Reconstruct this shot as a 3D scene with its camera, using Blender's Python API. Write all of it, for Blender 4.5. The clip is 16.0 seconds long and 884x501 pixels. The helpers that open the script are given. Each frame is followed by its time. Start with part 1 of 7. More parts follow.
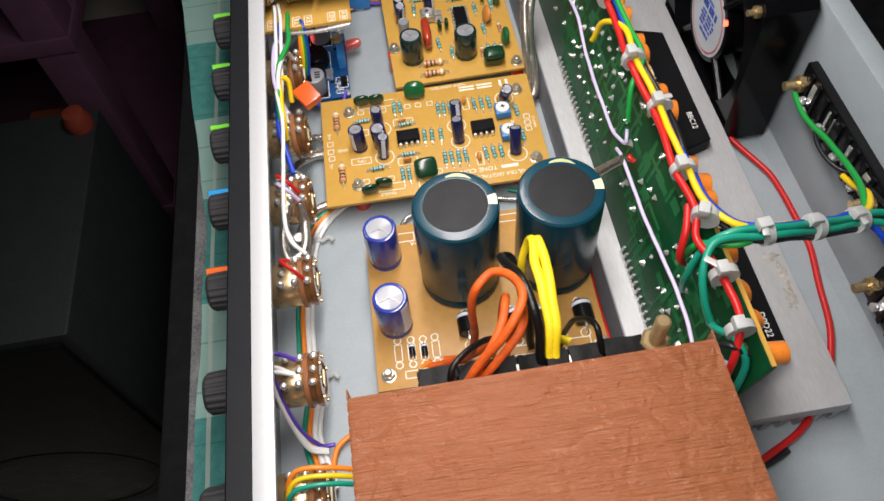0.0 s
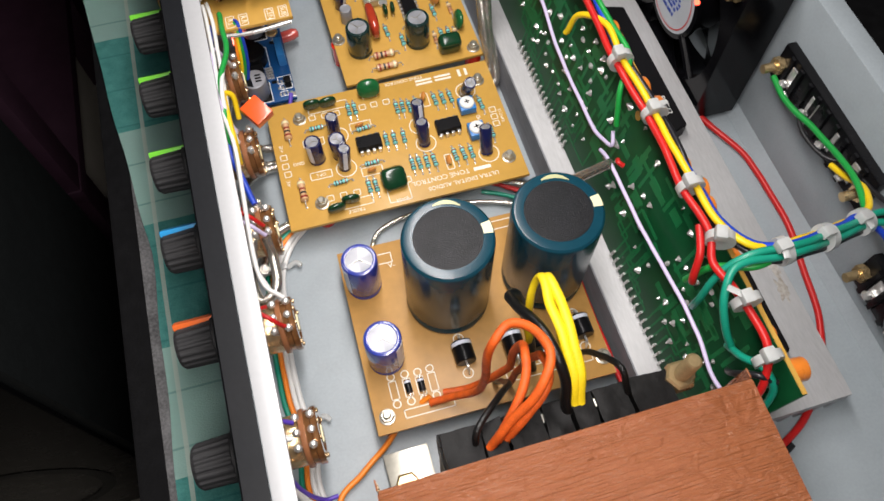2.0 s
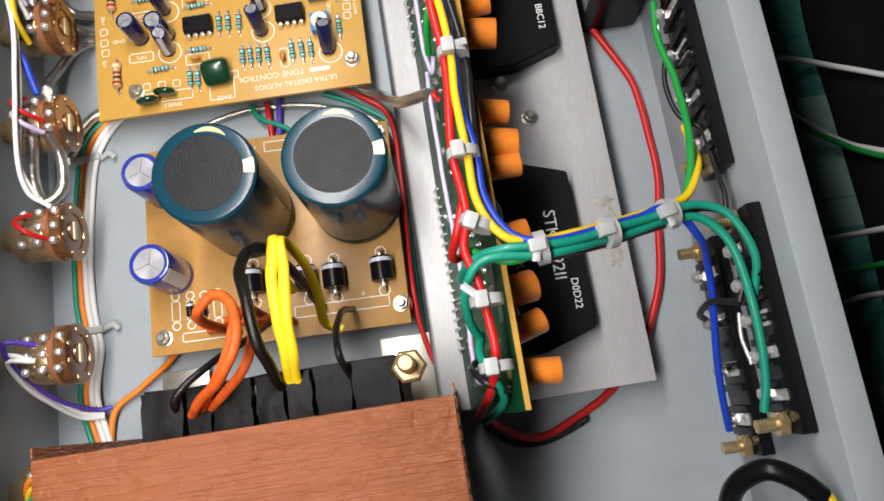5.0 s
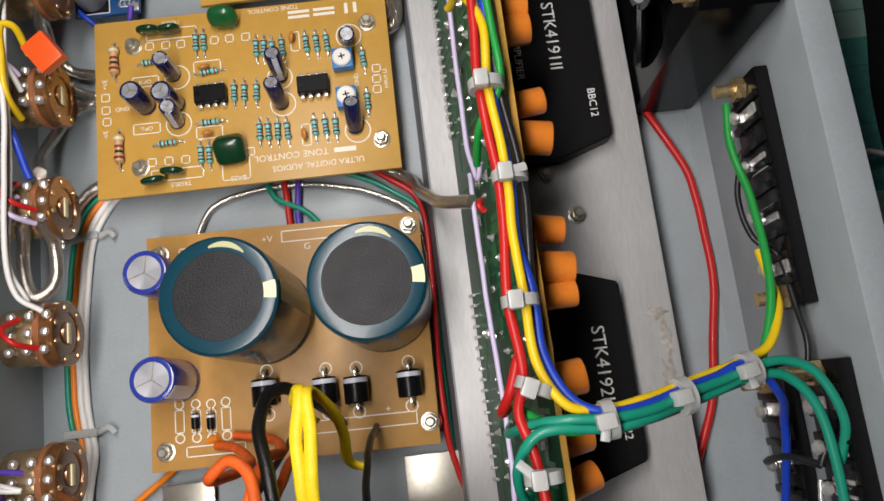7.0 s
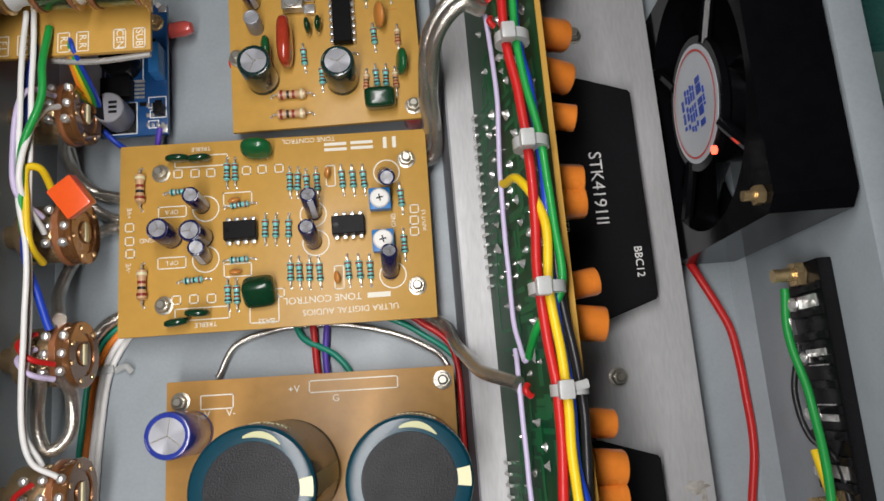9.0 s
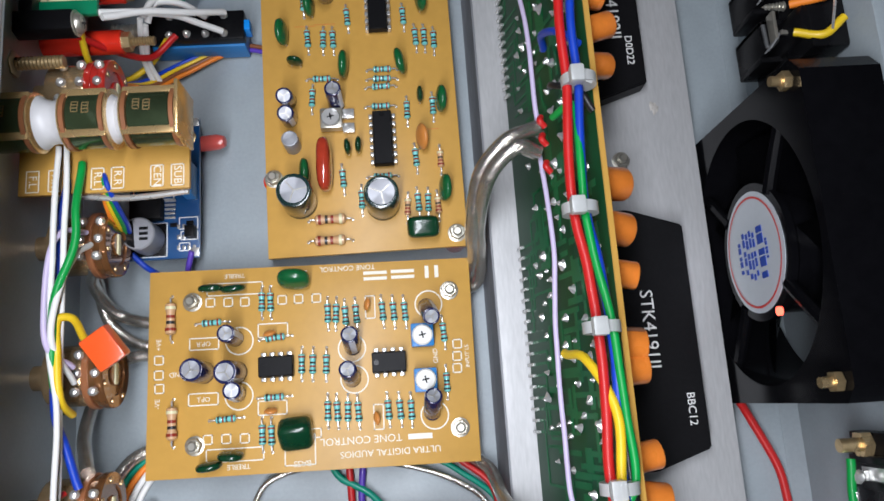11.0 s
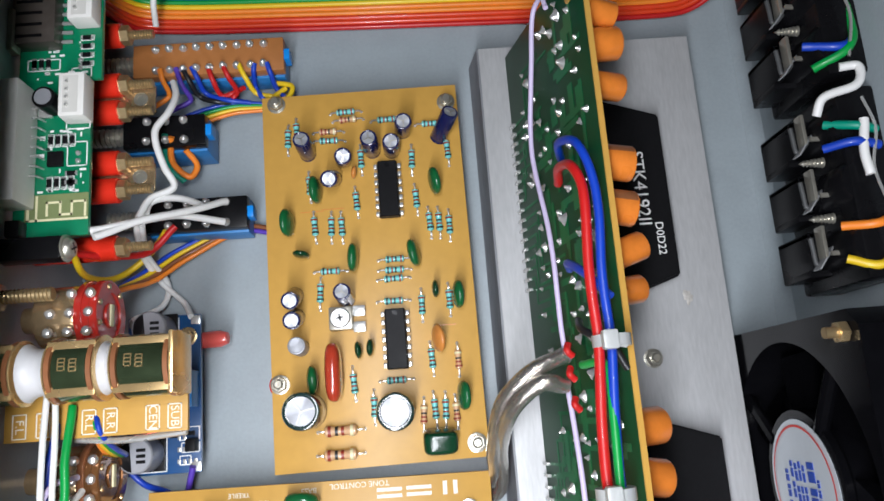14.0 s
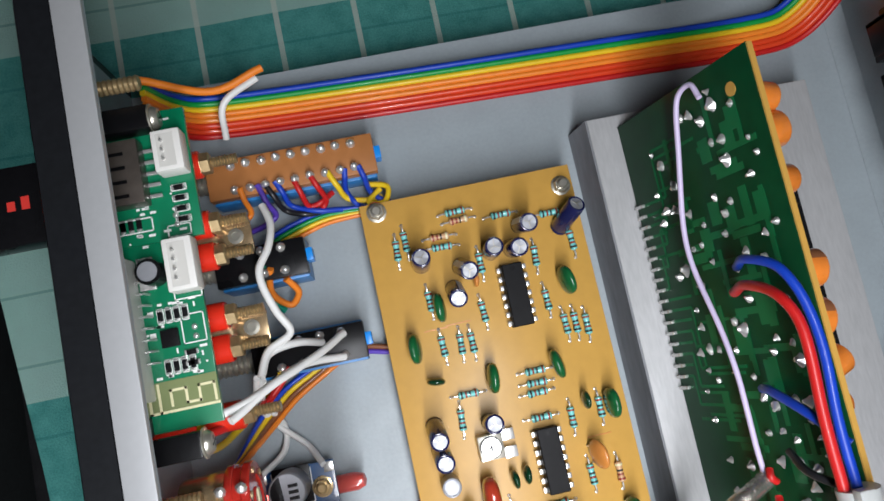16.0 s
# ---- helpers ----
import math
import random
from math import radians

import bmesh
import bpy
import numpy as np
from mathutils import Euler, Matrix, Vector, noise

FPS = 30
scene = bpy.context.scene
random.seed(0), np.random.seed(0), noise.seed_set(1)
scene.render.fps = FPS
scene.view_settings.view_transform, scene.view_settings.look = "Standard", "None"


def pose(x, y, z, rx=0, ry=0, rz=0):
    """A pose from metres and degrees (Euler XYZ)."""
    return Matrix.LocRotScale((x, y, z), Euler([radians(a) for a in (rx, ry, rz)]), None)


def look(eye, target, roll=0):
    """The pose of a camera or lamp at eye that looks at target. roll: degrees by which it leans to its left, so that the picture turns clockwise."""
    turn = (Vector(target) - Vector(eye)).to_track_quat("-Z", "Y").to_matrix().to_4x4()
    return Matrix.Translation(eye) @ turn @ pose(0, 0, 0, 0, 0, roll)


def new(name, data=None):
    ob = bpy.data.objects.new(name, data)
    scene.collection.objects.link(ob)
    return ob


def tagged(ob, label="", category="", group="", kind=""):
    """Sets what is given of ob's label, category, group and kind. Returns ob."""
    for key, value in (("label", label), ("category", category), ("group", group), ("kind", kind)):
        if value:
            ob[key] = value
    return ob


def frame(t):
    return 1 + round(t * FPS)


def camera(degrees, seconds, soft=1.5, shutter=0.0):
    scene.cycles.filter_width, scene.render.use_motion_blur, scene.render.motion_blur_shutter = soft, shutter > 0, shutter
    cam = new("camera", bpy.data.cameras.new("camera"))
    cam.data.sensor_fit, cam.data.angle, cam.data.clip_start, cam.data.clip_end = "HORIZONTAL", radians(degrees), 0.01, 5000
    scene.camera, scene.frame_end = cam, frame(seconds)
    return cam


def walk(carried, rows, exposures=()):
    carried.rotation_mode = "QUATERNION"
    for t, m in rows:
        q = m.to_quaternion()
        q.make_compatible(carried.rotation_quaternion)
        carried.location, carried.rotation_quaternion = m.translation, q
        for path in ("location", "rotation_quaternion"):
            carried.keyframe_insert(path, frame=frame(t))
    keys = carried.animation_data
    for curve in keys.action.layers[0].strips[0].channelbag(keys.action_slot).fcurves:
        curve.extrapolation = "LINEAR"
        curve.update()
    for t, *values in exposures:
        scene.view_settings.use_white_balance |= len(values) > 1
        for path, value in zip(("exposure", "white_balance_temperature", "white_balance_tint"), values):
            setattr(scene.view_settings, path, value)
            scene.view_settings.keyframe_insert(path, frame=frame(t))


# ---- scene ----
cam = camera(61.87, 16.0, soft=1.6)
PATH = [
    (0, (0.06427, -0.04446, 0.26550), (0.07216, 0.11609, 0.01220), -6.63),
    (0.5, (0.06914, -0.03233, 0.26664), (0.08527, 0.11904, 0.00813), -4.60),
    (1, (0.06319, -0.02301, 0.26861), (0.08573, 0.12043, 0.00610), -4.10),
    (1.5, (0.05122, -0.01486, 0.26913), (0.08389, 0.12105, 0.00369), -1.40),
    (2, (0.04653, 0.00010, 0.26706), (0.08318, 0.12855, -0.00156), -0.46),
    (2.5, (0.06426, 0.00328, 0.26544), (0.08521, 0.11627, -0.01167), -2.12),
    (3, (0.08472, 0.00144, 0.26736), (0.09782, 0.11606, -0.00957), -3.70),
    (3.5, (0.10468, 0.00063, 0.27096), (0.10850, 0.09932, -0.01232), -6.72),
    (4, (0.12642, 0.00104, 0.27030), (0.12983, 0.09571, -0.01435), -7.75),
    (4.2, (0.13246, 0.00409, 0.26764), (0.13475, 0.09126, -0.01941), -8.06),
    (6.3, (0.14183, 0.06077, 0.24417), (0.14522, 0.11754, -0.05039), -5.15),
    (6.5, (0.13985, 0.06343, 0.24225), (0.14206, 0.12038, -0.05229), -6.17),
    (7, (0.13177, 0.07208, 0.24102), (0.13529, 0.12883, -0.05354), -3.49),
    (7.5, (0.12837, 0.08059, 0.23871), (0.13251, 0.13388, -0.05649), -1.73),
    (8, (0.12612, 0.09300, 0.23971), (0.13086, 0.14877, -0.05502), -0.22),
    (8.5, (0.12403, 0.10853, 0.24054), (0.12900, 0.16649, -0.05376), 0.46),
    (9, (0.12092, 0.11963, 0.24047), (0.13015, 0.17877, -0.05350), 4.26),
    (9.2, (0.11922, 0.12282, 0.24069), (0.12942, 0.18277, -0.05308), 4.86),
    (11.3, (0.10594, 0.16886, 0.23920), (0.12089, 0.22845, -0.05444), 10.47),
    (11.5, (0.10698, 0.17250, 0.23938), (0.12173, 0.23394, -0.05389), 9.71),
    (12, (0.10537, 0.18393, 0.24046), (0.11882, 0.24831, -0.05224), 7.56),
    (12.5, (0.10608, 0.19514, 0.23932), (0.11701, 0.25973, -0.05344), 5.58),
    (13, (0.10307, 0.20875, 0.23904), (0.11534, 0.27243, -0.05387), 6.87),
    (13.5, (0.10539, 0.22035, 0.23822), (0.11409, 0.28416, -0.05479), 3.66),
    (14, (0.10997, 0.22441, 0.23533), (0.11907, 0.28723, -0.05787), 4.04),
    (14.5, (0.09588, 0.24153, 0.23097), (0.10892, 0.29535, -0.06387), 9.09),
    (15, (0.07748, 0.25917, 0.22941), (0.09410, 0.30844, -0.06605), 15.21),
    (15.5, (0.07053, 0.26646, 0.22631), (0.08939, 0.30958, -0.06997), 18.67),
    (16, (0.06654, 0.28229, 0.22228), (0.09092, 0.31989, -0.07435), 21.21),
]
walk(cam, [(t, look(eye, target, roll)) for t, eye, target, roll in PATH],
     exposures=[(0.0, 0.05, 6500, 13), (2.0, -0.04, 6500, 13), (3.0, 0.0, 6450, 13), (4.0, 0.24, 6400, 13), (6.5, -0.32, 6600, 13), (9.0, -0.50, 6350, 12), (11.5, -0.12, 5750, 11), (14.0, 0.10, 5850, 10), (16.0, 0.15, 5950, 10)])

# ---- light: a dim room, and one slim white lamp above the open case in place of the camera's flash ----
world = bpy.data.worlds.new("room_light")
scene.world = world
world.use_nodes = True
world.node_tree.nodes["Background"].inputs[0].default_value = (0.75, 0.85, 1.0, 1)
world.node_tree.nodes["Background"].inputs[1].default_value = 0.08


def lamp(name, kind, m, energy, color, size):
    data = bpy.data.lights.new(name, kind)
    data.energy, data.color = energy, color
    data.shape, data.size, data.size_y = "RECTANGLE", *size
    ob = new(name, data)
    ob.matrix_world = m
    return ob


# fixed strip added along the walk, standing in for the flash carried with the camera
lamp("flash_stand_in", "AREA", pose(0.071, 0.100, 0.287, 0, 0, -9), 1.56, (1.0, 0.96, 0.92), (0.040, 0.38))

# ---- materials ----
def mat(name, base, rough=0.5, metal=0.0, grain=0.0, scale=400.0, bump=0.0, second=None, spots=0.0, coat=0.0, alpha=1.0,
        transmission=0.0, emit=None, stretch=(1, 1, 1), ior=1.45, island=0.0, spec=0.5):
    """A procedural surface: base colour, two scales of variation towards a second colour, and fine relief."""
    m = bpy.data.materials.new(name)
    m.use_nodes = True
    nt = m.node_tree
    b = nt.nodes["Principled BSDF"]
    b.inputs["Roughness"].default_value, b.inputs["Metallic"].default_value = rough, metal
    b.inputs["Coat Weight"].default_value, b.inputs["Specular IOR Level"].default_value = coat, spec
    b.inputs["Transmission Weight"].default_value, b.inputs["IOR"].default_value = transmission, ior
    if emit:
        b.inputs["Emission Color"].default_value, b.inputs["Emission Strength"].default_value = (*emit[0], 1), emit[1]
    b.inputs["Base Color"].default_value = (*base, 1)
    if not (grain or bump or island):
        return m
    co = nt.nodes.new("ShaderNodeTexCoord")
    mp = nt.nodes.new("ShaderNodeMapping")
    mp.inputs["Scale"].default_value = stretch
    nt.links.new(co.outputs["Object"], mp.inputs[0])
    fine, broad = nt.nodes.new("ShaderNodeTexNoise"), nt.nodes.new("ShaderNodeTexNoise")
    fine.inputs["Scale"].default_value, broad.inputs["Scale"].default_value = scale, scale / 9
    fine.inputs["Detail"].default_value, broad.inputs["Detail"].default_value = 4, 3
    for n in (fine, broad):
        nt.links.new(mp.outputs[0], n.inputs["Vector"])
    add = nt.nodes.new("ShaderNodeMath")
    add.operation = "ADD"
    nt.links.new(fine.outputs[0], add.inputs[0])
    nt.links.new(broad.outputs[0], add.inputs[1])
    ramp = nt.nodes.new("ShaderNodeMapRange")
    ramp.inputs[1].default_value, ramp.inputs[2].default_value = 0.7, 1.3
    nt.links.new(add.outputs[0], ramp.inputs[0])
    mix = nt.nodes.new("ShaderNodeMix")
    mix.data_type = "RGBA"
    other = second or tuple(c * (1 - grain) for c in base)
    mix.inputs[6].default_value, mix.inputs[7].default_value = (*base, 1), (*other, 1)
    nt.links.new(ramp.outputs[0], mix.inputs[0])
    last = mix.outputs[2]
    if island:
        oi, hsv, mr = nt.nodes.new("ShaderNodeObjectInfo"), nt.nodes.new("ShaderNodeHueSaturation"), nt.nodes.new("ShaderNodeMapRange")
        mr.inputs[3].default_value, mr.inputs[4].default_value = 1 - island, 1 + island
        nt.links.new(oi.outputs["Random"], mr.inputs[0])
        nt.links.new(mr.outputs[0], hsv.inputs["Value"])
        nt.links.new(last, hsv.inputs["Color"])
        last = hsv.outputs[0]
    nt.links.new(last, b.inputs["Base Color"])
    rr = nt.nodes.new("ShaderNodeMapRange")
    rr.inputs[3].default_value, rr.inputs[4].default_value = max(0.02, rough - 0.08), min(1, rough + 0.1)
    nt.links.new(broad.outputs[0], rr.inputs[0])
    nt.links.new(rr.outputs[0], b.inputs["Roughness"])
    if bump:
        bp = nt.nodes.new("ShaderNodeBump")
        bp.inputs["Strength"].default_value, bp.inputs["Distance"].default_value = 1.0, bump
        nt.links.new(fine.outputs[0], bp.inputs["Height"])
        nt.links.new(bp.outputs[0], b.inputs["Normal"])
    return m


STEEL_GREY = mat("grey_painted_steel", (0.325, 0.37, 0.395), 0.38, 0.0, 0.10, 900, 0.00004)
PHENOLIC = mat("phenolic_board", (0.55, 0.315, 0.066), 0.34, 0, 0.10, 300, 0.00001, spec=0.38)
PHENOLIC_EDGE = mat("phenolic_board_pale", (0.50, 0.27, 0.075), 0.38, 0, 0.18, 260, 0.00001, spec=0.4)
ALU = mat("brushed_aluminium", (0.50, 0.505, 0.51), 0.48, 0.18, 0.18, 420, 0.00003, stretch=(3, 0.5, 1))
ALU_DULL = mat("milled_aluminium", (0.48, 0.49, 0.50), 0.5, 0.7, 0.2, 500, 0.00003, stretch=(6, 0.3, 1))
SILVER_PAINT = mat("silver_edge", (0.43, 0.44, 0.45), 0.46, 0.25, 0.06, 600, 0.00002)
PANEL_BLACK = mat("black_anodised_panel", (0.009, 0.010, 0.012), 0.42, 0, 0.3, 700, 0.00002, spec=0.3)
GREEN_MASK = mat("green_solder_mask", (0.004, 0.060, 0.020), 0.36, 0, 0.35, 160, 0.00001, spec=0.25)
GREEN_TRACE = mat("green_mask_over_copper", (0.007, 0.130, 0.042), 0.34, 0, 0.2, 200, 0, spec=0.3)
BT_GREEN = mat("bright_green_board", (0.008, 0.19, 0.085), 0.3, 0, 0.15, 300, 0, coat=0.4)
BLUE_PCB = mat("blue_board", (0.006, 0.065, 0.21), 0.3, 0, 0.15, 300, 0, coat=0.4)
SOLDER = mat("solder", (0.74, 0.74, 0.72), 0.25, 0.7, 0.1, 900, 0.00003)
STEEL = mat("plated_steel", (0.52, 0.50, 0.43), 0.30, 0.75, 0.2, 700, 0.00002)
BRASS = mat("yellow_zinc_steel", (0.62, 0.46, 0.24), 0.28, 0.75, 0.25, 700, 0.00002)
GOLD = mat("gold_plate", (0.80, 0.56, 0.26), 0.24, 0.75, 0.15, 600, 0.00001)
COPPER = mat("bare_copper", (0.70, 0.33, 0.17), 0.3, 1.0, 0.2, 600, 0)
EPOXY = mat("black_epoxy", (0.008, 0.008, 0.009), 0.42, 0, 0.3, 900, 0.00002, spec=0.14)
BLACK = mat("black_plastic", (0.006, 0.006, 0.007), 0.28, 0, 0.3, 600, 0.00002, spec=0.22)
RUBBER = mat("ribbed_black_rubber", (0.035, 0.035, 0.037), 0.6, 0, 0.3, 700, 0.00003)
SLEEVE_TEAL = mat("dark_teal_sleeve", (0.005, 0.044, 0.068), 0.24, 0, 0.2, 300, 0.00001, coat=0.08, spec=0.35)
SLEEVE_BLUE = mat("blue_sleeve", (0.026, 0.045, 0.30), 0.2, 0, 0.15, 500, 0.00001, coat=0.5)
SLEEVE_NAVY = mat("navy_sleeve", (0.010, 0.013, 0.070), 0.22, 0, 0.2, 700, 0.00001, coat=0.5)
SLEEVE_DARK = mat("dark_green_sleeve", (0.010, 0.030, 0.028), 0.18, 0, 0.2, 700, 0.00001, coat=0.6)
SLEEVE_ORANGE = mat("orange_sleeve", (0.78, 0.23, 0.03), 0.28, 0, 0.14, 500, 0.00001, coat=0.35)
CREAM = mat("cream_print", (0.72, 0.68, 0.42), 0.4)
CANTOP = mat("bare_can_top", (0.36, 0.37, 0.40), 0.46, 0.45, 0.08, 900, 0)
CAPTOP = mat("black_vinyl_top", (0.011, 0.012, 0.014), 0.36, 0, 0.4, 2200, 0.00014, spec=0.24)
INK = mat("white_silkscreen", (0.80, 0.77, 0.66), 0.5)
INK_WHITE = mat("white_print", (0.80, 0.80, 0.78), 0.5)
GREEN_FILM = mat("green_dipped_film", (0.012, 0.12, 0.035), 0.22, 0, 0.3, 500, 0.00001, coat=0.3)
DARK_GREEN_FILM = mat("dark_green_dipped_film", (0.006, 0.045, 0.018), 0.22, 0, 0.3, 500, 0.00001, coat=0.25)
RED_FILM = mat("brick_red_dipped_film", (0.42, 0.045, 0.02), 0.16, 0, 0.2, 500, 0.00001, coat=0.8)
ORANGE_DISC = mat("orange_ceramic", (0.62, 0.24, 0.05), 0.3, 0, 0.15, 500, 0, coat=0.3)
TEAL_RES = mat("teal_resistor_lacquer", (0.19, 0.60, 0.58), 0.3, 0, 0.12, 900, 0, coat=0.3)
TAN_RES = mat("tan_resistor_lacquer", (0.62, 0.38, 0.20), 0.35, 0, 0.12, 900, 0, coat=0.3)
BAND_RED = mat("red_brown_band", (0.25, 0.03, 0.015), 0.35)
BAND_BLACK = mat("black_band", (0.02, 0.02, 0.02), 0.35)
BROWN_PAX = mat("brown_pot_wafer", (0.30, 0.12, 0.05), 0.35, 0, 0.25, 400, 0.00002, coat=0.3)
TRIM_BLUE = mat("blue_trimmer", (0.03, 0.20, 0.52), 0.35, 0, 0.1, 500)
NYLON = mat("milky_nylon", (0.62, 0.64, 0.63), 0.30, 0, 0.08, 500, 0, transmission=0.35)
MILK = mat("milky_white_nylon", (0.60, 0.60, 0.61), 0.35, 0, 0.05, 500, 0)
WHITE_PLASTIC = mat("white_plastic", (0.78, 0.77, 0.73), 0.4, 0, 0.06, 500)
W_RED = mat("red_wire", (0.52, 0.013, 0.012), 0.40, 0, 0.12, 300, 0, coat=0.1)
W_BLUE = mat("blue_wire", (0.01, 0.05, 0.45), 0.40, 0, 0.12, 300, 0, coat=0.1)
W_YELLOW = mat("yellow_wire", (0.80, 0.55, 0.01), 0.40, 0, 0.12, 300, 0, coat=0.1)
W_GREEN = mat("green_wire", (0.01, 0.30, 0.05), 0.40, 0, 0.12, 300, 0, coat=0.1)
W_TEAL = mat("sea_green_wire", (0.005, 0.26, 0.17), 0.40, 0, 0.12, 300, 0, coat=0.1)
W_BLACK = mat("black_wire", (0.012, 0.012, 0.014), 0.40, 0, 0.2, 300, 0, coat=0.1)
W_WHITE = mat("white_wire", (0.78, 0.78, 0.76), 0.38, 0, 0.08, 300, 0)
W_LILAC = mat("lilac_wire", (0.60, 0.52, 0.74), 0.38, 0, 0.08, 300, 0)
W_ORANGE = mat("orange_wire", (0.85, 0.24, 0.02), 0.40, 0, 0.12, 300, 0, coat=0.1)
W_VIOLET = mat("violet_wire", (0.10, 0.05, 0.42), 0.40, 0, 0.12, 300, 0, coat=0.1)
W_BROWN = mat("brown_wire", (0.22, 0.08, 0.03), 0.40, 0, 0.12, 300, 0, coat=0.1)
W_GREY = mat("grey_screened_cable", (0.66, 0.62, 0.55), 0.20, 0.85, 0.45, 1500, 0.00025, coat=0.8)
SLEEVED_ORANGE = mat("orange_cotton_sleeve", (0.80, 0.125, 0.014), 0.55, 0, 0.4, 2600, 0.00012)
SLEEVED_YELLOW = mat("yellow_cotton_sleeve", (0.82, 0.60, 0.01), 0.5, 0, 0.2, 2000, 0.00006)
SLEEVED_BLACK = mat("black_cotton_sleeve", (0.006, 0.006, 0.006), 0.34, 0, 0.4, 2600, 0.00012)
LED_RED = mat("red_led_plastic", (0.55, 0.085, 0.07), 0.2, 0, 0.1, 400, 0, coat=0.6)


RED_SLEEVE = mat("glossy_red_sleeve", (0.72, 0.03, 0.012), 0.25, 0, 0.08, 300, 0, coat=0.5)

# ---- building tools ----
def part(name, bm, material, parent=None, label="", smooth=True):
    """Links a bmesh as one mesh object, under a thing or a part."""
    me = bpy.data.meshes.new(name)
    bmesh.ops.recalc_face_normals(bm, faces=bm.faces)
    bm.to_mesh(me)
    bm.free()
    if smooth:
        me.shade_smooth()
        me.set_sharp_from_angle(angle=radians(35))
    me.materials.append(material)
    ob = new(name, me)
    if parent:
        ob.parent = parent
    if label:
        ob["label"] = label
    return ob


def thing(name, label, category, m=None, group="", kind=""):
    ob = new(name)
    ob.empty_display_size = 0.005
    if m is not None:
        ob.matrix_world = m
    return tagged(ob, label, category, group, kind)


def box(a, b, bevel=0.0, m=None, bm=None):
    bm2 = bmesh.new()
    lo, hi = Vector(a), Vector(b)
    mm = Matrix.Translation((lo + hi) / 2) @ Matrix.Diagonal((*(hi - lo), 1))
    bmesh.ops.create_cube(bm2, size=1, matrix=mm)
    if bevel:
        bmesh.ops.bevel(bm2, geom=list(bm2.edges), offset=bevel, segments=2, affect="EDGES", profile=0.6)
    return into(bm2, m, bm)


def into(bm2, m, bm):
    """Moves a finished bmesh by m and, where bm is given, adds it to bm."""
    if m is not None:
        bmesh.ops.transform(bm2, matrix=m, verts=bm2.verts)
    if bm is None:
        return bm2
    me = bpy.data.meshes.new("joined")
    bm2.to_mesh(me)
    bm2.free()
    bm.from_mesh(me)
    bpy.data.meshes.remove(me)
    return bm


def turned(profile, seg=20, m=None, bm=None):
    """A body turned about z from a profile of (radius, height)."""
    bm2 = bmesh.new()
    rings = []
    for r, z in profile:
        if r <= 1e-7:
            rings.append([bm2.verts.new((0, 0, z))])
        else:
            rings.append([bm2.verts.new((r * math.cos(math.tau * i / seg), r * math.sin(math.tau * i / seg), z)) for i in range(seg)])
    for p, q in zip(rings, rings[1:]):
        for i in range(seg):
            j = (i + 1) % seg
            f = [p[i % len(p)], p[j % len(p)], q[j % len(q)], q[i % len(q)]]
            f = list(dict.fromkeys(f))
            if len(f) > 2:
                bm2.faces.new(f)
    for ring, flip in ((rings[0], True), (rings[-1], False)):
        if len(ring) > 2:
            bm2.faces.new(ring[::-1] if flip else ring)
    return into(bm2, m, bm)


def along(a, b):
    """A pose with its z axis from a towards b, standing at a."""
    a, b = Vector(a), Vector(b)
    return Matrix.Translation(a) @ (b - a).to_track_quat("Z", "Y").to_matrix().to_4x4()


def rod(a, b, r, seg=10, bevel=0.0, bm=None):
    n = (Vector(b) - Vector(a)).length
    prof = [(r, 0), (r, n)] if not bevel else [(r - bevel, 0), (r, bevel), (r, n - bevel), (r - bevel, n)]
    return turned(prof, seg, along(a, b), bm)


def spline(pts, n=8):
    """A smooth line through the points."""
    pts = [Vector(p) for p in pts]
    if len(pts) == 2:
        return [pts[0].lerp(pts[1], i / n) for i in range(n + 1)]
    ext = [pts[0] * 2 - pts[1], *pts, pts[-1] * 2 - pts[-2]]
    out = []
    for p0, p1, p2, p3 in zip(ext, ext[1:], ext[2:], ext[3:]):
        d0, d1, d2 = (max((b - a).length, 1e-6) ** 0.5 for a, b in ((p0, p1), (p1, p2), (p2, p3)))
        t1, t2 = (p2 - p0) / (d0 + d1) * d1, (p3 - p1) / (d1 + d2) * d1
        for i in range(n):
            s = i / n
            h = (2 * s**3 - 3 * s**2 + 1, s**3 - 2 * s**2 + s, -2 * s**3 + 3 * s**2, s**3 - s**2)
            out.append(p1 * h[0] + t1 * h[1] + p2 * h[2] + t2 * h[3])
    out.append(pts[-1])
    return out


def tube(pts, r, seg=12, n=8, bm=None, flat=1.0, waver=0.0):
    """A round wire through the points; flat below 1 squashes it upright, waver bends it slightly."""
    line = spline(pts, n)
    bm2 = bm if bm is not None else bmesh.new()
    side, rings = None, []
    for i, p in enumerate(line):
        d = (line[min(i + 1, len(line) - 1)] - line[max(i - 1, 0)]).normalized()
        if side is None:
            side = d.cross(Vector((0, 0, 1)))
            if side.length < 0.1:
                side = d.cross(Vector((0, 1, 0)))
        side = (side - d * side.dot(d)).normalized()
        up = side.cross(d)
        if waver and 0 < i < len(line) - 1:
            p = p + side * noise.noise(p * 90) * waver + up * noise.noise(p * 80 + Vector((9, 2, 5))) * waver
        rings.append([bm2.verts.new(p + side * math.cos(math.tau * k / seg) * r + up * math.sin(math.tau * k / seg) * r * flat) for k in range(seg)])
    for a, b in zip(rings, rings[1:]):
        for k in range(seg):
            bm2.faces.new((a[k], a[(k + 1) % seg], b[(k + 1) % seg], b[k]))
    bm2.faces.new(rings[0][::-1])
    bm2.faces.new(rings[-1])
    return bm2


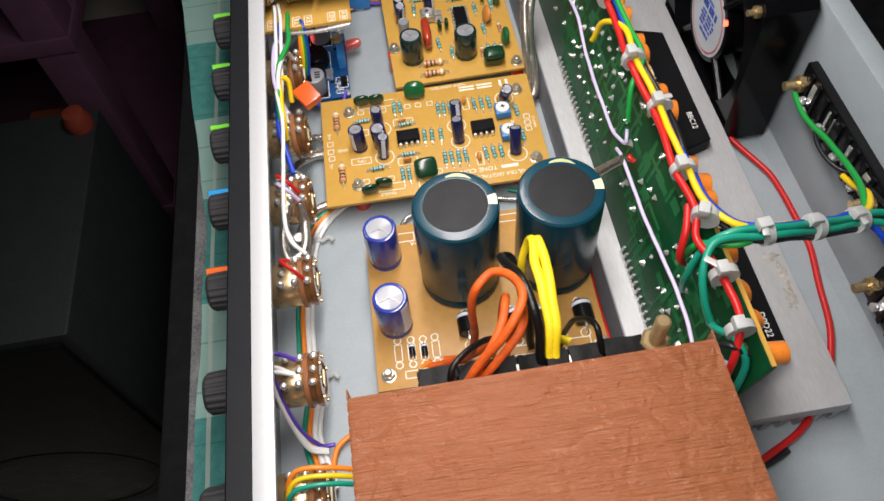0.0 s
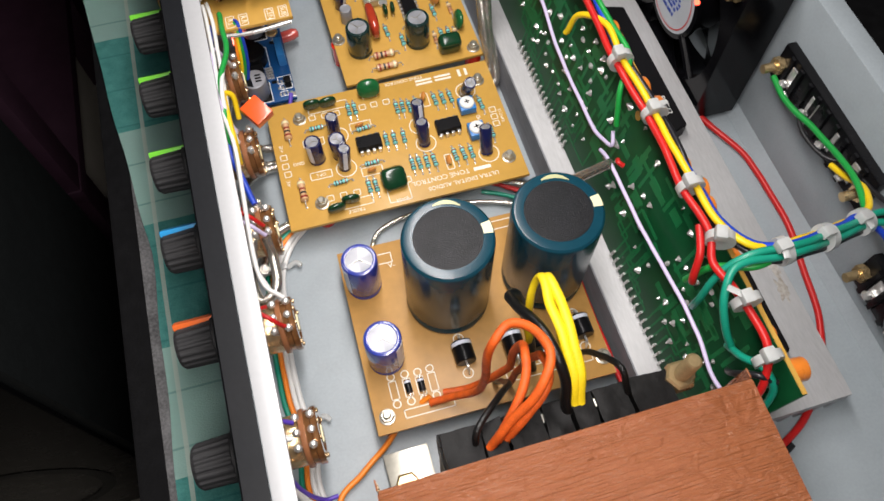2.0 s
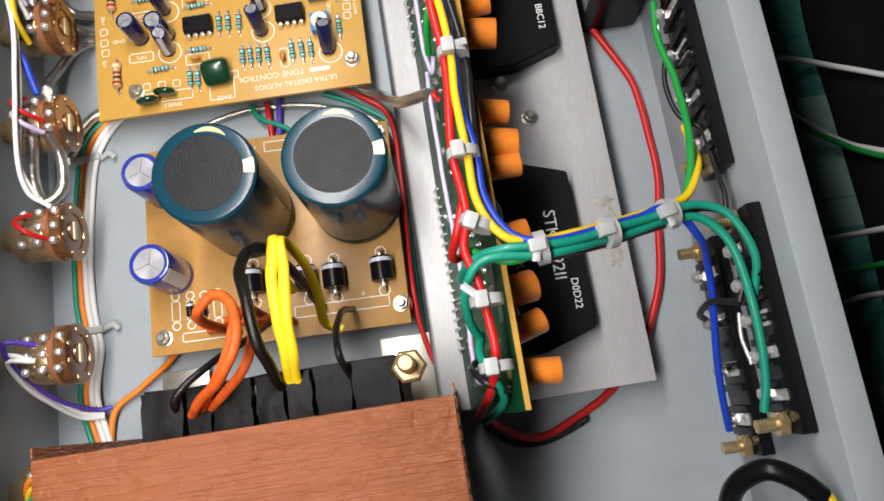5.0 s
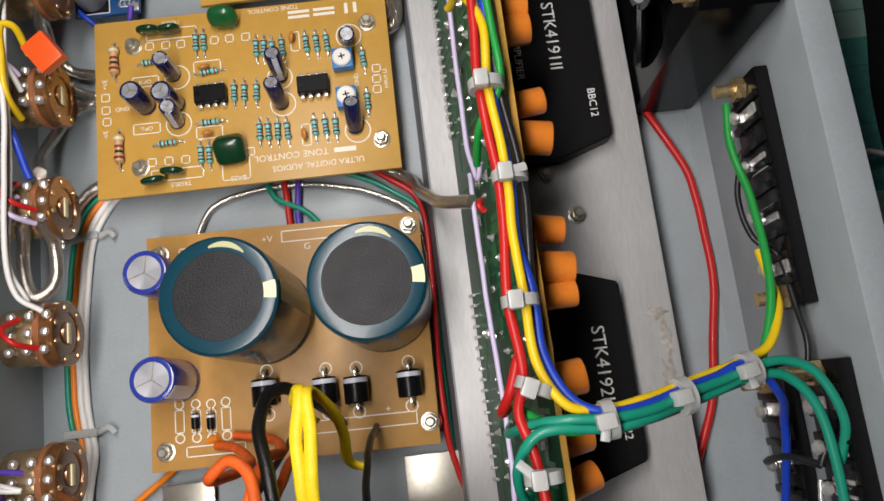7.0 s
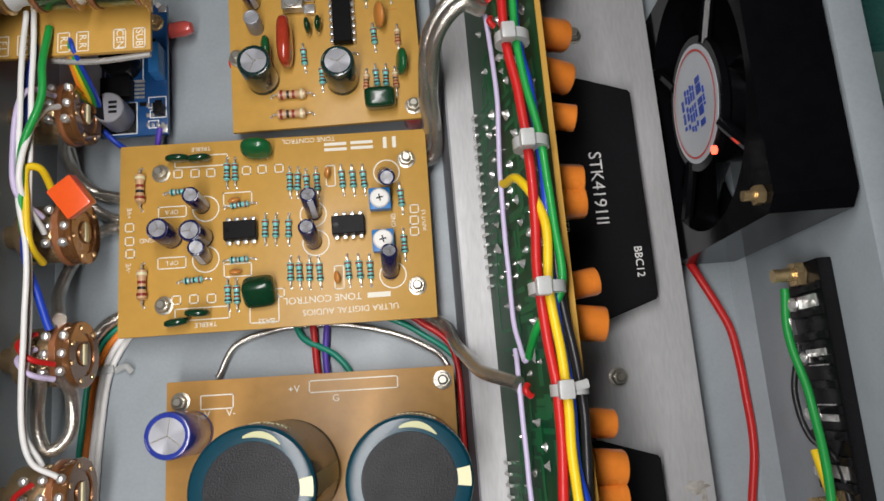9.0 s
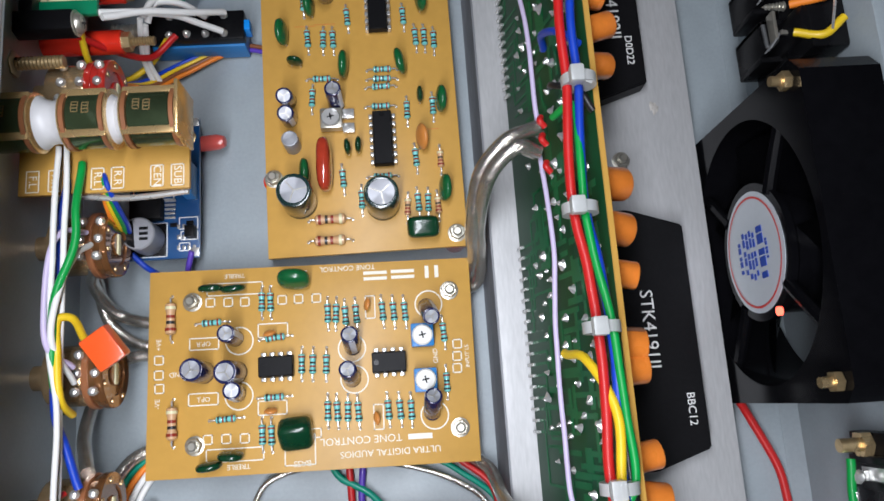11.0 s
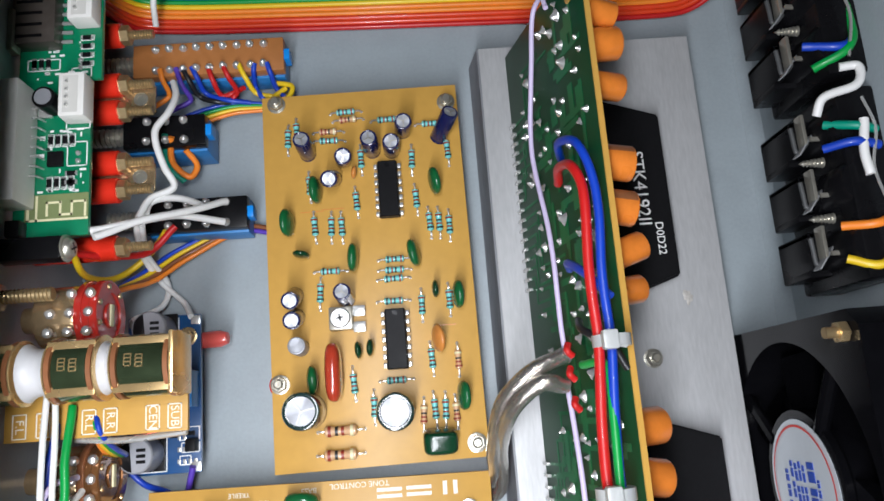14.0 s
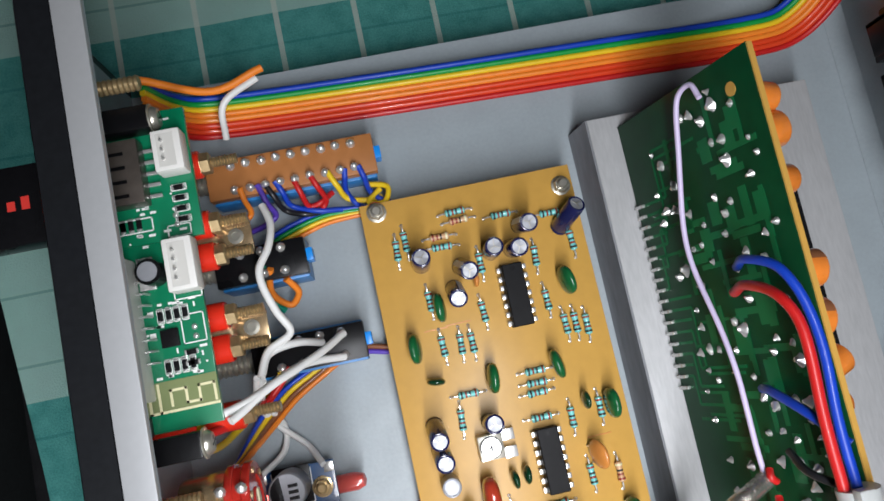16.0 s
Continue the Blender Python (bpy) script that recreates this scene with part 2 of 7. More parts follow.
def wire(pts, r, material, label, name="wire", category="wire", group="", waver=0.0003, flat=1.0):
    r *= 1.0 if material is W_GREY or r < 0.0009 else 0.70
    ob = part(name, tube(pts, r, flat=flat, waver=waver), material)
    return tagged(ob, label, category, group)


def words(text, size, material, parent, m, name="lettering"):
    """Flat lettering with a little depth, as a mesh."""
    cu = bpy.data.curves.new("text", "FONT")
    cu.body, cu.size, cu.extrude, cu.align_x, cu.align_y = text, size, 0.00003, "CENTER", "CENTER"
    cu.resolution_u = 3
    tmp = bpy.data.objects.new("text", cu)
    me = bpy.data.meshes.new_from_object(tmp)
    bpy.data.objects.remove(tmp)
    bpy.data.curves.remove(cu)
    me.materials.clear()
    me.materials.append(material)
    ob = new(name, me)
    ob.parent = parent
    ob.matrix_basis = m
    return ob

# ---- the case ----
FRONT, REAR, END, NEAR = 0.0050, 0.2268, 0.3755, -0.115
TOP_F, TOP_R = 0.088, 0.0745
BOARD = 0.0134  # top of the boards on their standoffs


def lean_sheet(x0, z0, x1, z1, y0, y1, thick, bm=None):
    """An upright sheet whose face runs from (x0, z0) to (x1, z1)."""
    bm2 = bmesh.new()
    v = [bm2.verts.new(p) for y in (y0, y1) for p in ((x0, y, z0), (x1, y, z1), (x1 + thick, y, z1), (x0 + thick, y, z0))]
    bm2.faces.new(v[:4])
    bm2.faces.new(v[4:][::-1])
    for i in range(4):
        j = (i + 1) % 4
        bm2.faces.new((v[i], v[j], v[4 + j], v[4 + i]))
    return into(bm2, None, bm)


tagged(part("floor", box((0.0002, NEAR, -0.0012), (REAR + 0.001, END, 0)), STEEL_GREY),
       "grey painted sheet steel floor of the open case", "case floor", kind="structure")


def extruded(profile, y0, y1):
    """A bar of constant section (x, z) along y."""
    bm = bmesh.new()
    a, b = ([bm.verts.new((x, y, z)) for x, z in profile] for y in (y0, y1))
    bm.faces.new(a), bm.faces.new(b[::-1])
    for i in range(len(profile)):
        j = (i + 1) % len(profile)
        bm.faces.new((a[i], a[j], b[j], b[i]))
    return bm


front_wall = tagged(part("wall_front", extruded(((0.0012, 0), (0.0012, 0.0400), (0.0096, TOP_F - 0.0024), (0.0204, TOP_F - 0.0024), (0.0204, TOP_F - 0.0013), (0.0087, TOP_F - 0.0013), (0.0002, 0.0400), (0.0002, 0)), NEAR, END), STEEL_GREY),
                    "grey painted sheet steel front wall of the case", "case wall", kind="structure")
part("edge_strip", box((0.0149, NEAR, TOP_F - 0.0012), (0.0206, END, TOP_F), 0.0003), SILVER_PAINT, front_wall, "bright silver folded top edge")
tagged(part("front_panel", extruded(((-0.0018, -0.004), (-0.0018, 0.0420), (0.0078, TOP_F - 0.0014), (0.0084, TOP_F - 0.0004), (0.0146, TOP_F - 0.0004), (0.0146, TOP_F - 0.0012), (0.0085, TOP_F - 0.0012), (0.0000, 0.0400), (0.0000, -0.004)), NEAR - 0.004, END + 0.004), PANEL_BLACK),
       "thick black anodised front panel of the amplifier", "front panel", kind="structure")
rear_wall = tagged(part("wall_rear", box((REAR, NEAR, 0), (REAR + 0.0012, END, TOP_R), 0.0003), STEEL_GREY),
                   "grey painted sheet steel rear wall of the case", "case wall", kind="structure")
part("top_flange", box((REAR + 0.0002, NEAR, TOP_R - 0.0010), (REAR + 0.0085, END, TOP_R + 0.0002), 0.0004), STEEL_GREY, rear_wall, "folded grey top flange")
part("bend", lean_sheet(REAR - 0.0035, 0.0002, REAR + 0.0002, 0.0060, NEAR, END, 0.0012), STEEL_GREY, rear_wall, "soft bend at the foot of the wall")
for x in (0.02, 0.205):
    for y in (-0.09, 0.345):
        tagged(part("foot", turned([(0.010, -0.012), (0.011, -0.0105), (0.009, -0.0014)], 24, pose(x, y, 0)), BLACK), "round black rubber foot under the case", "foot", "feet of the case")


# ---- electronic parts, built once as meshes and shared ----
def multi(name, pieces, smooth=True):
    """One mesh out of several bmeshes, each with a material of its own."""
    bm, mats = bmesh.new(), []
    for b, m in pieces:
        bmesh.ops.recalc_face_normals(b, faces=b.faces)
        start = len(bm.faces)
        into(b, None, bm)
        bm.faces.ensure_lookup_table()
        if m not in mats:
            mats.append(m)
        for f in bm.faces[start:]:
            f.material_index = mats.index(m)
    me = bpy.data.meshes.new(name)
    bm.to_mesh(me)
    bm.free()
    if smooth:
        me.shade_smooth()
        me.set_sharp_from_angle(angle=radians(35))
    for m in mats:
        me.materials.append(m)
    return me


def put(name, me, parent, m, label=""):
    ob = new(name, me)
    ob.parent = parent
    ob.matrix_basis = m
    if label:
        ob["label"] = label
    return ob


def resistor_mesh(body, bands, n, r):
    X = pose(0, 0, 0, 0, 90, 0)
    prof = [(r * 0.3, -n / 2), (r * 0.95, -n / 2 + r * 0.35), (r, -n * 0.3), (r * 0.8, -n * 0.2), (r * 0.8, n * 0.2), (r, n * 0.3), (r * 0.95, n / 2 - r * 0.35), (r * 0.3, n / 2)]
    out = [(turned(prof, 12, X), body)]
    for k, b in zip((-0.33, -0.12, 0.06, 0.33), bands):
        rr = r * (1.03 if abs(k) > 0.3 else 0.84)
        out.append((turned([(rr, -n * 0.045), (rr, n * 0.045)], 12, pose(k * n, 0, 0) @ X), b))
    leads = bmesh.new()
    for s in (-1, 1):
        tube([(s * n * 0.48, 0, 0), (s * (n * 0.5 + 0.0014), 0, 0), (s * (n * 0.5 + 0.0020), 0, -r)], 0.00028, 6, 3, leads)
        turned([(0.00055, 0), (0.0004, 0.0002), (0, 0.0003)], 8, pose(s * (n * 0.5 + 0.0020), 0, -r - 0.0001), leads)
    return multi("resistor", out + [(leads, SOLDER)])


R_TEAL = resistor_mesh(TEAL_RES, (BAND_BLACK, BAND_RED, BAND_BLACK, BAND_RED), 0.0060, 0.00105)
R_TAN = resistor_mesh(TAN_RES, (BAND_RED, BAND_RED, BAND_BLACK, CREAM), 0.0058, 0.00105)
R_BIG = resistor_mesh(TAN_RES, (BAND_RED, BAND_BLACK, BAND_RED, CREAM), 0.0098, 0.0016)


def can_mesh(r, h, sleeve, stripe, cross=True, seg=22):
    """An electrolytic can: shrunk sleeve, rolled rim, bare scored top and a pale stripe."""
    out = [(turned([(r * 0.9, 0), (r, r * 0.06), (r, r * 0.22), (r * 0.955, r * 0.34), (r, r * 0.46), (r, h - r * 0.14), (r * 0.95, h - r * 0.03),
                    (r * 0.84, h), (r * 0.755, h - 0.0001), (r * 0.74, h - r * 0.25)], seg), sleeve)]
    b = bmesh.new()
    mid = b.verts.new((0, 0, h - 0.0001 - r * 0.05))
    ring = []
    for i in range(24):
        a = math.tau * i / 24
        ring.append(b.verts.new((r * 0.76 * math.cos(a), r * 0.76 * math.sin(a), h - 0.0001 - r * 0.07 * (1 - abs(math.cos(1.5 * a))))))
    for i in range(24):
        b.faces.new((mid, ring[i], ring[(i + 1) % 24]))
    out.append((b, CANTOP))
    if stripe:
        b = bmesh.new()
        pts = []
        for z in (r * 0.5, h - r * 0.15):
            pts.append([b.verts.new((r * 1.012 * math.cos(a), r * 1.012 * math.sin(a), z)) for a in (-0.34, -0.17, 0.0, 0.17, 0.34)])
        top = [b.verts.new((r * 0.87 * math.cos(a), r * 0.87 * math.sin(a), h + 0.00006)) for a in (-0.3, -0.15, 0.0, 0.15, 0.3)]
        pts.append(top)
        for p, q in zip(pts, pts[1:]):
            for i in range(4):
                b.faces.new((p[i], p[i + 1], q[i + 1], q[i]))
        out.append((b, stripe))
    if cross:
        b = bmesh.new()
        for a in (0, 120, 240):
            box((0.0, -0.00012, h - 0.0004), (r * 0.75, 0.00012, h - 0.00002), 0, pose(0, 0, 0, 0, 0, a), b)
        out.append((b, STEEL))
    return multi("electrolytic_capacitor", out)


GREY_STRIPE = mat("pale_grey_print", (0.62, 0.65, 0.74), 0.35)
E_NAVY = can_mesh(0.0026, 0.0122, SLEEVE_NAVY, GREY_STRIPE)
E_NAVY_BIG = can_mesh(0.0034, 0.0122, SLEEVE_NAVY, GREY_STRIPE)
E_BLUE = can_mesh(0.0065, 0.0215, SLEEVE_BLUE, GREY_STRIPE, seg=28)
E_DARK = can_mesh(0.0053, 0.0150, SLEEVE_DARK, CREAM, seg=28)
E_BARE = can_mesh(0.0026, 0.0080, CANTOP, None, False)
E_ORANGE = can_mesh(0.0037, 0.0160, SLEEVE_ORANGE, None)
E_ORANGE_BIG = can_mesh(0.0046, 0.0165, SLEEVE_ORANGE, None)
E_ORANGE_MARK = can_mesh(0.0046, 0.0150, SLEEVE_ORANGE, BROWN_PAX)


def dipped_mesh(name, lx, ly, lz, material, square=2.4, legs=0.0):
    """A lacquer-dipped body: a rounded block, with its two wires."""
    b = bmesh.new()
    bmesh.ops.create_uvsphere(b, u_segments=20, v_segments=12, radius=1)
    for v in b.verts:
        s = [math.copysign(abs(c) ** (2 / square), c) for c in v.co]
        v.co = Vector((s[0] * lx / 2, s[1] * ly / 2, s[2] * lz / 2 + lz / 2 + legs))
    w = bmesh.new()
    n = max(lx, ly) * 0.28
    for k in (-n, n):
        p = (k, 0) if lx > ly else (0, k)
        rod((*p, 0), (*p, legs + lz * 0.2), 0.0003, 6, 0, w)
    return multi(name, [(b, material), (w, SOLDER)])


FILM = dipped_mesh("film_capacitor", 0.0033, 0.0085, 0.0085, GREEN_FILM, 2.3, 0.0006)
FILM_SMALL = dipped_mesh("film_capacitor", 0.0022, 0.0052, 0.0062, DARK_GREEN_FILM, 2.1, 0.0008)
FILM_DARK = dipped_mesh("film_capacitor", 0.0075, 0.0026, 0.0068, DARK_GREEN_FILM, 2.6, 0.0005)
FILM_WIDE = dipped_mesh("film_capacitor", 0.0100, 0.0048, 0.0085, GREEN_FILM, 2.5, 0.0005)
FILM_BLOCK = dipped_mesh("film_capacitor", 0.0100, 0.0068, 0.0090, DARK_GREEN_FILM, 4.5, 0.0004)
FILM_RED = dipped_mesh("film_capacitor", 0.0048, 0.0172, 0.0100, RED_FILM, 3.0, 0.0006)
DISC = dipped_mesh("ceramic_capacitor", 0.0032, 0.0084, 0.0085, ORANGE_DISC, 2.0, 0.0010)
DISC_SMALL = dipped_mesh("ceramic_capacitor", 0.0040, 0.0018, 0.0036, ORANGE_DISC, 2.0, 0.0006)


def dip_mesh(pins):
    """A dual in-line package, its length along x."""
    n = pins / 2 * 0.00254
    b = bmesh.new()
    prof = ((-0.0031, 0.0012), (-0.0029, 0.0042), (0.0029, 0.0042), (0.0031, 0.0012))
    v = [b.verts.new((x, y * (1 if z > 0.002 else 1.04), z)) for x in (-n / 2, n / 2) for y, z in prof]
    b.faces.new(v[:4]), b.faces.new(v[4:][::-1])
    for i in range(4):
        b.faces.new((v[i], v[(i + 1) % 4], v[4 + (i + 1) % 4], v[4 + i]))
    bmesh.ops.bevel(b, geom=list(b.edges), offset=0.00025, segments=1, affect="EDGES")
    dot = bmesh.new()
    turned([(0.0008, 0.0042), (0.0008, 0.00426)], 12, pose(-n / 2 + 0.0013, 0, 0), dot)
    return multi("integrated_circuit", [(b, EPOXY), (dot, BLACK)])


DIP8, DIP14 = dip_mesh(8), dip_mesh(14)
DIP_PIN = multi("pin", [(box((-0.0007, -0.00055, 0.0), (0.0007, 0.00055, 0.0026), 0.0002), SOLDER)])


def chip(t, pins, x, y, turn=0):
    ic = put("integrated_circuit", DIP8 if pins == 8 else DIP14, t, local(t, x, y, 0, turn), "black dual in-line chip")
    for k in range(pins):
        put("pin", DIP_PIN, ic, pose((k // 2 - (pins / 2 - 1) / 2) * 0.00254, 0.0037 * (1 if k % 2 else -1), 0))



def trimmer_mesh(body, wheel):
    b = box((-0.0034, -0.0036, 0.0010), (0.0034, 0.0034, 0.0046), 0.0005)
    w = turned([(0.0031, 0.0044), (0.0031, 0.0053), (0.0027, 0.0057), (0, 0.0057)], 20)
    s = bmesh.new()
    for a in (0, 90):
        box((-0.0011, -0.00022, 0.0056), (0.0011, 0.00022, 0.0059), 0, pose(0, 0, 0, 0, 0, a + 10), s)
    legs = bmesh.new()
    for x in (-0.0025, 0, 0.0025):
        rod((x, -0.0030, 0), (x, -0.0030, 0.002), 0.0004, 6, 0, legs)
    return multi("trimmer", [(b, body), (w, wheel), (s, BLACK), (legs, SOLDER)])


TRIM_MESH = trimmer_mesh(TRIM_BLUE, WHITE_PLASTIC)
TRIM_CLEAR = trimmer_mesh(STEEL, SOLDER)


def diode_mesh(n, r, wide):
    Y = pose(0, 0, 0, 90, 0, 0)
    b = turned([(r * 0.9, -n / 2), (r, -n / 2 + 0.0003), (r, n / 2 - 0.0003), (r * 0.9, n / 2)], 18, pose(0, 0, r + 0.0004) @ Y)
    band = turned([(r * 1.01, -n * 0.42), (r * 1.01, -n * 0.25)], 18, pose(0, 0, r + 0.0004) @ Y)
    legs = bmesh.new()
    for s in (-1, 1):
        tube([(0, s * n * 0.5, r + 0.0004), (0, s * (n * 0.5 + wide), r + 0.0004), (0, s * (n * 0.5 + wide + 0.001), 0)], r * 0.14, 6, 4, legs)
    return multi("diode", [(b, BLACK), (band, GREY_STRIPE), (legs, SOLDER)])


DIODE, DIODE_SMALL = diode_mesh(0.0080, 0.0037, 0.0020), diode_mesh(0.0045, 0.0012, 0.0008)


def screw_mesh(r=0.0029, h=0.0022, material=STEEL):
    """A pan-head screw with a cross recess over a washer."""
    b = turned([(r * 1.25, 0), (r * 1.25, 0.0004), (r, 0.0005), (r * 0.98, h * 0.5), (r * 0.75, h * 0.9), (r * 0.3, h), (0, h)], 18)
    s = bmesh.new()
    for a in (25, 115):
        box((-r * 0.5, -r * 0.09, h * 0.86), (r * 0.5, r * 0.09, h * 1.01), 0, pose(0, 0, 0, 0, 0, a), s)
    return multi("screw", [(b, material), (s, BLACK)])


def nut_mesh(r=0.0024, h=0.0022, bolt=0.0015, tail=0.0016, material=STEEL):
    out = turned([(r * 1.2, 0), (r * 1.2, 0.0004), (r * 1.05, 0.0005)], 20)
    turned([(r, 0.0005), (r, h * 0.85), (r * 0.9, h)], 6, None, out)
    turned([(bolt, h - 0.0002), (bolt, h + tail - 0.0004), (bolt * 0.7, h + tail), (0, h + tail)], 14, None, out)
    return multi("nut", [(out, material)])


SCREW, NUT, NUT_BRASS = screw_mesh(), nut_mesh(), nut_mesh(material=BRASS)


def board_thing(name, a, b, label, turn, material=PHENOLIC, top=None):
    """A circuit board on standoffs; returns the thing, whose origin is the middle of its top face."""
    top = BOARD if top is None else top
    cx, cy = (a[0] + b[0]) / 2, (a[1] + b[1]) / 2
    t = thing(name, label, "circuit board", pose(cx, cy, top, 0, 0, turn))
    w, h = b[0] - a[0], b[1] - a[1]
    part("board", box((-w / 2, -h / 2, -0.0016), (w / 2, h / 2, 0), 0.0002), material, t)
    return t


def local(t, x, y, z=0.0, rz=0.0, rx=0.0, ry=0.0):
    """Pose on a board for a place in millimetres of the case."""
    return t.matrix_basis.inverted() @ pose(x / 1000, y / 1000, t.matrix_basis.translation.z + z, rx, ry, rz)


def silk_box(bm, x0, y0, x1, y1, w=0.00035):
    """The printed outline of a box."""
    for a, b in (((x0, y0), (x1, y0 + w)), ((x0, y1 - w), (x1, y1)), ((x0, y0), (x0 + w, y1)), ((x1 - w, y0), (x1, y1))):
        box((*a, 0.00002), (*b, 0.00009), 0, None, bm)


def silk_ring(bm, x, y, r, w=0.0004, seg=28):
    vs = [[bm.verts.new((x + q * math.cos(math.tau * i / seg), y + q * math.sin(math.tau * i / seg), 0.00008)) for i in range(seg)] for q in (r, r - w)]
    for i in range(seg):
        j = (i + 1) % seg
        bm.faces.new((vs[0][i], vs[0][j], vs[1][j], vs[1][i]))


def standoffs(t, places):
    for x, y in places:
        m = local(t, x, y)
        put("nut", NUT, t, m @ pose(0, 0, 0, 0, 0, random.uniform(0, 60)), "plated hexagon nut with a bolt end")
        b = turned([(0.0036, -BOARD), (0.0037, -BOARD + 0.0004), (0.0037, -0.0020), (0.0034, -0.0016)], 18, m)
        part("standoff", b, RED_SLEEVE, t, "red sleeved spacer")


# ---- decoder board ----
dec = board_thing("decoder_board", (0.0634, 0.2096), (0.1257, 0.3262), "long tan phenolic circuit board crowded with small components", 0.5)
for x, y in ((89.5, 318.9), (102.3, 315.5), (116.3, 313.2), (83.8, 309.6), (102.2, 270.1), (102.0, 266.8), (101.5, 264.1), (82.5, 267.7), (101.1, 257.3), (100.6, 233.7)):
    put("resistor", R_TEAL, dec, local(dec, x, y, 0.0012, random.uniform(-3, 3)))
for x, y in ((90.1, 316.3), (83.7, 312.6)):
    put("resistor", R_TAN, dec, local(dec, x, y, 0.0012, random.uniform(-3, 3)))
for x, y in ((83.6, 220.4), (83.3, 213.7)):
    put("resistor", R_BIG, dec, local(dec, x, y, 0.0017))
for x, y in ((71.0, 311.0), (73.8, 313.1), (93.6, 302.9), (109.5, 301.8), (120.9, 304.1), (91.5, 289.2), (110.0, 288.8), (78.3, 282.0), (83.4, 281.6), (86.6, 281.4), (113.7, 281.1),
             (116.6, 280.9), (119.7, 279.8), (79.2, 261.2), (109.5, 255.5), (117.9, 256.6), (111.4, 239.3), (88.0, 233.6), (93.6, 226.4), (111.3, 224.6), (114.4, 224.3), (77.2, 295.1)):
    put("resistor", R_TEAL, dec, local(dec, x, y, 0.0012, 90 + random.uniform(-4, 4)))
for x, y in ((119.2, 238.4), (107.9, 223.2), (117.5, 223.3)):
    put("resistor", R_TAN, dec, local(dec, x, y, 0.0012, 90 + random.uniform(-4, 4)))
for x, y, lean, way in ((77.0, 305.9, 3, 20), (88.0, 303.2, 14, 200), (84.8, 297.4, 18, 175), (97.3, 305.6, 2, 90), (103.4, 305.3, 6, 190), (107.2, 311.6, 7, 200), (71.5, 261.2, 16, 185),
                        (71.7, 254.6, 12, 190), (86.9, 258.8, 3, 10), (118.2, 308.4, 30, 318)):
    m = local(dec, x, y, 0.0) @ pose(0, 0, 0, 0, 0, way) @ pose(0, 0, 0, -lean, 0, 0)
    put("electrolytic_capacitor", E_NAVY, dec, m @ pose(0, 0, 0, 0, 0, random.uniform(0, 360)), "navy can with a pale stripe")
put("electrolytic_capacitor", E_BARE, dec, local(dec, 72.6, 245.3), "bare aluminium can")
for x, y, a in ((74.4, 226.6, 130), (100.2, 224.6, 160)):
    put("electrolytic_capacitor", E_DARK, dec, local(dec, x, y, 0, a), "large dark green can with a bare top")
for x, y in ((80.0, 293.7), (115.3, 293.9), (71.5, 283.9), (89.8, 271.8), (109.1, 272.1), (120.1, 258.4), (75.6, 236.3), (118.8, 228.8)):
    put("film_capacitor", FILM, dec, local(dec, x, y - 1, 0, random.uniform(-12, 12), 0, random.uniform(-14, 14)), "glossy green dipped capacitor")
for x, y, a in ((113.9, 260.2, 0), (90.0, 243.7, 5), (93.5, 244.2, -4), (74.3, 273.6, 80)):
    put("film_capacitor", FILM_SMALL, dec, local(dec, x, y - 0.6, 0, a), "small dark green dipped capacitor")
put("film_capacitor", FILM_BLOCK, dec, local(dec, 112.2, 216.6, 0, 0, 12), "squarish dark green dipped capacitor")
put("film_capacitor", FILM_RED, dec, local(dec, 82.7, 237.1), "long brick red dipped capacitor")
put("ceramic_capacitor", DISC, dec, local(dec, 112.3, 244.6, 0, 8, 0, 16), "orange disc capacitor")
put("ceramic_capacitor", DISC_SMALL, dec, local(dec, 91.3, 298.3, 0, 80), "tiny orange disc capacitor")
chip(dec, 14, 101.7, 291.9, -90)
chip(dec, 14, 101.3, 245.7, -90)
put("trimmer", TRIM_CLEAR, dec, local(dec, 85.2, 252.8, 0, 90), "open metal trimmer")
for y in (255.0, 250.2):
    part("contact_tab", box((-0.0019, -0.0016, 0.0006), (0.0019, 0.0016, 0.0022), 0.0003, local(dec, 90.6, y)), SOLDER, dec, "tinned trimmer tab")
standoffs(dec, ((67.5, 323.2), (121.7, 320.6), (66.2, 234.9), (122.8, 214.1)))
for x, y in ((84.0, 287.5), (77.5, 287.0), (116.0, 249.0)):
    p = local(dec, x, y).translation
    part("printed_line", box((p.x - 0.0035, p.y - 0.0001, 0.00001), (p.x + 0.0035, p.y + 0.0002, 0.00005)), ORANGE_DISC, dec, "thin printed orange line")

# ---- tone control board ----
tone = board_thing("tone_control_board", (0.0275, 0.1452), (0.1254, 0.2066), "tan phenolic tone control board with white printing", -0.7)
for x, y in ((61.8, 195.9), (64.4, 195.7), (73.3, 176.5), (76.6, 176.2), (80.6, 175.9), (61.2, 156.6), (63.9, 156.3), (81.6, 191.2), (84.1, 191.0), (86.9, 190.2), (90.2, 190.5), (98.2, 190.8),
             (101.6, 190.5), (105.0, 190.3), (116.4, 183.2), (116.4, 168.2), (80.6, 162.1), (83.4, 161.8), (86.5, 161.6), (89.6, 161.3), (98.5, 161.3), (102.0, 161.1), (105.3, 160.8)):
    put("resistor", R_TEAL, tone, local(tone, x, y, 0.0012, 90 + random.uniform(-4, 4)))
for x, y in ((65.6, 184.8), (46.7, 190.5), (64.9, 167.2), (50.7, 161.8)):
    put("resistor", R_TEAL, tone, local(tone, x, y, 0.0012, random.uniform(-3, 5)))
for x, y in ((34.7, 192.4), (35.2, 161.6)):
    put("resistor", R_BIG, tone, local(tone, x, y, 0.0017, 90))
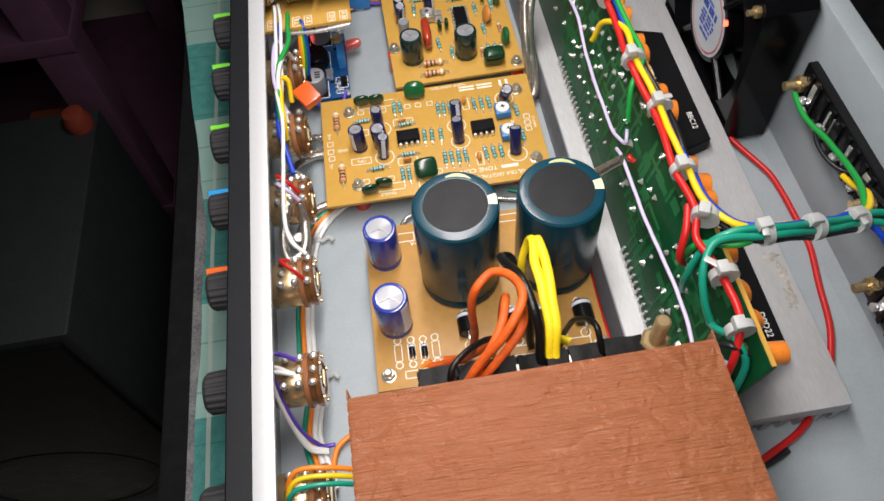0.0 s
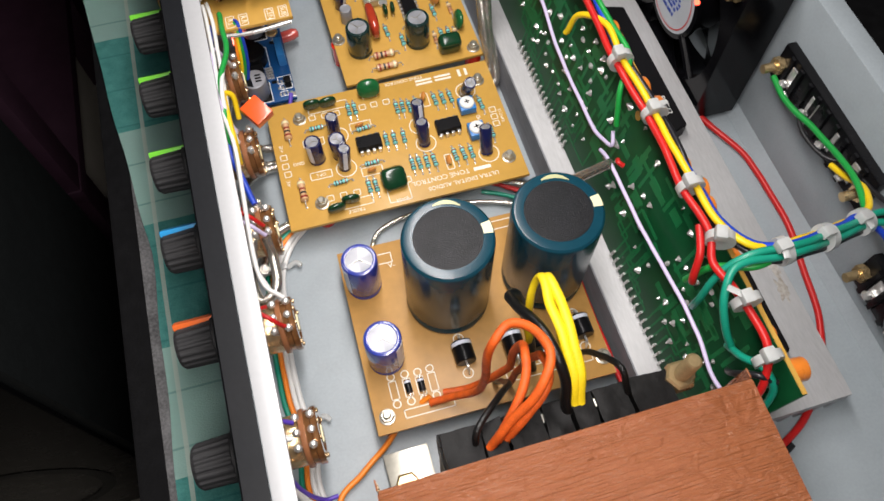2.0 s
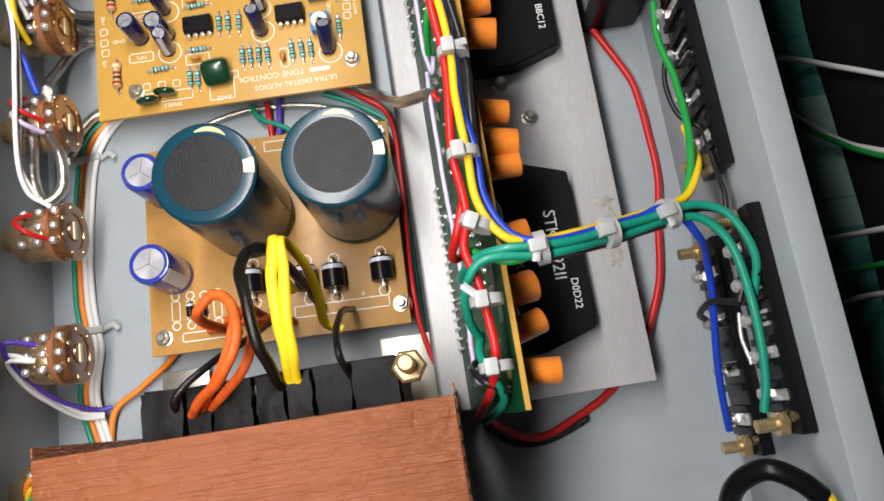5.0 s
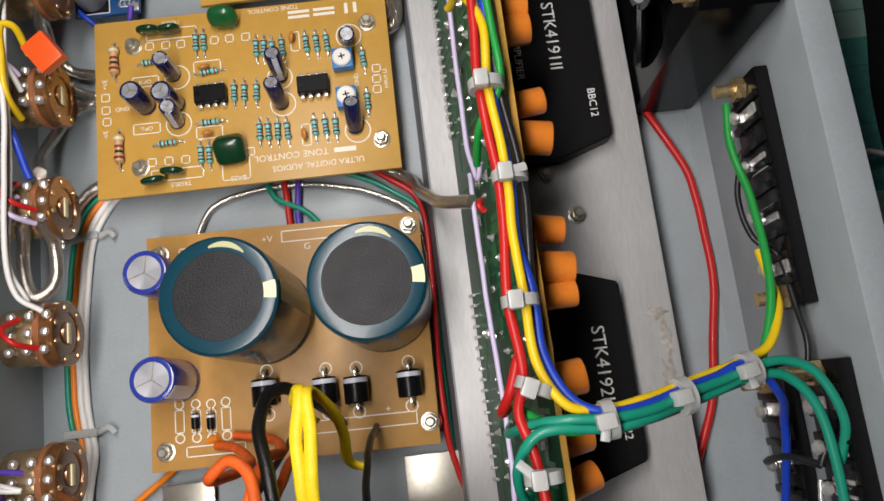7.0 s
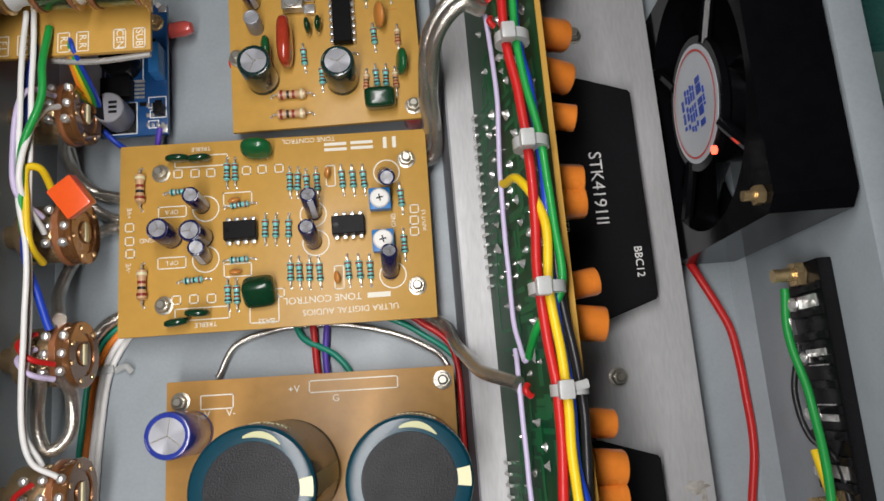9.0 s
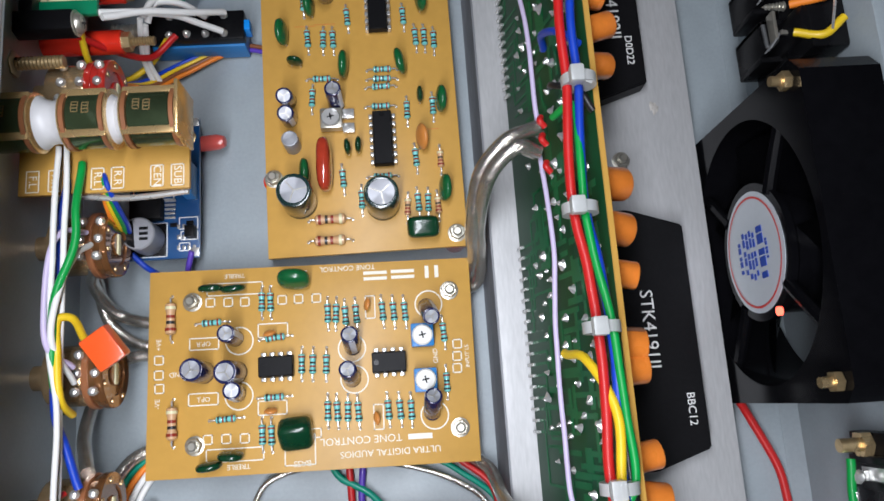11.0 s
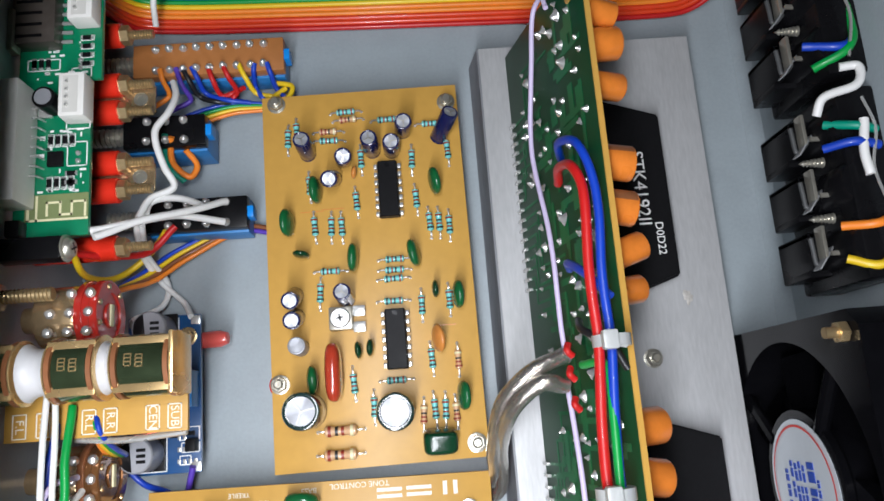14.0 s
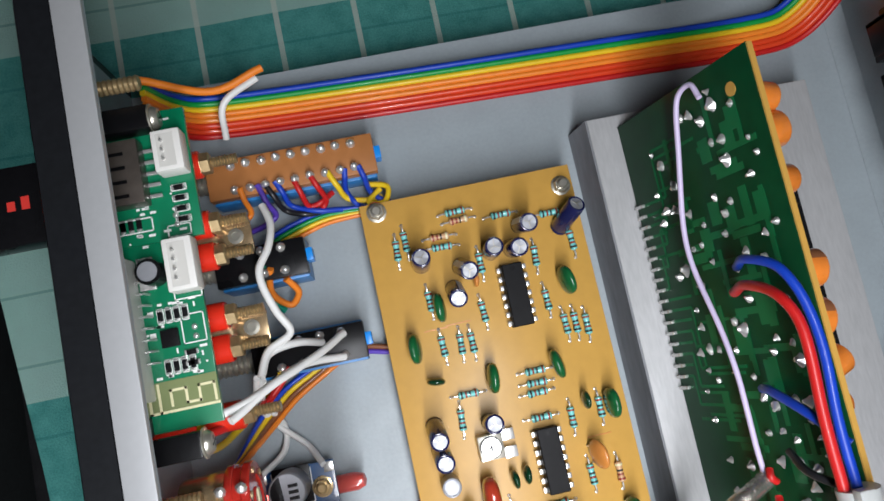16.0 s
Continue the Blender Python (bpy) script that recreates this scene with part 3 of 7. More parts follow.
for x, y, lean, way in ((53.5, 185.5, 2, 0), (53.9, 169.0, 6, 300), (88.7, 180.5, 14, 0), (88.2, 171.0, 12, 10), (111.6, 191.5, 22, 195), (111.5, 159.5, 24, 355)):
    m = local(tone, x, y) @ pose(0, 0, 0, 0, 0, way) @ pose(0, 0, 0, -lean, 0, 0)
    put("electrolytic_capacitor", E_NAVY, tone, m @ pose(0, 0, 0, 0, 0, random.uniform(0, 360)), "navy can with a pale stripe")
for x, y in ((44.1, 175.8), (53.7, 175.3)):
    put("electrolytic_capacitor", E_NAVY_BIG, tone, local(tone, x, y, 0, random.uniform(0, 360), 3), "navy can with a pale stripe")
for x, y, a in ((47.3, 201.3, 0), (53.9, 200.8, 4), (46.4, 149.6, 6), (52.7, 152.0, -4)):
    put("film_capacitor", FILM_DARK, tone, local(tone, x, y, 0, a, 10), "dark green dipped capacitor")
put("film_capacitor", FILM_WIDE, tone, local(tone, 72.0, 200.0, 0, -4, -22), "glossy green dipped capacitor")
put("film_capacitor", FILM_BLOCK, tone, local(tone, 71.6, 152.6, 0, 4, -50), "leaning square green dipped capacitor")
for x, y, a in ((64.0, 186.9, 10), (64.0, 164.1, 0), (92.9, 193.2, 80), (94.2, 159.0, 95)):
    put("ceramic_capacitor", DISC_SMALL, tone, local(tone, x, y, 0, a, 20), "small orange disc capacitor")
chip(tone, 8, 66.0, 176.1)
chip(tone, 8, 99.5, 175.2)
for x, y, a in ((109.9, 182.5, 180), (110.1, 169.3, 0)):
    put("trimmer", TRIM_MESH, tone, local(tone, x, y, 0, a), "blue trimmer with a white wheel")
standoffs(tone, ((40.8, 197.2), (119.0, 196.0), (41.4, 154.7), (119.5, 154.7)))
bm = bmesh.new()
for x, y in ((46.1, 196.8), (51.5, 196.6), (56.5, 196.4), (67.8, 196.3), (72.8, 196.3), (78.2, 196.2), (45.1, 156.2), (50.5, 156.1), (55.9, 155.9), (77.0, 156.0), (30.8, 180.3), (30.8, 175.9), (31.0, 171.9),
             (120.4, 179.5), (120.1, 175.8), (119.9, 172.2)):
    p = local(tone, x, y).translation
    silk_box(bm, p.x - 0.00145, p.y - 0.00145, p.x + 0.00145, p.y + 0.00145)
for x, y, w, h in ((44.2, 184.4, 4.5, 1.9), (43.9, 168.0, 4.5, 1.9), (64.8, 187.2, 4.6, 2.2), (64.2, 164.2, 4.4, 2.2), (94.5, 192.4, 1.6, 3.6), (95.5, 159.4, 1.6, 3.8), (53.5, 200.6, 8.5, 2.0), (53.0, 151.4, 8.5, 2.0), (72, 151.5, 4.6, 4.5)):
    p = local(tone, x, y).translation
    silk_box(bm, p.x - w / 1000, p.y - h / 1000, p.x + w / 1000, p.y + h / 1000)
for x, y in ((54.7, 184.6), (54.4, 168.3), (88.4, 180.2), (88.8, 170.9), (112.4, 192.2), (112.2, 158.8)):
    p = local(tone, x, y).translation
    silk_ring(bm, p.x, p.y, 0.0043)
part("printing", bm, INK, tone, "white printed outlines")
for text, size, x, y, a in (("TONE CONTROL", 0.0031, 90.0, 153.2, 180), ("ULTRA DIGITAL AUDIOS", 0.0027, 98.5, 149.2, 180), ("BASS", 0.0021, 73.5, 204.4, 180), ("TONE CONTROL", 0.0022, 88.0, 205.0, 180), ("TREBLE", 0.0021, 54.0, 148.0, 180), ("BASS", 0.0024, 72.6, 147.6, 180),
                            ("TREBLE", 0.0019, 53.5, 204.6, 180), ("+VE", 0.0021, 30.8, 184.9, 90), ("-VE", 0.0021, 30.5, 167.4, 90), ("GND", 0.0021, 36.2, 175.8, 180), ("OP.L", 0.0020, 43.9, 168.0, 180),
                            ("OP.R", 0.0020, 44.0, 184.4, 180), ("INPUT LS", 0.0017, 123.2, 175.6, 90), ("GND", 0.0020, 113.6, 176.3, 90)):
    words(text, size, INK, tone, local(tone, x, y, 0.00006, a), "printed_word")
for x, y, w, h in ((112.5, 202.3, 0.6, 1.9), (115.5, 202.3, 0.6, 1.9), (105.0, 203.0, 3.6, 0.5), (105.0, 201.2, 3.6, 0.5), (96.5, 203.0, 3.6, 0.5), (96.5, 201.2, 3.6, 0.5), (107.5, 153.0, 3.6, 0.8)):
    p = local(tone, x, y).translation
    part("printed_mark", box((p.x - w / 1000, p.y - h / 1000, 0.00002), (p.x + w / 1000, p.y + h / 1000, 0.00009)), INK, tone, "plain printed mark")

# ---- power supply board ----
psu = board_thing("power_supply_board", (0.0412, 0.0585), (0.1278, 0.1304), "brown phenolic power supply board with two big capacitors", -1.2, PHENOLIC_EDGE)
for x, y in ((0.0777, 0.1024), (0.1145, 0.1017)):
    m = local(psu, x * 1000, y * 1000)
    r, h = 0.0152, 0.0478
    cap = part("reservoir_capacitor", turned([(r * 0.93, 0), (r, 0.0012), (r, 0.0030), (r * 0.955, 0.0045), (r, 0.0062), (r, h - 0.0022), (r * 0.985, h - 0.0008), (r * 0.94, h - 0.0001), (r * 0.90, h), (r * 0.74, h), (r * 0.73, h - 0.0003)], 56),
               SLEEVE_TEAL, psu, "large glossy dark teal can capacitor")
    cap.matrix_basis = m
    part("cap_disc", turned([(r * 0.735, h - 0.0004), (r * 0.735, h - 0.0001), (0, h - 0.0001)], 48), CAPTOP, cap, "grained black disc")
    b = bmesh.new()
    for z0, z1, q, a0, a1 in ((0.006, h - 0.0022, r * 1.004, -0.17, 0.17), (h + 0.00006, h + 0.00006, 0, -0.16, 0.16)):
        n = 7
        ang = [a0 + (a1 - a0) * i / (n - 1) for i in range(n)]
        if q:
            rows = [[b.verts.new((q * math.cos(t), q * math.sin(t), z)) for t in ang] for z in (z0, z1)]
        else:
            rows = [[b.verts.new((g * math.cos(t), g * math.sin(t), z0)) for t in ang] for g in (r * 0.75, r * 0.955)]
        for i in range(n - 1):
            b.faces.new((rows[0][i], rows[0][i + 1], rows[1][i + 1], rows[1][i]))
    part("polarity_stripe", b, CREAM, cap, "cream printed stripe")
    b = bmesh.new()
    arc = [0.95 + 0.75 * i / 8 for i in range(9)]
    lo = [b.verts.new((r * 0.80 * math.cos(t), r * 0.80 * math.sin(t), h + 0.00006)) for t in arc]
    hi = [b.verts.new(((r * (0.80 + 0.10 * math.sin(math.pi * (i + 0.5) / 9.5))) * math.cos(t), (r * (0.80 + 0.10 * math.sin(math.pi * (i + 0.5) / 9.5))) * math.sin(t), h + 0.00006)) for i, t in enumerate(arc)]
    for i in range(8):
        b.faces.new((lo[i], lo[i + 1], hi[i + 1], hi[i]))
    part("printed_crescent", b, mat("pale_green_print", (0.45, 0.46, 0.24), 0.35), cap, "pale green printed crescent")
    b = bmesh.new()
    for k in range(9):
        a = 1.1 + k * 0.075
        box((-0.0004, -0.00015, 0), (0.0004, 0.00015, 0.0022 if k % 3 else 0.003), 0, pose(r * 1.002 * math.cos(a), r * 1.002 * math.sin(a), h - 0.012, 0, 0, math.degrees(a) + 90), b)
    part("printing", b, CREAM, cap, "small cream print")
for x, y, a in ((49.3, 116.0, 200), (50.0, 85.6, 320)):
    put("electrolytic_capacitor", E_BLUE, psu, local(psu, x, y, 0, a, 0, 0), "blue can with a pale stripe")
for x, y in ((76.6, 78.8), (94.6, 77.2), (103.9, 76.4), (119.9, 76.3)):
    put("diode", DIODE, psu, local(psu, x, y), "black rectifier diode")
for x, y in ((54.7, 73.0), (59.3, 72.4)):
    put("diode", DIODE_SMALL, psu, local(psu, x, y), "small black diode")
standoffs(psu, ((45.0, 65.0), (124.6, 64.4), (124.9, 125.4), (46.1, 125.2)))
bm = bmesh.new()
for x, y in ((49.5, 73.4), (54.5, 73.1), (59.1, 72.6), (63.6, 72.7)):
    p = local(psu, x, y).translation
    silk_box(bm, p.x - 0.0015, p.y - 0.0035, p.x + 0.0015, p.y + 0.0035)
    for s in (-0.0050, 0.0050):
        silk_ring(bm, p.x, p.y + s, 0.0015)
for x, y in ((76.6, 78.8), (94.6, 77.2), (103.9, 76.4), (119.9, 76.3)):
    p = local(psu, x, y).translation
    for s in (-0.0066, 0.0066):
        silk_ring(bm, p.x, p.y + s, 0.0020)
for x, y, w, h in ((56.9, 124.4, 5.0, 2.2), (98.0, 126.3, 13.5, 1.9), (105.0, 66.5, 16.0, 2.0), (60.0, 64.0, 9.0, 1.6)):
    p = local(psu, x, y).translation
    silk_box(bm, p.x - w / 1000, p.y - h / 1000, p.x + w / 1000, p.y + h / 1000)
part("printing", bm, INK, psu, "white printed outlines")
for text, x, y in (("+V", 80.0, 126.2), ("+V", 53.0, 120.8), ("V-", 61.0, 120.8), ("G", 92.5, 122.6), ("+", 112.5, 69.5)):
    words(text, 0.0030, INK, psu, local(psu, x, y, 0.00006, 0), "printed_word")

# ---- heatsink and power modules ----
SAWN = mat("sawn_aluminium", (0.27, 0.28, 0.30), 0.55, 0.30, 0.3, 400, 0.00004, stretch=(6, 0.3, 1))
hs = thing("heatsink", "flat ground aluminium heatsink with fins underneath", "heatsink", pose(0, 0, 0))
part("base_plate", box((0.1335, 0.0268, 0.0075), (0.2025, 0.3380, 0.0145), 0.0005), ALU, hs)
for k in range(11):
    x = 0.1365 + k * 0.0063
    part("fin", box((x - 0.0011, 0.0268, 0.0), (x + 0.0011, 0.3380, 0.0078), 0.0002), ALU_DULL, hs)
part("side_bar", lean_sheet(0.1312, 0.0003, 0.1330, 0.0142, 0.0268, 0.3380, 0.0020), SAWN, hs, "dull sawn side")
for x, y in ((0.1781, 0.1219), (0.1772, 0.2344), (0.1700, 0.1360), (0.1680, 0.1050)):
    put("nut", NUT if y > 0.11 else SCREW, hs, pose(x, y, 0.0145), "plated hexagon nut and bolt end")


RESIDUE = mat("dried_grey_paste", (0.20, 0.18, 0.15), 0.7, 0, 0.5, 700, 0.0002, second=(0.50, 0.48, 0.45))


def residue(x, y, wide, n, seed):
    """A thin uneven smear of dried paste on the plate."""
    bm = bmesh.new()
    c = bm.verts.new((x, y, 0.0149))
    ring = []
    for i in range(36):
        a = math.tau * i / 36
        k = 0.75 + 0.55 * noise.noise((math.cos(a) * 1.8 + seed, math.sin(a) * 1.8, seed)) + 0.25 * noise.noise((math.cos(a) * 6, math.sin(a) * 6, seed))
        ring.append(bm.verts.new((x + wide * k * math.cos(a), y + n * k * math.sin(a), 0.01456)))
    for i in range(36):
        bm.faces.new((c, ring[i], ring[(i + 1) % 36]))
    part("paste_smear", bm, RESIDUE, hs, "dried grey paste smear")


residue(0.1990, 0.0810, 0.0024, 0.0095, 2.0)
residue(0.1970, 0.0880, 0.0045, 0.0022, 5.0)
residue(0.1978, 0.0690, 0.0026, 0.0060, 8.0)
residue(0.1905, 0.2520, 0.0018, 0.0030, 9.0)

LEG = multi("pin", [(tube([(0.0003, 0, 0), (-0.0035, 0, 0), (-0.0045, 0, 0.0015)], 0.00045, 6, 4), SOLDER)])


def module(x, y0, y1, wide, text, code, label, across=0.0050):
    """A thick-film power module lying flat, its outer corners cut, with white lettering."""
    t = thing("power_module", label, "power module", pose(x, (y0 + y1) / 2, 0.0147), "power modules on the heatsink")
    n, z = (y1 - y0) / 2, 0.0070
    b = bmesh.new()
    cut = 0.0165
    out = [(-wide, -n), (wide - cut, -n), (wide, -n + 0.0055), (wide, n - 0.0055), (wide - cut, n), (-wide, n)]
    lo, hi = [b.verts.new((*p, 0)) for p in out], [b.verts.new((*p, z)) for p in out]
    b.faces.new(lo[::-1]), b.faces.new(hi)
    for i in range(6):
        j = (i + 1) % 6
        b.faces.new((lo[i], lo[j], hi[j], hi[i]))
    bmesh.ops.bevel(b, geom=list(b.edges), offset=0.0005, segments=2, affect="EDGES")
    part("body", b, EPOXY, t)
    words(text, 0.0056, INK_WHITE, t, pose(across, 0.002, z + 0.00004, 0, 0, -90), "part_number")
    words("AMPLIFIER", 0.0034, INK_WHITE, t, pose(-wide + 0.0125, -0.004, z + 0.00004, 0, 0, -90), "printed_word")
    words(code, 0.0034, INK_WHITE, t, pose(wide - 0.0045, -n + 0.017, z + 0.00004, 0, 0, -90), "lot_code")
    for k in range(18):
        put("pin", LEG, t, pose(-wide, -n + 0.006 + k * (2 * n - 0.012) / 17, 0.003))
    return t


module(0.1690, 0.0407, 0.1041, 0.0167, "STK4192II", "D0D22", "flat black power module with clipped corners and white lettering", 0.0080)
module(0.1725, 0.1386, 0.2164, 0.0191, "STK4191II", "BBC12", "long flat black power module with white lettering")
module(0.1695, 0.2523, 0.3140, 0.0171, "STK4192II", "D0D22", "flat black power module with clipped corners and white lettering", 0.0085)

# ---- upright amplifier board, leaning over the heatsink ----
A0, A1 = Vector((0.1419, 0, 0.0150)), Vector((0.1546, 0, 0.0706))
UP = (A1 - A0).normalized()
OUT = Vector((-UP.z, 0, UP.x))  # towards the solder side
TALL = (A1 - A0).length
AY0, AY1 = 0.0243, 0.3340


def on_amp(y, v, off=0.0):
    """A place on the solder side: y along the case, v up the board, off away from it."""
    return A0 + UP * v + OUT * off + Vector((0, y, 0))


M_AMP = Matrix.Translation((A0.x, 0, A0.z)) @ Matrix(((0, UP.x, OUT.x), (1, 0, 0), (0, UP.z, OUT.z))).to_4x4()
amp = thing("amplifier_board", "upright green amplifier board seen on its solder side", "circuit board", M_AMP)
part("board", box((AY0, 0, -0.0016), (AY1, TALL, 0), 0.0002), GREEN_MASK, amp)
part("bare_edge", box((AY0 + 0.0002, TALL - 0.0001, -0.0015), (AY1 - 0.0002, TALL + 0.0004, -0.0001)), PHENOLIC, amp, "raw tan top edge")
rng = random.Random(11)
bm = bmesh.new()
for y0, y1 in ((0.046, 0.100), (0.152, 0.207), (0.257, 0.309)):
    for k in range(18):
        y = y0 + (y1 - y0) * k / 17
        turn = 0.006 + 0.0011 * (k % 9)
        side = -1 if k < 9 else 1
        box((y - 0.0004, 0.003, 0.00003), (y + 0.0004, turn, 0.0001), 0, None, bm)
        n = rng.uniform(0.006, 0.020)
        a, b = (y, y + side * n) if side > 0 else (y - n, y)
        if k % 2:
            box((a, turn - 0.0004, 0.00003), (b, turn + 0.0004, 0.0001), 0, None, bm)
        q = y + side * n
        box((q - 0.0004, turn, 0.00003), (q + 0.0004, turn + rng.uniform(0.006, 0.02), 0.0001), 0, None, bm)
for k in range(230):
    y, v = rng.uniform(AY0 + 0.012, AY1 - 0.012), rng.uniform(0.016, TALL - 0.006)
    w, h = rng.choice(((0.012, 0.0016), (0.0018, 0.010), (0.006, 0.004), (0.0095, 0.0028), (0.0014, 0.014)))
    h = min(h, 2 * (TALL - 0.002 - v), 2 * (v - 0.002))
    box((y - w / 2, v - h / 2, 0.00002), (y + w / 2, v + h / 2, 0.00008 + 0.00001 * (k % 5)), 0, pose(0, 0, 0), bm)
tagged(part("copper_track", bm, GREEN_TRACE, amp, "lighter green tracks under the mask", smooth=False), kind="stuff")
blob = multi("solder_joint", [(turned([(0.0013, 0), (0.0011, 0.0004), (0.0006, 0.0010), (0.00035, 0.0017), (0, 0.0018)], 9), SOLDER)])
spots = []
while len(spots) < 190:
    y, v = rng.uniform(AY0 + 0.005, AY1 - 0.004), rng.uniform(0.011, TALL - 0.005)
    if all((y - a) ** 2 + (v - b) ** 2 > 0.0034**2 for a, b in spots):
        spots.append((y, v))
for y, v in spots:
    s = rng.uniform(0.55, 1.15)
    put("solder_joint", blob, amp, pose(y, v, 0.0, rng.uniform(-25, 25), rng.uniform(-25, 25), 0) @ Matrix.Diagonal((s * rng.uniform(0.8, 1.5), s, s, 1)))
pin = multi("module_pin", [(box((-0.0005, -0.0016, 0), (0.0005, 0.0022, 0.0013), 0.0003), SOLDER)])
for y0, y1 in ((0.046, 0.100), (0.152, 0.207), (0.257, 0.309)):
    for k in range(18):
        put("module_pin", pin, amp, pose(y0 + (y1 - y0) * k / 17, 0.0022, 0, rng.uniform(-6, 6), 0, 0))
for y in (AY0 + 0.010, 0.128, 0.2285, AY1 - 0.008):
    part("mounting_hole", turned([(0.0017, 0.0), (0.0017, 0.00015), (0.0011, 0.00016)], 16, pose(y, TALL - 0.008, 0)), PHENOLIC, amp, "bare ring round a hole")
# components on the far side of the board, standing out over the modules
for y, v, kind, lean in ((0.3263, 0.036, E_ORANGE, 0), (0.3152, 0.035, E_ORANGE_BIG, 0), (0.3043, 0.035, E_ORANGE, 4), (0.2834, 0.034, E_ORANGE_MARK, 0), (0.2724, 0.034, E_ORANGE_MARK, 0), (0.2565, 0.035, E_ORANGE, 16),
                         (0.2484, 0.034, E_ORANGE, 14), (0.2160, 0.036, E_ORANGE_BIG, 0), (0.2060, 0.035, E_ORANGE_BIG, 0), (0.1939, 0.034, E_ORANGE, -14), (0.1742, 0.034, E_ORANGE_MARK, 0), (0.1671, 0.034, E_ORANGE_MARK, 0),
                         (0.1445, 0.034, E_ORANGE, -8), (0.1370, 0.034, E_ORANGE_BIG, -8), (0.1120, 0.035, E_ORANGE, 2), (0.1013, 0.035, E_ORANGE_BIG, 0), (0.0927, 0.036, E_ORANGE, 2), (0.0710, 0.034, E_ORANGE_MARK, 0),
                         (0.0560, 0.034, E_ORANGE_MARK, 4), (0.0440, 0.035, E_ORANGE, 14), (0.0345, 0.037, E_ORANGE, -3)):
    put("electrolytic_capacitor", kind, amp, pose(y, v + (0.009 if y > 0.232 else 0.005) + rng.uniform(-0.001, 0.001), -0.0016) @ pose(0, 0, 0, 180 + rng.uniform(-3, 3) + 9, lean, rng.uniform(0, 360)) @ Matrix.Diagonal((1, 1, 0.84 if y > 0.232 else 0.88, 1)), "orange can lying out from the board")
for y in (0.2930, 0.2641, 0.1835, 0.1591, 0.0806, 0.0493):
    put("film_capacitor", FILM_WIDE, amp, pose(y, 0.034, -0.0014) @ pose(0, 0, 0, 187, 0, 0), "dark green dipped capacitor")

# ---- transformer ----
def wood_like():
    """Thick brown paint over a stack of laminations: streaks along y and brush relief."""
    m = mat("brown_painted_laminations", (0.29, 0.100, 0.042), 0.20, 0, 0.22, 130, 0.00010, spec=0.5, second=(0.24, 0.080, 0.032), stretch=(0.35, 4.5, 1))
    nt = m.node_tree
    co = nt.nodes["Texture Coordinate"]
    mp, wave = nt.nodes.new("ShaderNodeMapping"), nt.nodes.new("ShaderNodeTexNoise")
    mp.inputs["Scale"].default_value = (60, 1500, 400)
    wave.inputs["Scale"].default_value, wave.inputs["Detail"].default_value = 1.0, 5
    nt.links.new(co.outputs["Object"], mp.inputs[0])
    nt.links.new(mp.outputs[0], wave.inputs["Vector"])
    blobs = nt.nodes.new("ShaderNodeTexNoise")
    blobs.inputs["Scale"].default_value, blobs.inputs["Detail"].default_value, blobs.inputs["Distortion"].default_value = 170, 4, 1.0
    nt.links.new(co.outputs["Object"], blobs.inputs["Vector"])
    add = nt.nodes.new("ShaderNodeMath")
    add.operation = "MULTIPLY_ADD"
    add.inputs[1].default_value = 0.7
    nt.links.new(wave.outputs[0], add.inputs[0])
    nt.links.new(blobs.outputs[0], add.inputs[2])
    bp = nt.nodes["Bump"]
    bp.inputs["Distance"].default_value = 0.0017
    nt.links.new(add.outputs[0], bp.inputs["Height"])
    return m


BROWN = wood_like()
tr = thing("mains_transformer", "big mains transformer with a brown painted iron core", "transformer", pose(0.0880, -0.0200, 0))
part("core", box((-0.0494, -0.0400, 0.0040), (0.0500, 0.0508, 0.0825), 0.0007), BROWN, tr, "brown painted core with a wrinkled top")
bm = bmesh.new()
for k in range(26):
    y = -0.0390 + k * 0.0036
    box((0.0499, y, 0.006), (0.0503, y + 0.0026, 0.0815), 0, None, bm)
    box((-0.0497, y, 0.006), (-0.0493, y + 0.0026, 0.0815), 0, None, bm)
tagged(part("lamination_edge", bm, BROWN, tr, "edges of the core plates"), kind="stuff")
VARNISH = mat("black_varnished_paper", (0.010, 0.010, 0.010), 0.5, 0, 0.5, 420, 0.0002, spec=0.14)


def lumpy(a, b, amount, seed, cuts=5):
    """A block with uneven, varnish-soaked faces."""
    bm = box(a, b)
    bmesh.ops.subdivide_edges(bm, edges=list(bm.edges), cuts=cuts, use_grid_fill=True)
    for v in bm.verts:
        p = v.co * 260 + Vector((seed, seed * 2.3, 1.7))
        v.co += noise.noise_vector(p) * amount
    return bm


part("bobbin", lumpy((-0.0310, 0.0505, 0.0180), (0.0365, 0.0612, 0.0590), 0.0008, 3, 9), VARNISH, tr, "black varnished coil former")
for k, (x, wide, top) in enumerate(((-0.0305, 0.0105, 0.0648), (-0.0190, 0.0060, 0.0636), (-0.0120, 0.0100, 0.0645), (-0.0010, 0.0070, 0.0632), (0.0070, 0.0065, 0.0640), (0.0145, 0.0090, 0.0634), (0.0245, 0.0115, 0.0650))):
    part("terminal_rib", lumpy((x, 0.0506, 0.0560), (x + wide, 0.0632, top), 0.0007, 11 + k), VARNISH, tr, "lumpy varnished black terminal block")
part("terminal_rail", lumpy((-0.0310, 0.0606, 0.0440), (0.0360, 0.0640, 0.0605), 0.0006, 29, 9), VARNISH, tr, "black terminal rail")
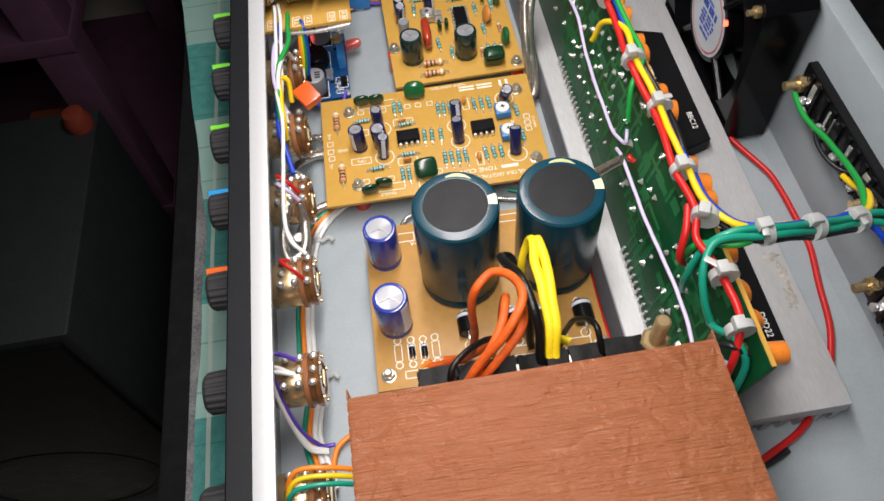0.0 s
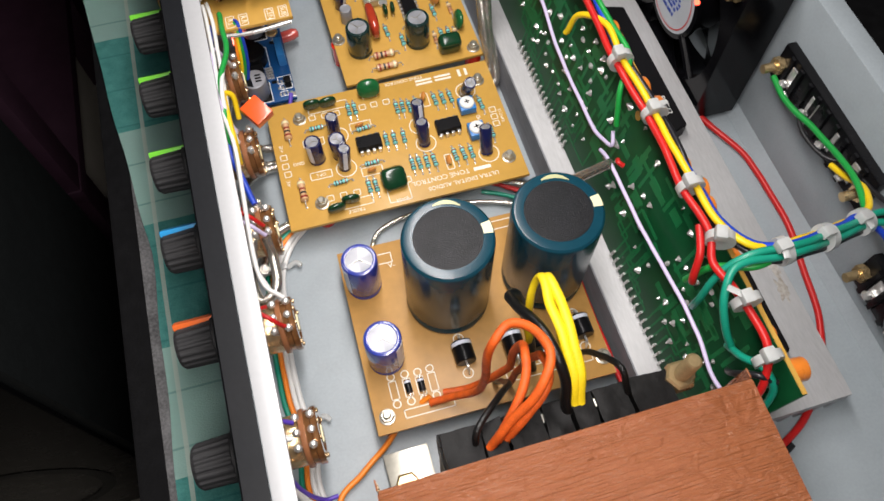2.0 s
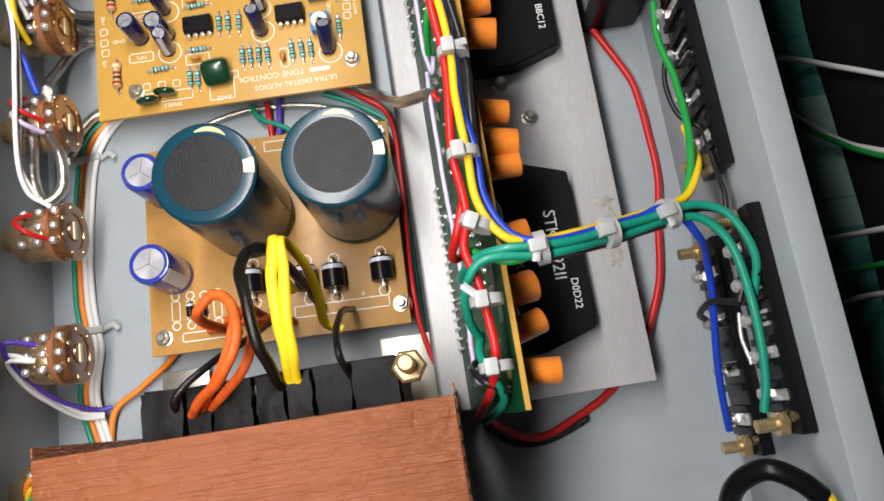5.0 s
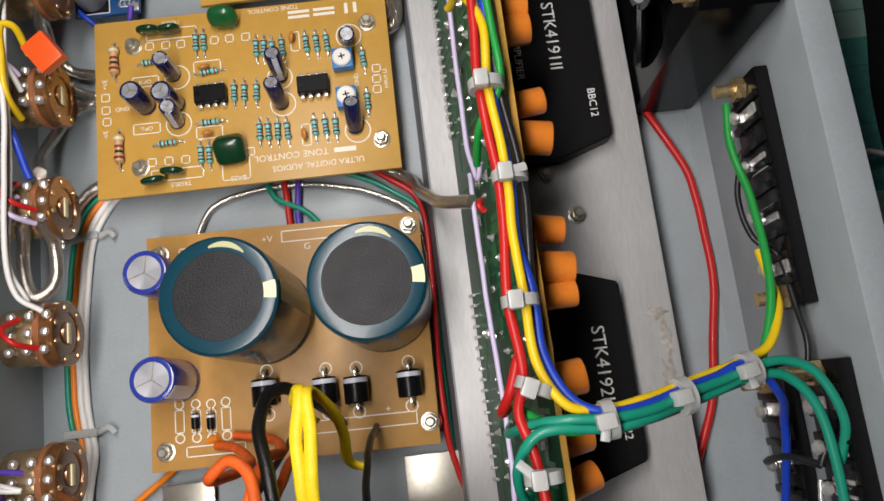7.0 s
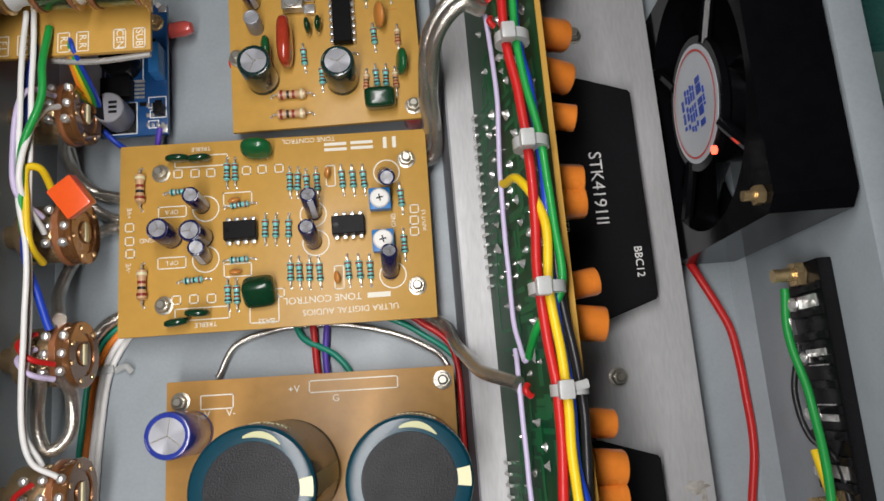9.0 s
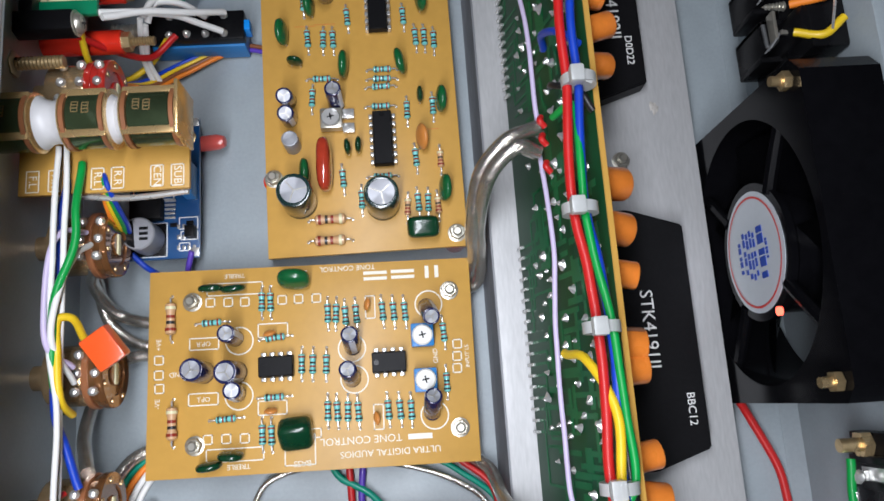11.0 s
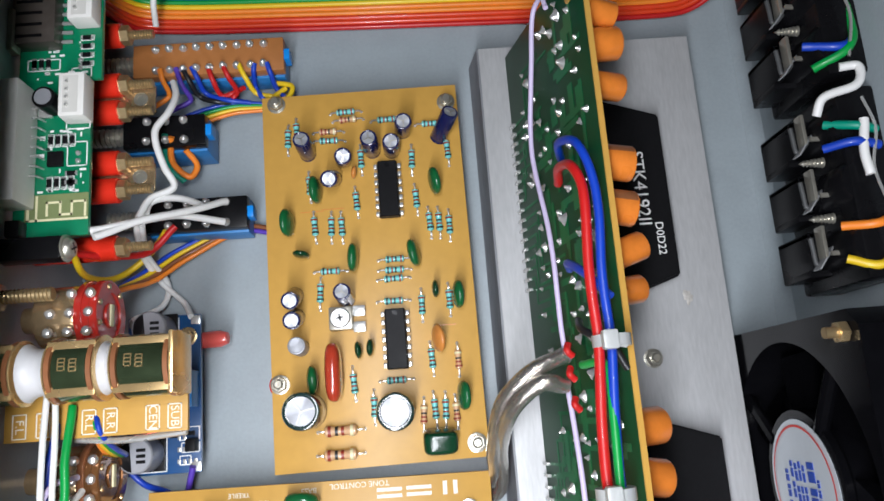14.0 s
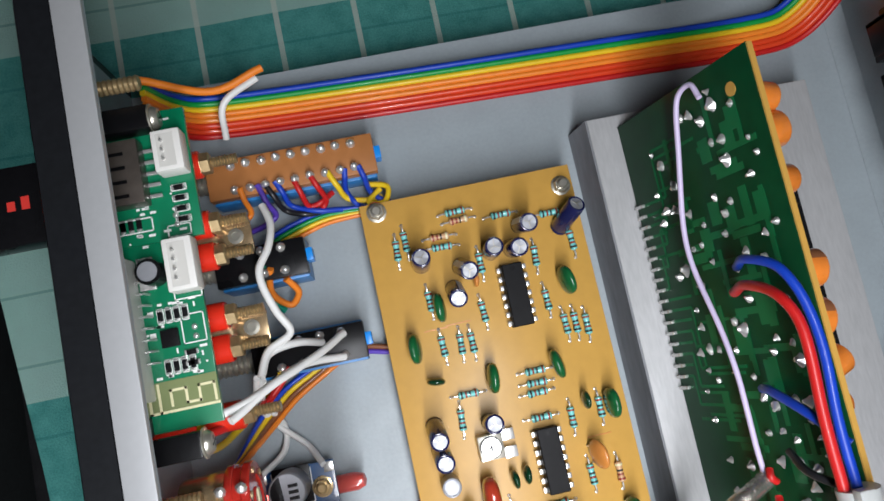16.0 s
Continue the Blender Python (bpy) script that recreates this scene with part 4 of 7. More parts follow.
for k in range(8):
    x = -0.0252 + k * 0.0080
    part("solder_tag", box((x - 0.0005, 0.0590, 0.0606), (x + 0.0005, 0.0614, 0.0613), 0.0002, pose(0, 0, rng.uniform(0, 0.0006), 0, 0, 0)), STEEL, tr, "dull solder tag")
for x, wide in ((0.0365, 0.0095), (-0.0400, 0.0080)):
    b = box((x - wide, 0.0500, 0.0040), (x + wide, 0.0745, 0.0052), 0.0003)
    part("mounting_bracket", b, STEEL, tr, "plated steel mounting bracket")
for x, z0, z1 in ((0.0395, 0.0500, 0.0790), (-0.0420, 0.004, 0.0150)):
    bm = turned([(0.0046, 0), (0.0046, 0.0034), (0.0038, 0.0040)], 6, pose(x, 0.0600, z0 + 0.012))
    prof = []
    for k in range(22):
        prof += [(0.0023, z0 + (z1 - z0) * k / 22), (0.0017, z0 + (z1 - z0) * (k + 0.5) / 22)]
    turned(prof, 14, pose(x, 0.0600, 0), bm)
    part("clamping_bolt", bm, BRASS, tr, "yellow plated threaded bolt with a nut")

# ---- front panel: controls ----
def knob(y, z, ring):
    t = thing("control_knob", "ribbed black control knob" + (" with a coloured pointer ring" if ring else ""), "knob", pose(-0.0019, y, z, 0, 0, 0), "knobs on the front panel")
    bm, n = bmesh.new(), 72
    rows = []
    for x, r, rib in ((0.0, 0.0086, 0), (-0.0020, 0.0086, 0), (-0.0024, 0.0079, 1), (-0.0136, 0.0074, 1), (-0.0148, 0.0064, 0)):
        row = []
        for i in range(n):
            a = math.tau * i / n
            q = r * (1 - 0.055 * rib * (i % 4 < 2))
            row.append(bm.verts.new((x, q * math.cos(a), q * math.sin(a))))
        rows.append(row)
    for p, q in zip(rows, rows[1:]):
        for i in range(n):
            bm.faces.new((p[i], p[(i + 1) % n], q[(i + 1) % n], q[i]))
    bm.faces.new(rows[-1])
    part("grip", bm, RUBBER, t, smooth=False)
    if ring:
        part("pointer", box((-0.0146, 0.0068, -0.0018), (-0.0006, 0.0090, 0.0018), 0.0004, pose(0, 0, 0, 40, 0, 0)), ring, t, "bright coloured pointer line")
    return t


LIME, SKY, TANGERINE = mat("lime_pointer", (0.20, 0.72, 0.05), 0.4), mat("sky_pointer", (0.03, 0.35, 0.75), 0.4), mat("tangerine_pointer", (0.85, 0.16, 0.03), 0.4)
POT_Y = (0.0625, 0.1025, 0.1405, 0.1765, 0.2135)
for y, ring in zip((-0.020, 0.0225, 0.0625, 0.1035, 0.1405, 0.1755, 0.2125, 0.2470), (None, None, None, TANGERINE, SKY, LIME, LIME, LIME)):
    knob(y, 0.0285, ring)


POT_METAL = mat("yellowed_plating", (0.60, 0.43, 0.24), 0.24, 0.75, 0.3, 500, 0.00002)


POT_BACK = mat("bronze_lacquered_can", (0.30, 0.135, 0.050), 0.16, 0.55, 0.35, 350, 0.00002, coat=0.7)


def pot(y, x=0.0045, z=0.0265, wafer=BROWN_PAX, label="small brown potentiometer with soldered tags on the front wall"):
    """A small potentiometer: bush, metal can, brown wafer with rivets, tags standing up."""
    t = thing("potentiometer", label, "potentiometer", pose(x, y, z), "potentiometers behind the front panel")
    X = pose(0, 0, 0, 0, 90, 0)
    part("can", turned([(0.0035, -0.0034), (0.0035, 0.002), (0.0082, 0.002), (0.0085, 0.003), (0.0085, 0.0120), (0.0080, 0.0130)], 26, X), POT_METAL, t, "yellowish plated metal can")
    b = turned([(0.0094, 0.0130), (0.0096, 0.0133), (0.0096, 0.0146), (0.0094, 0.0148)], 32, X)
    part("wafer", b, wafer, t, "brown laminate wafer")
    b = turned([(0.0089, 0.0148), (0.0091, 0.0166), (0.0096, 0.0170), (0.0096, 0.0186), (0.0093, 0.0189), (0.0062, 0.0189), (0.0060, 0.0184), (0.0034, 0.0184), (0.0032, 0.0189), (0, 0.0189)], 32, X)
    part("rear_can", b, wafer if wafer != BROWN_PAX else POT_BACK, t, "brown lacquered rear gang")
    part("slot", box((0.0182, -0.0030, -0.0011), (0.0193, 0.0030, 0.0011), 0.0004), CREAM, t, "pale slot in the wafer")
    for a in (20, 75, 130, 230, 285, 340):
        q = math.radians(a)
        part("rivet", turned([(0.0009, 0.0188), (0.0008, 0.0193), (0, 0.0195)], 10, pose(0, 0.0078 * math.sin(q), 0.0078 * math.cos(q)) @ X), POT_METAL, t, "pale rivet")
    for k in (-1, 0, 1):
        for xx in (0.0070, 0.0120, 0.0168):
            b = turned([(0.0012, 0), (0.0014, 0.001), (0.0009, 0.0020), (0, 0.0024)], 9, pose(xx + 0.0004 * k, k * 0.0050, 0.0085, 10 * k, 8, 0))
            box((xx - 0.0008, k * 0.0050 - 0.0005, 0.004), (xx + 0.0008, k * 0.0050 + 0.0005, 0.0095), 0, None, b)
            part("tag", b, SOLDER, t, "tinned tag")
    return t


for y in POT_Y:
    pot(y)
pot(0.0225)
RED_WAFER = mat("red_lacquered_wafer", (0.50, 0.03, 0.02), 0.2, 0, 0.2, 400, 0, coat=0.6)
pot(0.2555, 0.0075, 0.0370, RED_WAFER, "potentiometer with a red lacquered back on the front wall")
tagged(part("film_capacitor", box((-0.0040, -0.0048, -0.0022), (0.0040, 0.0048, 0.0022), 0.0006, pose(0.0270, 0.1822, 0.0435, 12, -8, 32)), mat("orange_box_capacitor", (0.80, 0.10, 0.015), 0.3, 0, 0.08, 400, 0, coat=0.4)),
       "bright orange box capacitor soldered to a potentiometer", "capacitor")
tagged(part("light_diode", turned([(0.0026, 0), (0.0026, 0.006), (0.0018, 0.0082), (0, 0.0088)], 18, pose(0.0415, 0.2505, 0.0065, 0, 80, 0)), LED_RED), "red light emitting diode beside the blue board", "light diode")

# ---- ganged volume control on its own little board ----
vol = thing("volume_control", "six-gang volume control of gold plated cans on a tan board", "volume control", pose(0, 0.2400, 0.0555))
X = pose(0, 0, 0, 0, 90, 0)
GREEN_CAN = mat("green_tinted_can", (0.12, 0.17, 0.085), 0.17, 0.8, 0.3, 300, 0.00002, coat=0.4)
for x0, n in ((0.0025, 0.0100), (0.0232, 0.0084), (0.0383, 0.0108)):
    part("gang", turned([(0.0070, x0), (0.0074, x0 + 0.0004), (0.0074, x0 + n - 0.0004), (0.0070, x0 + n)], 34, X), GREEN_CAN, vol, "shiny dark green can")
    for x in (x0 - 0.0011, x0 + n):
        part("wafer", turned([(0.0078, x), (0.0078, x + 0.0011)], 34, X), BROWN_PAX, vol, "brown laminate wafer")
    for x in (x0 - 0.0018, x0 + n + 0.0012):
        part("gold_ring", turned([(0.0074, x), (0.0079, x + 0.0002), (0.0079, x + 0.0005), (0.0073, x + 0.0006)], 34, X), GOLD, vol, "gold plated rim")
    for k in range(6):
        q = pose(0, 0, 0, -14 + 7 * (k % 3) + 2 * (k // 3), 0, 0)
        b = bmesh.new()
        silk_box(b, x0 + 0.0018 + 0.0026 * (k // 3), -0.0006, x0 + 0.0036 + 0.0026 * (k // 3), 0.0006, 0.00025)
        bmesh.ops.transform(b, matrix=q @ pose(0, 0, 0.00738), verts=b.verts)
        part("stamped_mark", b, GOLD, vol, "stamped unreadable mark")
    for s in (-1, 1):
        part("clip", box((x0 - 0.0014, s * 0.0052 - 0.0012, 0.0050), (x0 + n + 0.0014, s * 0.0052 + 0.0012, 0.0058), 0.0003), GOLD, vol, "gold plated fixing tongue")
for x0, x1 in ((0.0150, 0.0214), (0.0330, 0.0366)):
    n = x1 - x0
    part("nylon_hub", turned([(0.0070, x0), (0.0060, x0 + n * 0.2), (0.0055, x0 + n * 0.5), (0.0060, x0 + n * 0.8), (0.0070, x1)], 30, X), MILK, vol, "milky white nylon spacer")
part("end_plate", box((0.0503, -0.0073, -0.0066), (0.0515, 0.0073, 0.0076), 0.0006), GOLD, vol, "gold plated end plate")
part("board", box((0.0035, -0.0160, -0.0125), (0.0490, 0.0060, -0.0109), 0.0002), PHENOLIC, vol, "tan phenolic board")
for k, text in enumerate(("F.L", "F.R", "R.L", "R.R", "CEN", "SUB")):
    x = (0.0073, 0.0132, 0.0245, 0.0298, 0.0403, 0.0458)[k]
    words(text, 0.0030, INK, vol, pose(x, -0.0122, -0.01085, 0, 0, -90), "printed_word")
    b = bmesh.new()
    silk_box(b, -0.0018, -0.0031, 0.0018, 0.0031, 0.0003)
    bmesh.ops.translate(b, vec=(x, -0.0122, -0.0109), verts=b.verts)
    part("printing", b, INK, vol, "white printed frame")
part("bus_wire", tube([(0.020, -0.0162, -0.0135), (0.032, -0.0172, -0.0138), (0.048, -0.0162, -0.0135)], 0.0009, 8, 6), SOLDER, vol, "tinned bus wire along the edge")

# ---- buck converter on the floor ----
buck = thing("converter_board", "small blue voltage converter board", "circuit board", pose(0.0312, 0.2350, 0.0105))
part("board", box((-0.0109, -0.0232, -0.0016), (0.0109, 0.0232, 0), 0.0002), BLUE_PCB, buck)
for x, y in ((-0.0045, -0.0170), (-0.0010, 0.0185)):
    part("electrolytic_capacitor", turned([(0.0048, 0.0006), (0.0050, 0.0010), (0.0050, 0.0100), (0.0046, 0.0104), (0, 0.0104)], 26, pose(x, y, 0)), CANTOP, buck, "silver surface mount can")
    b = bmesh.new()
    arc = [math.radians(a) for a in range(110, 261, 15)]
    rim = [b.verts.new((x + 0.0045 * math.cos(a), y + 0.0045 * math.sin(a), 0.01046)) for a in arc]
    b.faces.new(rim)
    part("print", b, BLACK, buck, "black polarity print")
    for k in range(3):
        part("printed_mark", box((x + 0.0004, y - 0.0022 + 0.0016 * k, 0.01043), (x + 0.0030, y - 0.0013 + 0.0016 * k, 0.01047)), BLACK, buck, "small black print as plain bars")
    part("can_base", box((-0.0052, -0.0052, 0), (0.0052, 0.0052, 0.0008), 0.0004, pose(x, y, 0)), BLACK, buck)
part("inductor", turned([(0.0060, 0), (0.0060, 0.0060), (0.0054, 0.0068), (0, 0.0068)], 26, pose(-0.0035, 0.0020, 0)), BLACK, buck, "black drum inductor")
part("regulator", box((-0.0095, -0.0110, 0), (0.0000, -0.0040, 0.0044), 0.0004), EPOXY, buck, "black regulator chip")
for k in range(5):
    part("regulator_pin", box((0.0003, -0.0105 + 0.0014 * k, 0.0002), (0.0036, -0.0098 + 0.0014 * k, 0.0010), 0.0001), SOLDER, buck)
part("trimmer", box((0.0070, -0.0045, 0), (0.0104, 0.0060, 0.0072), 0.0004), TRIM_BLUE, buck, "blue multi-turn trimmer")
put("screw", NUT_BRASS, buck, pose(0.0070, 0.0165, 0), "brass trimmer screw")
for x, y in ((-0.009, -0.0215), (0.0095, -0.0215), (-0.009, 0.0215), (0.0095, 0.0215)):
    part("solder_pad", box((x - 0.0014, y - 0.0014, 0), (x + 0.0014, y + 0.0014, 0.0007), 0.0003), SOLDER, buck, "tinned corner pad")
part("indicator", box((-0.0108, 0.0135, 0), (-0.0082, 0.0175, 0.0010), 0.0002), mat("lit_red_led", (0.7, 0.05, 0.04), 0.3, emit=((1.0, 0.10, 0.07), 12.0)), buck, "glowing red indicator")
for x0, y0, x1, y1 in ((-0.0100, -0.0225, 0.0010, -0.0115), (-0.0098, -0.0040, 0.0030, 0.0085), (-0.0065, 0.0130, 0.0045, 0.0226), (0.0045, -0.0140, 0.0105, -0.0100), (0.0050, -0.0175, 0.0105, -0.0145), (0.0045, -0.0210, 0.0080, -0.0182)):
    bm = bmesh.new()
    silk_box(bm, x0, y0, x1, y1, 0.0003)
    part("printed_frame", bm, INK_WHITE, buck)
for k in range(10):
    part("solder_pad", box((0.0040 + 0.0016 * (k % 4), -0.0206 + 0.0034 * (k // 4), 0.0), (0.0050 + 0.0016 * (k % 4), -0.0192 + 0.0034 * (k // 4), 0.0005), 0.0002), SOLDER, buck)
part("second_trimmer", box((0.0072, -0.0172, 0), (0.0102, -0.0135, 0.0040), 0.0004), EPOXY, buck, "black moulded part")
for x, y in ((0.0080, -0.0120), (0.0085, -0.0155), (0.0030, -0.0125), (0.0060, 0.0100)):
    part("chip_part", box((x - 0.0011, y - 0.0006, 0), (x + 0.0011, y + 0.0006, 0.0007), 0.0001), EPOXY, buck)

# ---- bluetooth player board under the front edge ----
bt = thing("player_board", "bright green player module with white connectors behind the front panel", "circuit board", pose(0.0, 0.3100, 0.0460))
part("board", box((0.0038, -0.0340, -0.0016), (0.0236, 0.0100, 0), 0.0002), BT_GREEN, bt)
part("board_end", box((0.0038, 0.0100, -0.00158), (0.0262, 0.0420, -0.00002), 0.0002), BT_GREEN, bt)
part("aerial_ground", box((0.0070, -0.0298, 0.00002), (0.0236, -0.0225, 0.00012)), mat("bare_green_laminate", (0.20, 0.24, 0.10), 0.4, 0, 0.1, 300), bt, "pale bare patch with the aerial")
for a, b in (((0.0075, -0.0298), (0.0082, -0.0228)), ((0.0098, -0.0298), (0.0104, -0.0228)), ((0.0075, -0.0298), (0.0236, -0.0292)), ((0.0125, -0.0285), (0.0131, -0.0245)), ((0.0125, -0.0251), (0.0165, -0.0245)), ((0.0160, -0.0285), (0.0166, -0.0245)),
             ((0.0160, -0.0285), (0.0195, -0.0279)), ((0.0190, -0.0285), (0.0196, -0.0245)), ((0.0190, -0.0251), (0.0230, -0.0245)), ((0.0225, -0.0290), (0.0231, -0.0245))):
    part("aerial_track", box((*a, 0.0001), (*b, 0.0002)), CREAM, bt)


def jst(x, y, wide, n):
    c = part("connector", box((x - 0.0034, y - wide, 0), (x + 0.0034, y + wide, 0.0062), 0.0006), WHITE_PLASTIC, bt, "white pin connector")
    # socket opening as a patch of darker white, its shade put into the colour
    b = box((x - 0.0022, y - wide + 0.001, 0.0055), (x + 0.0018, y + wide - 0.001, 0.00625))
    part("socket", b, mat("shaded_white_plastic", (0.60, 0.59, 0.55), 0.5), c)
    for k in range(n):
        yy = y + (k - (n - 1) / 2) * 0.0022
        part("pin", rod((x - 0.001, yy, 0.003), (x - 0.001, yy, 0.0072), 0.00035, 6), SOLDER, c)


jst(0.0225, 0.0300, 0.0050, 3)
jst(0.0210, 0.0030, 0.0062, 4)
part("card_socket", box((0.0040, 0.0190, 0), (0.0155, 0.0345, 0.0052), 0.0004), mat("dark_tin_shell", (0.13, 0.11, 0.095), 0.3, 0.5, 0.3, 300, 0.00002), bt, "dark metal socket shell")
for k in range(5):
    part("socket_leg", box((0.0155, 0.0205 + 0.0028 * k, 0.0004), (0.0185, 0.0214 + 0.0028 * k, 0.0012), 0.0002), SOLDER, bt)
part("display", box((0.0013, -0.0265, 0.0), (0.0095, 0.0065, 0.0105), 0.0006), WHITE_PLASTIC, bt, "white display block")
for k in range(8):
    part("display_pin", tube([(0.0095, -0.0180 + 0.0027 * k, 0.0030), (0.0108, -0.0180 + 0.0027 * k, 0.0028), (0.0115, -0.0180 + 0.0027 * k, 0.0)], 0.0003, 6, 4), SOLDER, bt)
part("chip", box((0.0127, -0.0150, 0), (0.0168, -0.0108, 0.0011), 0.0002), EPOXY, bt, "black controller chip")
part("electrolytic_capacitor", turned([(0.0028, 0), (0.0029, 0.006), (0.0025, 0.0065), (0, 0.0065)], 22, pose(0.0138, 0.0025, 0)), CANTOP, bt, "small can with a dark sleeve")
part("can_sleeve", turned([(0.0030, 0.0003), (0.0030, 0.0062), (0.0027, 0.0066), (0.0023, 0.0066), (0.0023, 0.0058)], 22, pose(0.0138, 0.0025, 0)), BLACK, bt)
chip_r = multi("chip_part", [(box((-0.0006, -0.0011, 0), (0.0006, 0.0011, 0.0006), 0.0001), EPOXY), (box((-0.0006, -0.0016, 0), (0.0006, -0.0011, 0.0007), 0.0001), SOLDER),
                             (box((-0.0006, 0.0011, 0), (0.0006, 0.0016, 0.0007), 0.0001), SOLDER)])
for k in range(4):
    for px, py, turn in ((0.0132 + 0.0019 * k, -0.0195, 0), (0.0132 + 0.0019 * k, -0.0075, 0), (0.0222, 0.0145 + 0.0026 * k, 90)):
        b = bmesh.new()
        silk_box(b, -0.00085, -0.0019, 0.00085, 0.0019, 0.00022)
        bmesh.ops.transform(b, matrix=pose(px, py, 0, 0, 0, turn), verts=b.verts)
        part("printed_frame", b, INK_WHITE, bt)
    put("chip_part", chip_r, bt, pose(0.0132 + 0.0019 * k, -0.0195, 0))
    put("chip_part", chip_r, bt, pose(0.0132 + 0.0019 * k, -0.0075, 0))
    put("chip_part", chip_r, bt, pose(0.0222, 0.0145 + 0.0026 * k, 0, 0, 0, 90))
    put("chip_part", chip_r, bt, pose(0.0080 + 0.0019 * (k % 3), 0.0150, 0))
put("chip_part", chip_r, bt, pose(0.0190, -0.0170, 0, 0, 0, 90))
put("chip_part", chip_r, bt, pose(0.0190, -0.0195, 0, 0, 0, 90))
bm = bmesh.new()
for x0, y0, x1, y1 in ((0.0175, -0.0150, 0.0230, -0.0080), (0.0170, -0.0045, 0.0236, 0.0098), (0.0180, 0.0105, 0.0236, 0.0135), (0.0060, 0.0130, 0.0150, 0.0165)):
    silk_box(bm, x0, y0, x1, y1, 0.0003)
for k in range(34):
    x, y = rng.uniform(0.0075, 0.0225), rng.uniform(-0.0215, 0.0400)
    if not (0.0105 < x < 0.016 and -0.016 < y < 0.007) and not (x < 0.019 and y > 0.018):
        box((x, y, 0.00002), (x + rng.choice((0.0004, 0.0014)), y + rng.choice((0.0005, 0.0012)), 0.0001), 0, None, bm)
part("printing", bm, INK_WHITE, bt, "white printed frames")
for k in range(4):
    part("solder_joint", turned([(0.0008, 0), (0.0005, 0.0006), (0, 0.0008)], 8, pose(0.0205, -0.0135 + 0.0022 * (k % 2) + 0.027 * (k // 2), 0.0)), SOLDER, bt)
for k in range(4):
    part("socket_slot", box((0.0052, 0.0206 + 0.0034 * k, 0.0052), (0.0122, 0.0214 + 0.0034 * k, 0.0054)), BLACK, bt, "dark slot in the shell")
ident = random.Random(5)
for k in range(26):
    x, y = ident.uniform(0.0100, 0.0215), ident.choice((-0.0222, -0.0165, -0.0100, -0.0050, 0.0088, 0.0118, 0.0172, 0.0186)) + ident.uniform(-0.0004, 0.0004)
    part("printed_mark", box((x, y, 0.00002), (x + ident.uniform(0.0008, 0.0018), y + 0.0006, 0.0001)), INK_WHITE, bt)
part("metal_patch", box((0.0098, -0.0010, 0.0), (0.0136, 0.0068, 0.0009), 0.0002), SOLDER, bt, "bright metal pad beside the can")
part("button", box((0.0040, -0.0345, 0), (0.0078, -0.0300, 0.0040), 0.0004), BLACK, bt, "black push button")
for y in (0.0395, -0.0380):
    t = thing("panel_bracket", "black bracket bar with a screw behind the front panel", "bracket", pose(0, 0.3100 + y, 0.048))
    part("bar", box((0.0012, -0.0030, -0.0030), (0.0190, 0.0030, 0.0030), 0.0006), BLACK, t)
    put("screw", SCREW, t, pose(0.0190, 0, 0, 0, 90, 0), "plated screw head")
for y, z, n in ((0.2602, 0.049, 0.0160), (0.3560, 0.055, 0.0190)):
    t = thing("panel_bolt", "yellow plated bolt through the front wall", "bolt", pose(0.0012, y, z))
    prof = []
    for k in range(16):
        prof += [(0.0019, n * k / 16), (0.0016, n * (k + 0.5) / 16)]
    part("thread", turned(prof, 14, pose(0, 0, 0, 0, 90, 0)), BRASS, t)
    part("nut", turned([(0.0038, 0.0), (0.0038, 0.0024), (0.0030, 0.0028)], 6, pose(0, 0, 0, 0, 90, 0)), STEEL, t, "hexagon nut")

# ---- red-sleeved jacks and push switches under the player board ----
for y, z in ((0.3420, 0.0290), (0.3258, 0.0290), (0.3172, 0.0290), (0.3014, 0.0290), (0.2930, 0.0290), (0.2760, 0.0290)):
    t = thing("panel_jack", "panel jack with a red insulating sleeve and a brass bolt", "jack", pose(0.0075, y, z), "jacks behind the front panel")
    X = pose(0, 0, 0, 0, 90, 0)
    part("sleeve", turned([(0.0036, -0.0063), (0.0037, -0.0059), (0.0037, 0.0168), (0.0034, 0.0172)], 20, X), RED_SLEEVE, t, "red sleeve")
    part("nut", turned([(0.0030, 0.0172), (0.0030, 0.0195), (0.0026, 0.0198)], 6, X), BRASS, t, "brass hexagon nut")
    prof = []
    for k in range(9):
        prof += [(0.0015, 0.0198 + 0.0008 * k), (0.0012, 0.0202 + 0.0008 * k)]
    part("thread", turned(prof, 12, X), BRASS, t, "threaded end")


for y in (0.3215, 0.2972):
    t = thing("jack_plate", "yellow plated bracket plate with a hole between the jacks", "bracket", pose(0.0300, y, 0.0270))
    b = box((-0.0050, -0.0042, -0.0006), (0.0042, 0.0042, 0.0006), 0.0003)
    part("plate", b, POT_METAL, t)
    part("hole_rim", turned([(0.0021, 0.0005), (0.0021, 0.0009), (0.0012, 0.0010), (0.0011, 0.0007)], 18), STEEL, t, "bright rim of the hole")
    part("shank", box((-0.0285, -0.0012, -0.0010), (-0.0048, 0.0012, 0.0004), 0.0003), POT_METAL, t, "flat plated shank to the front wall")


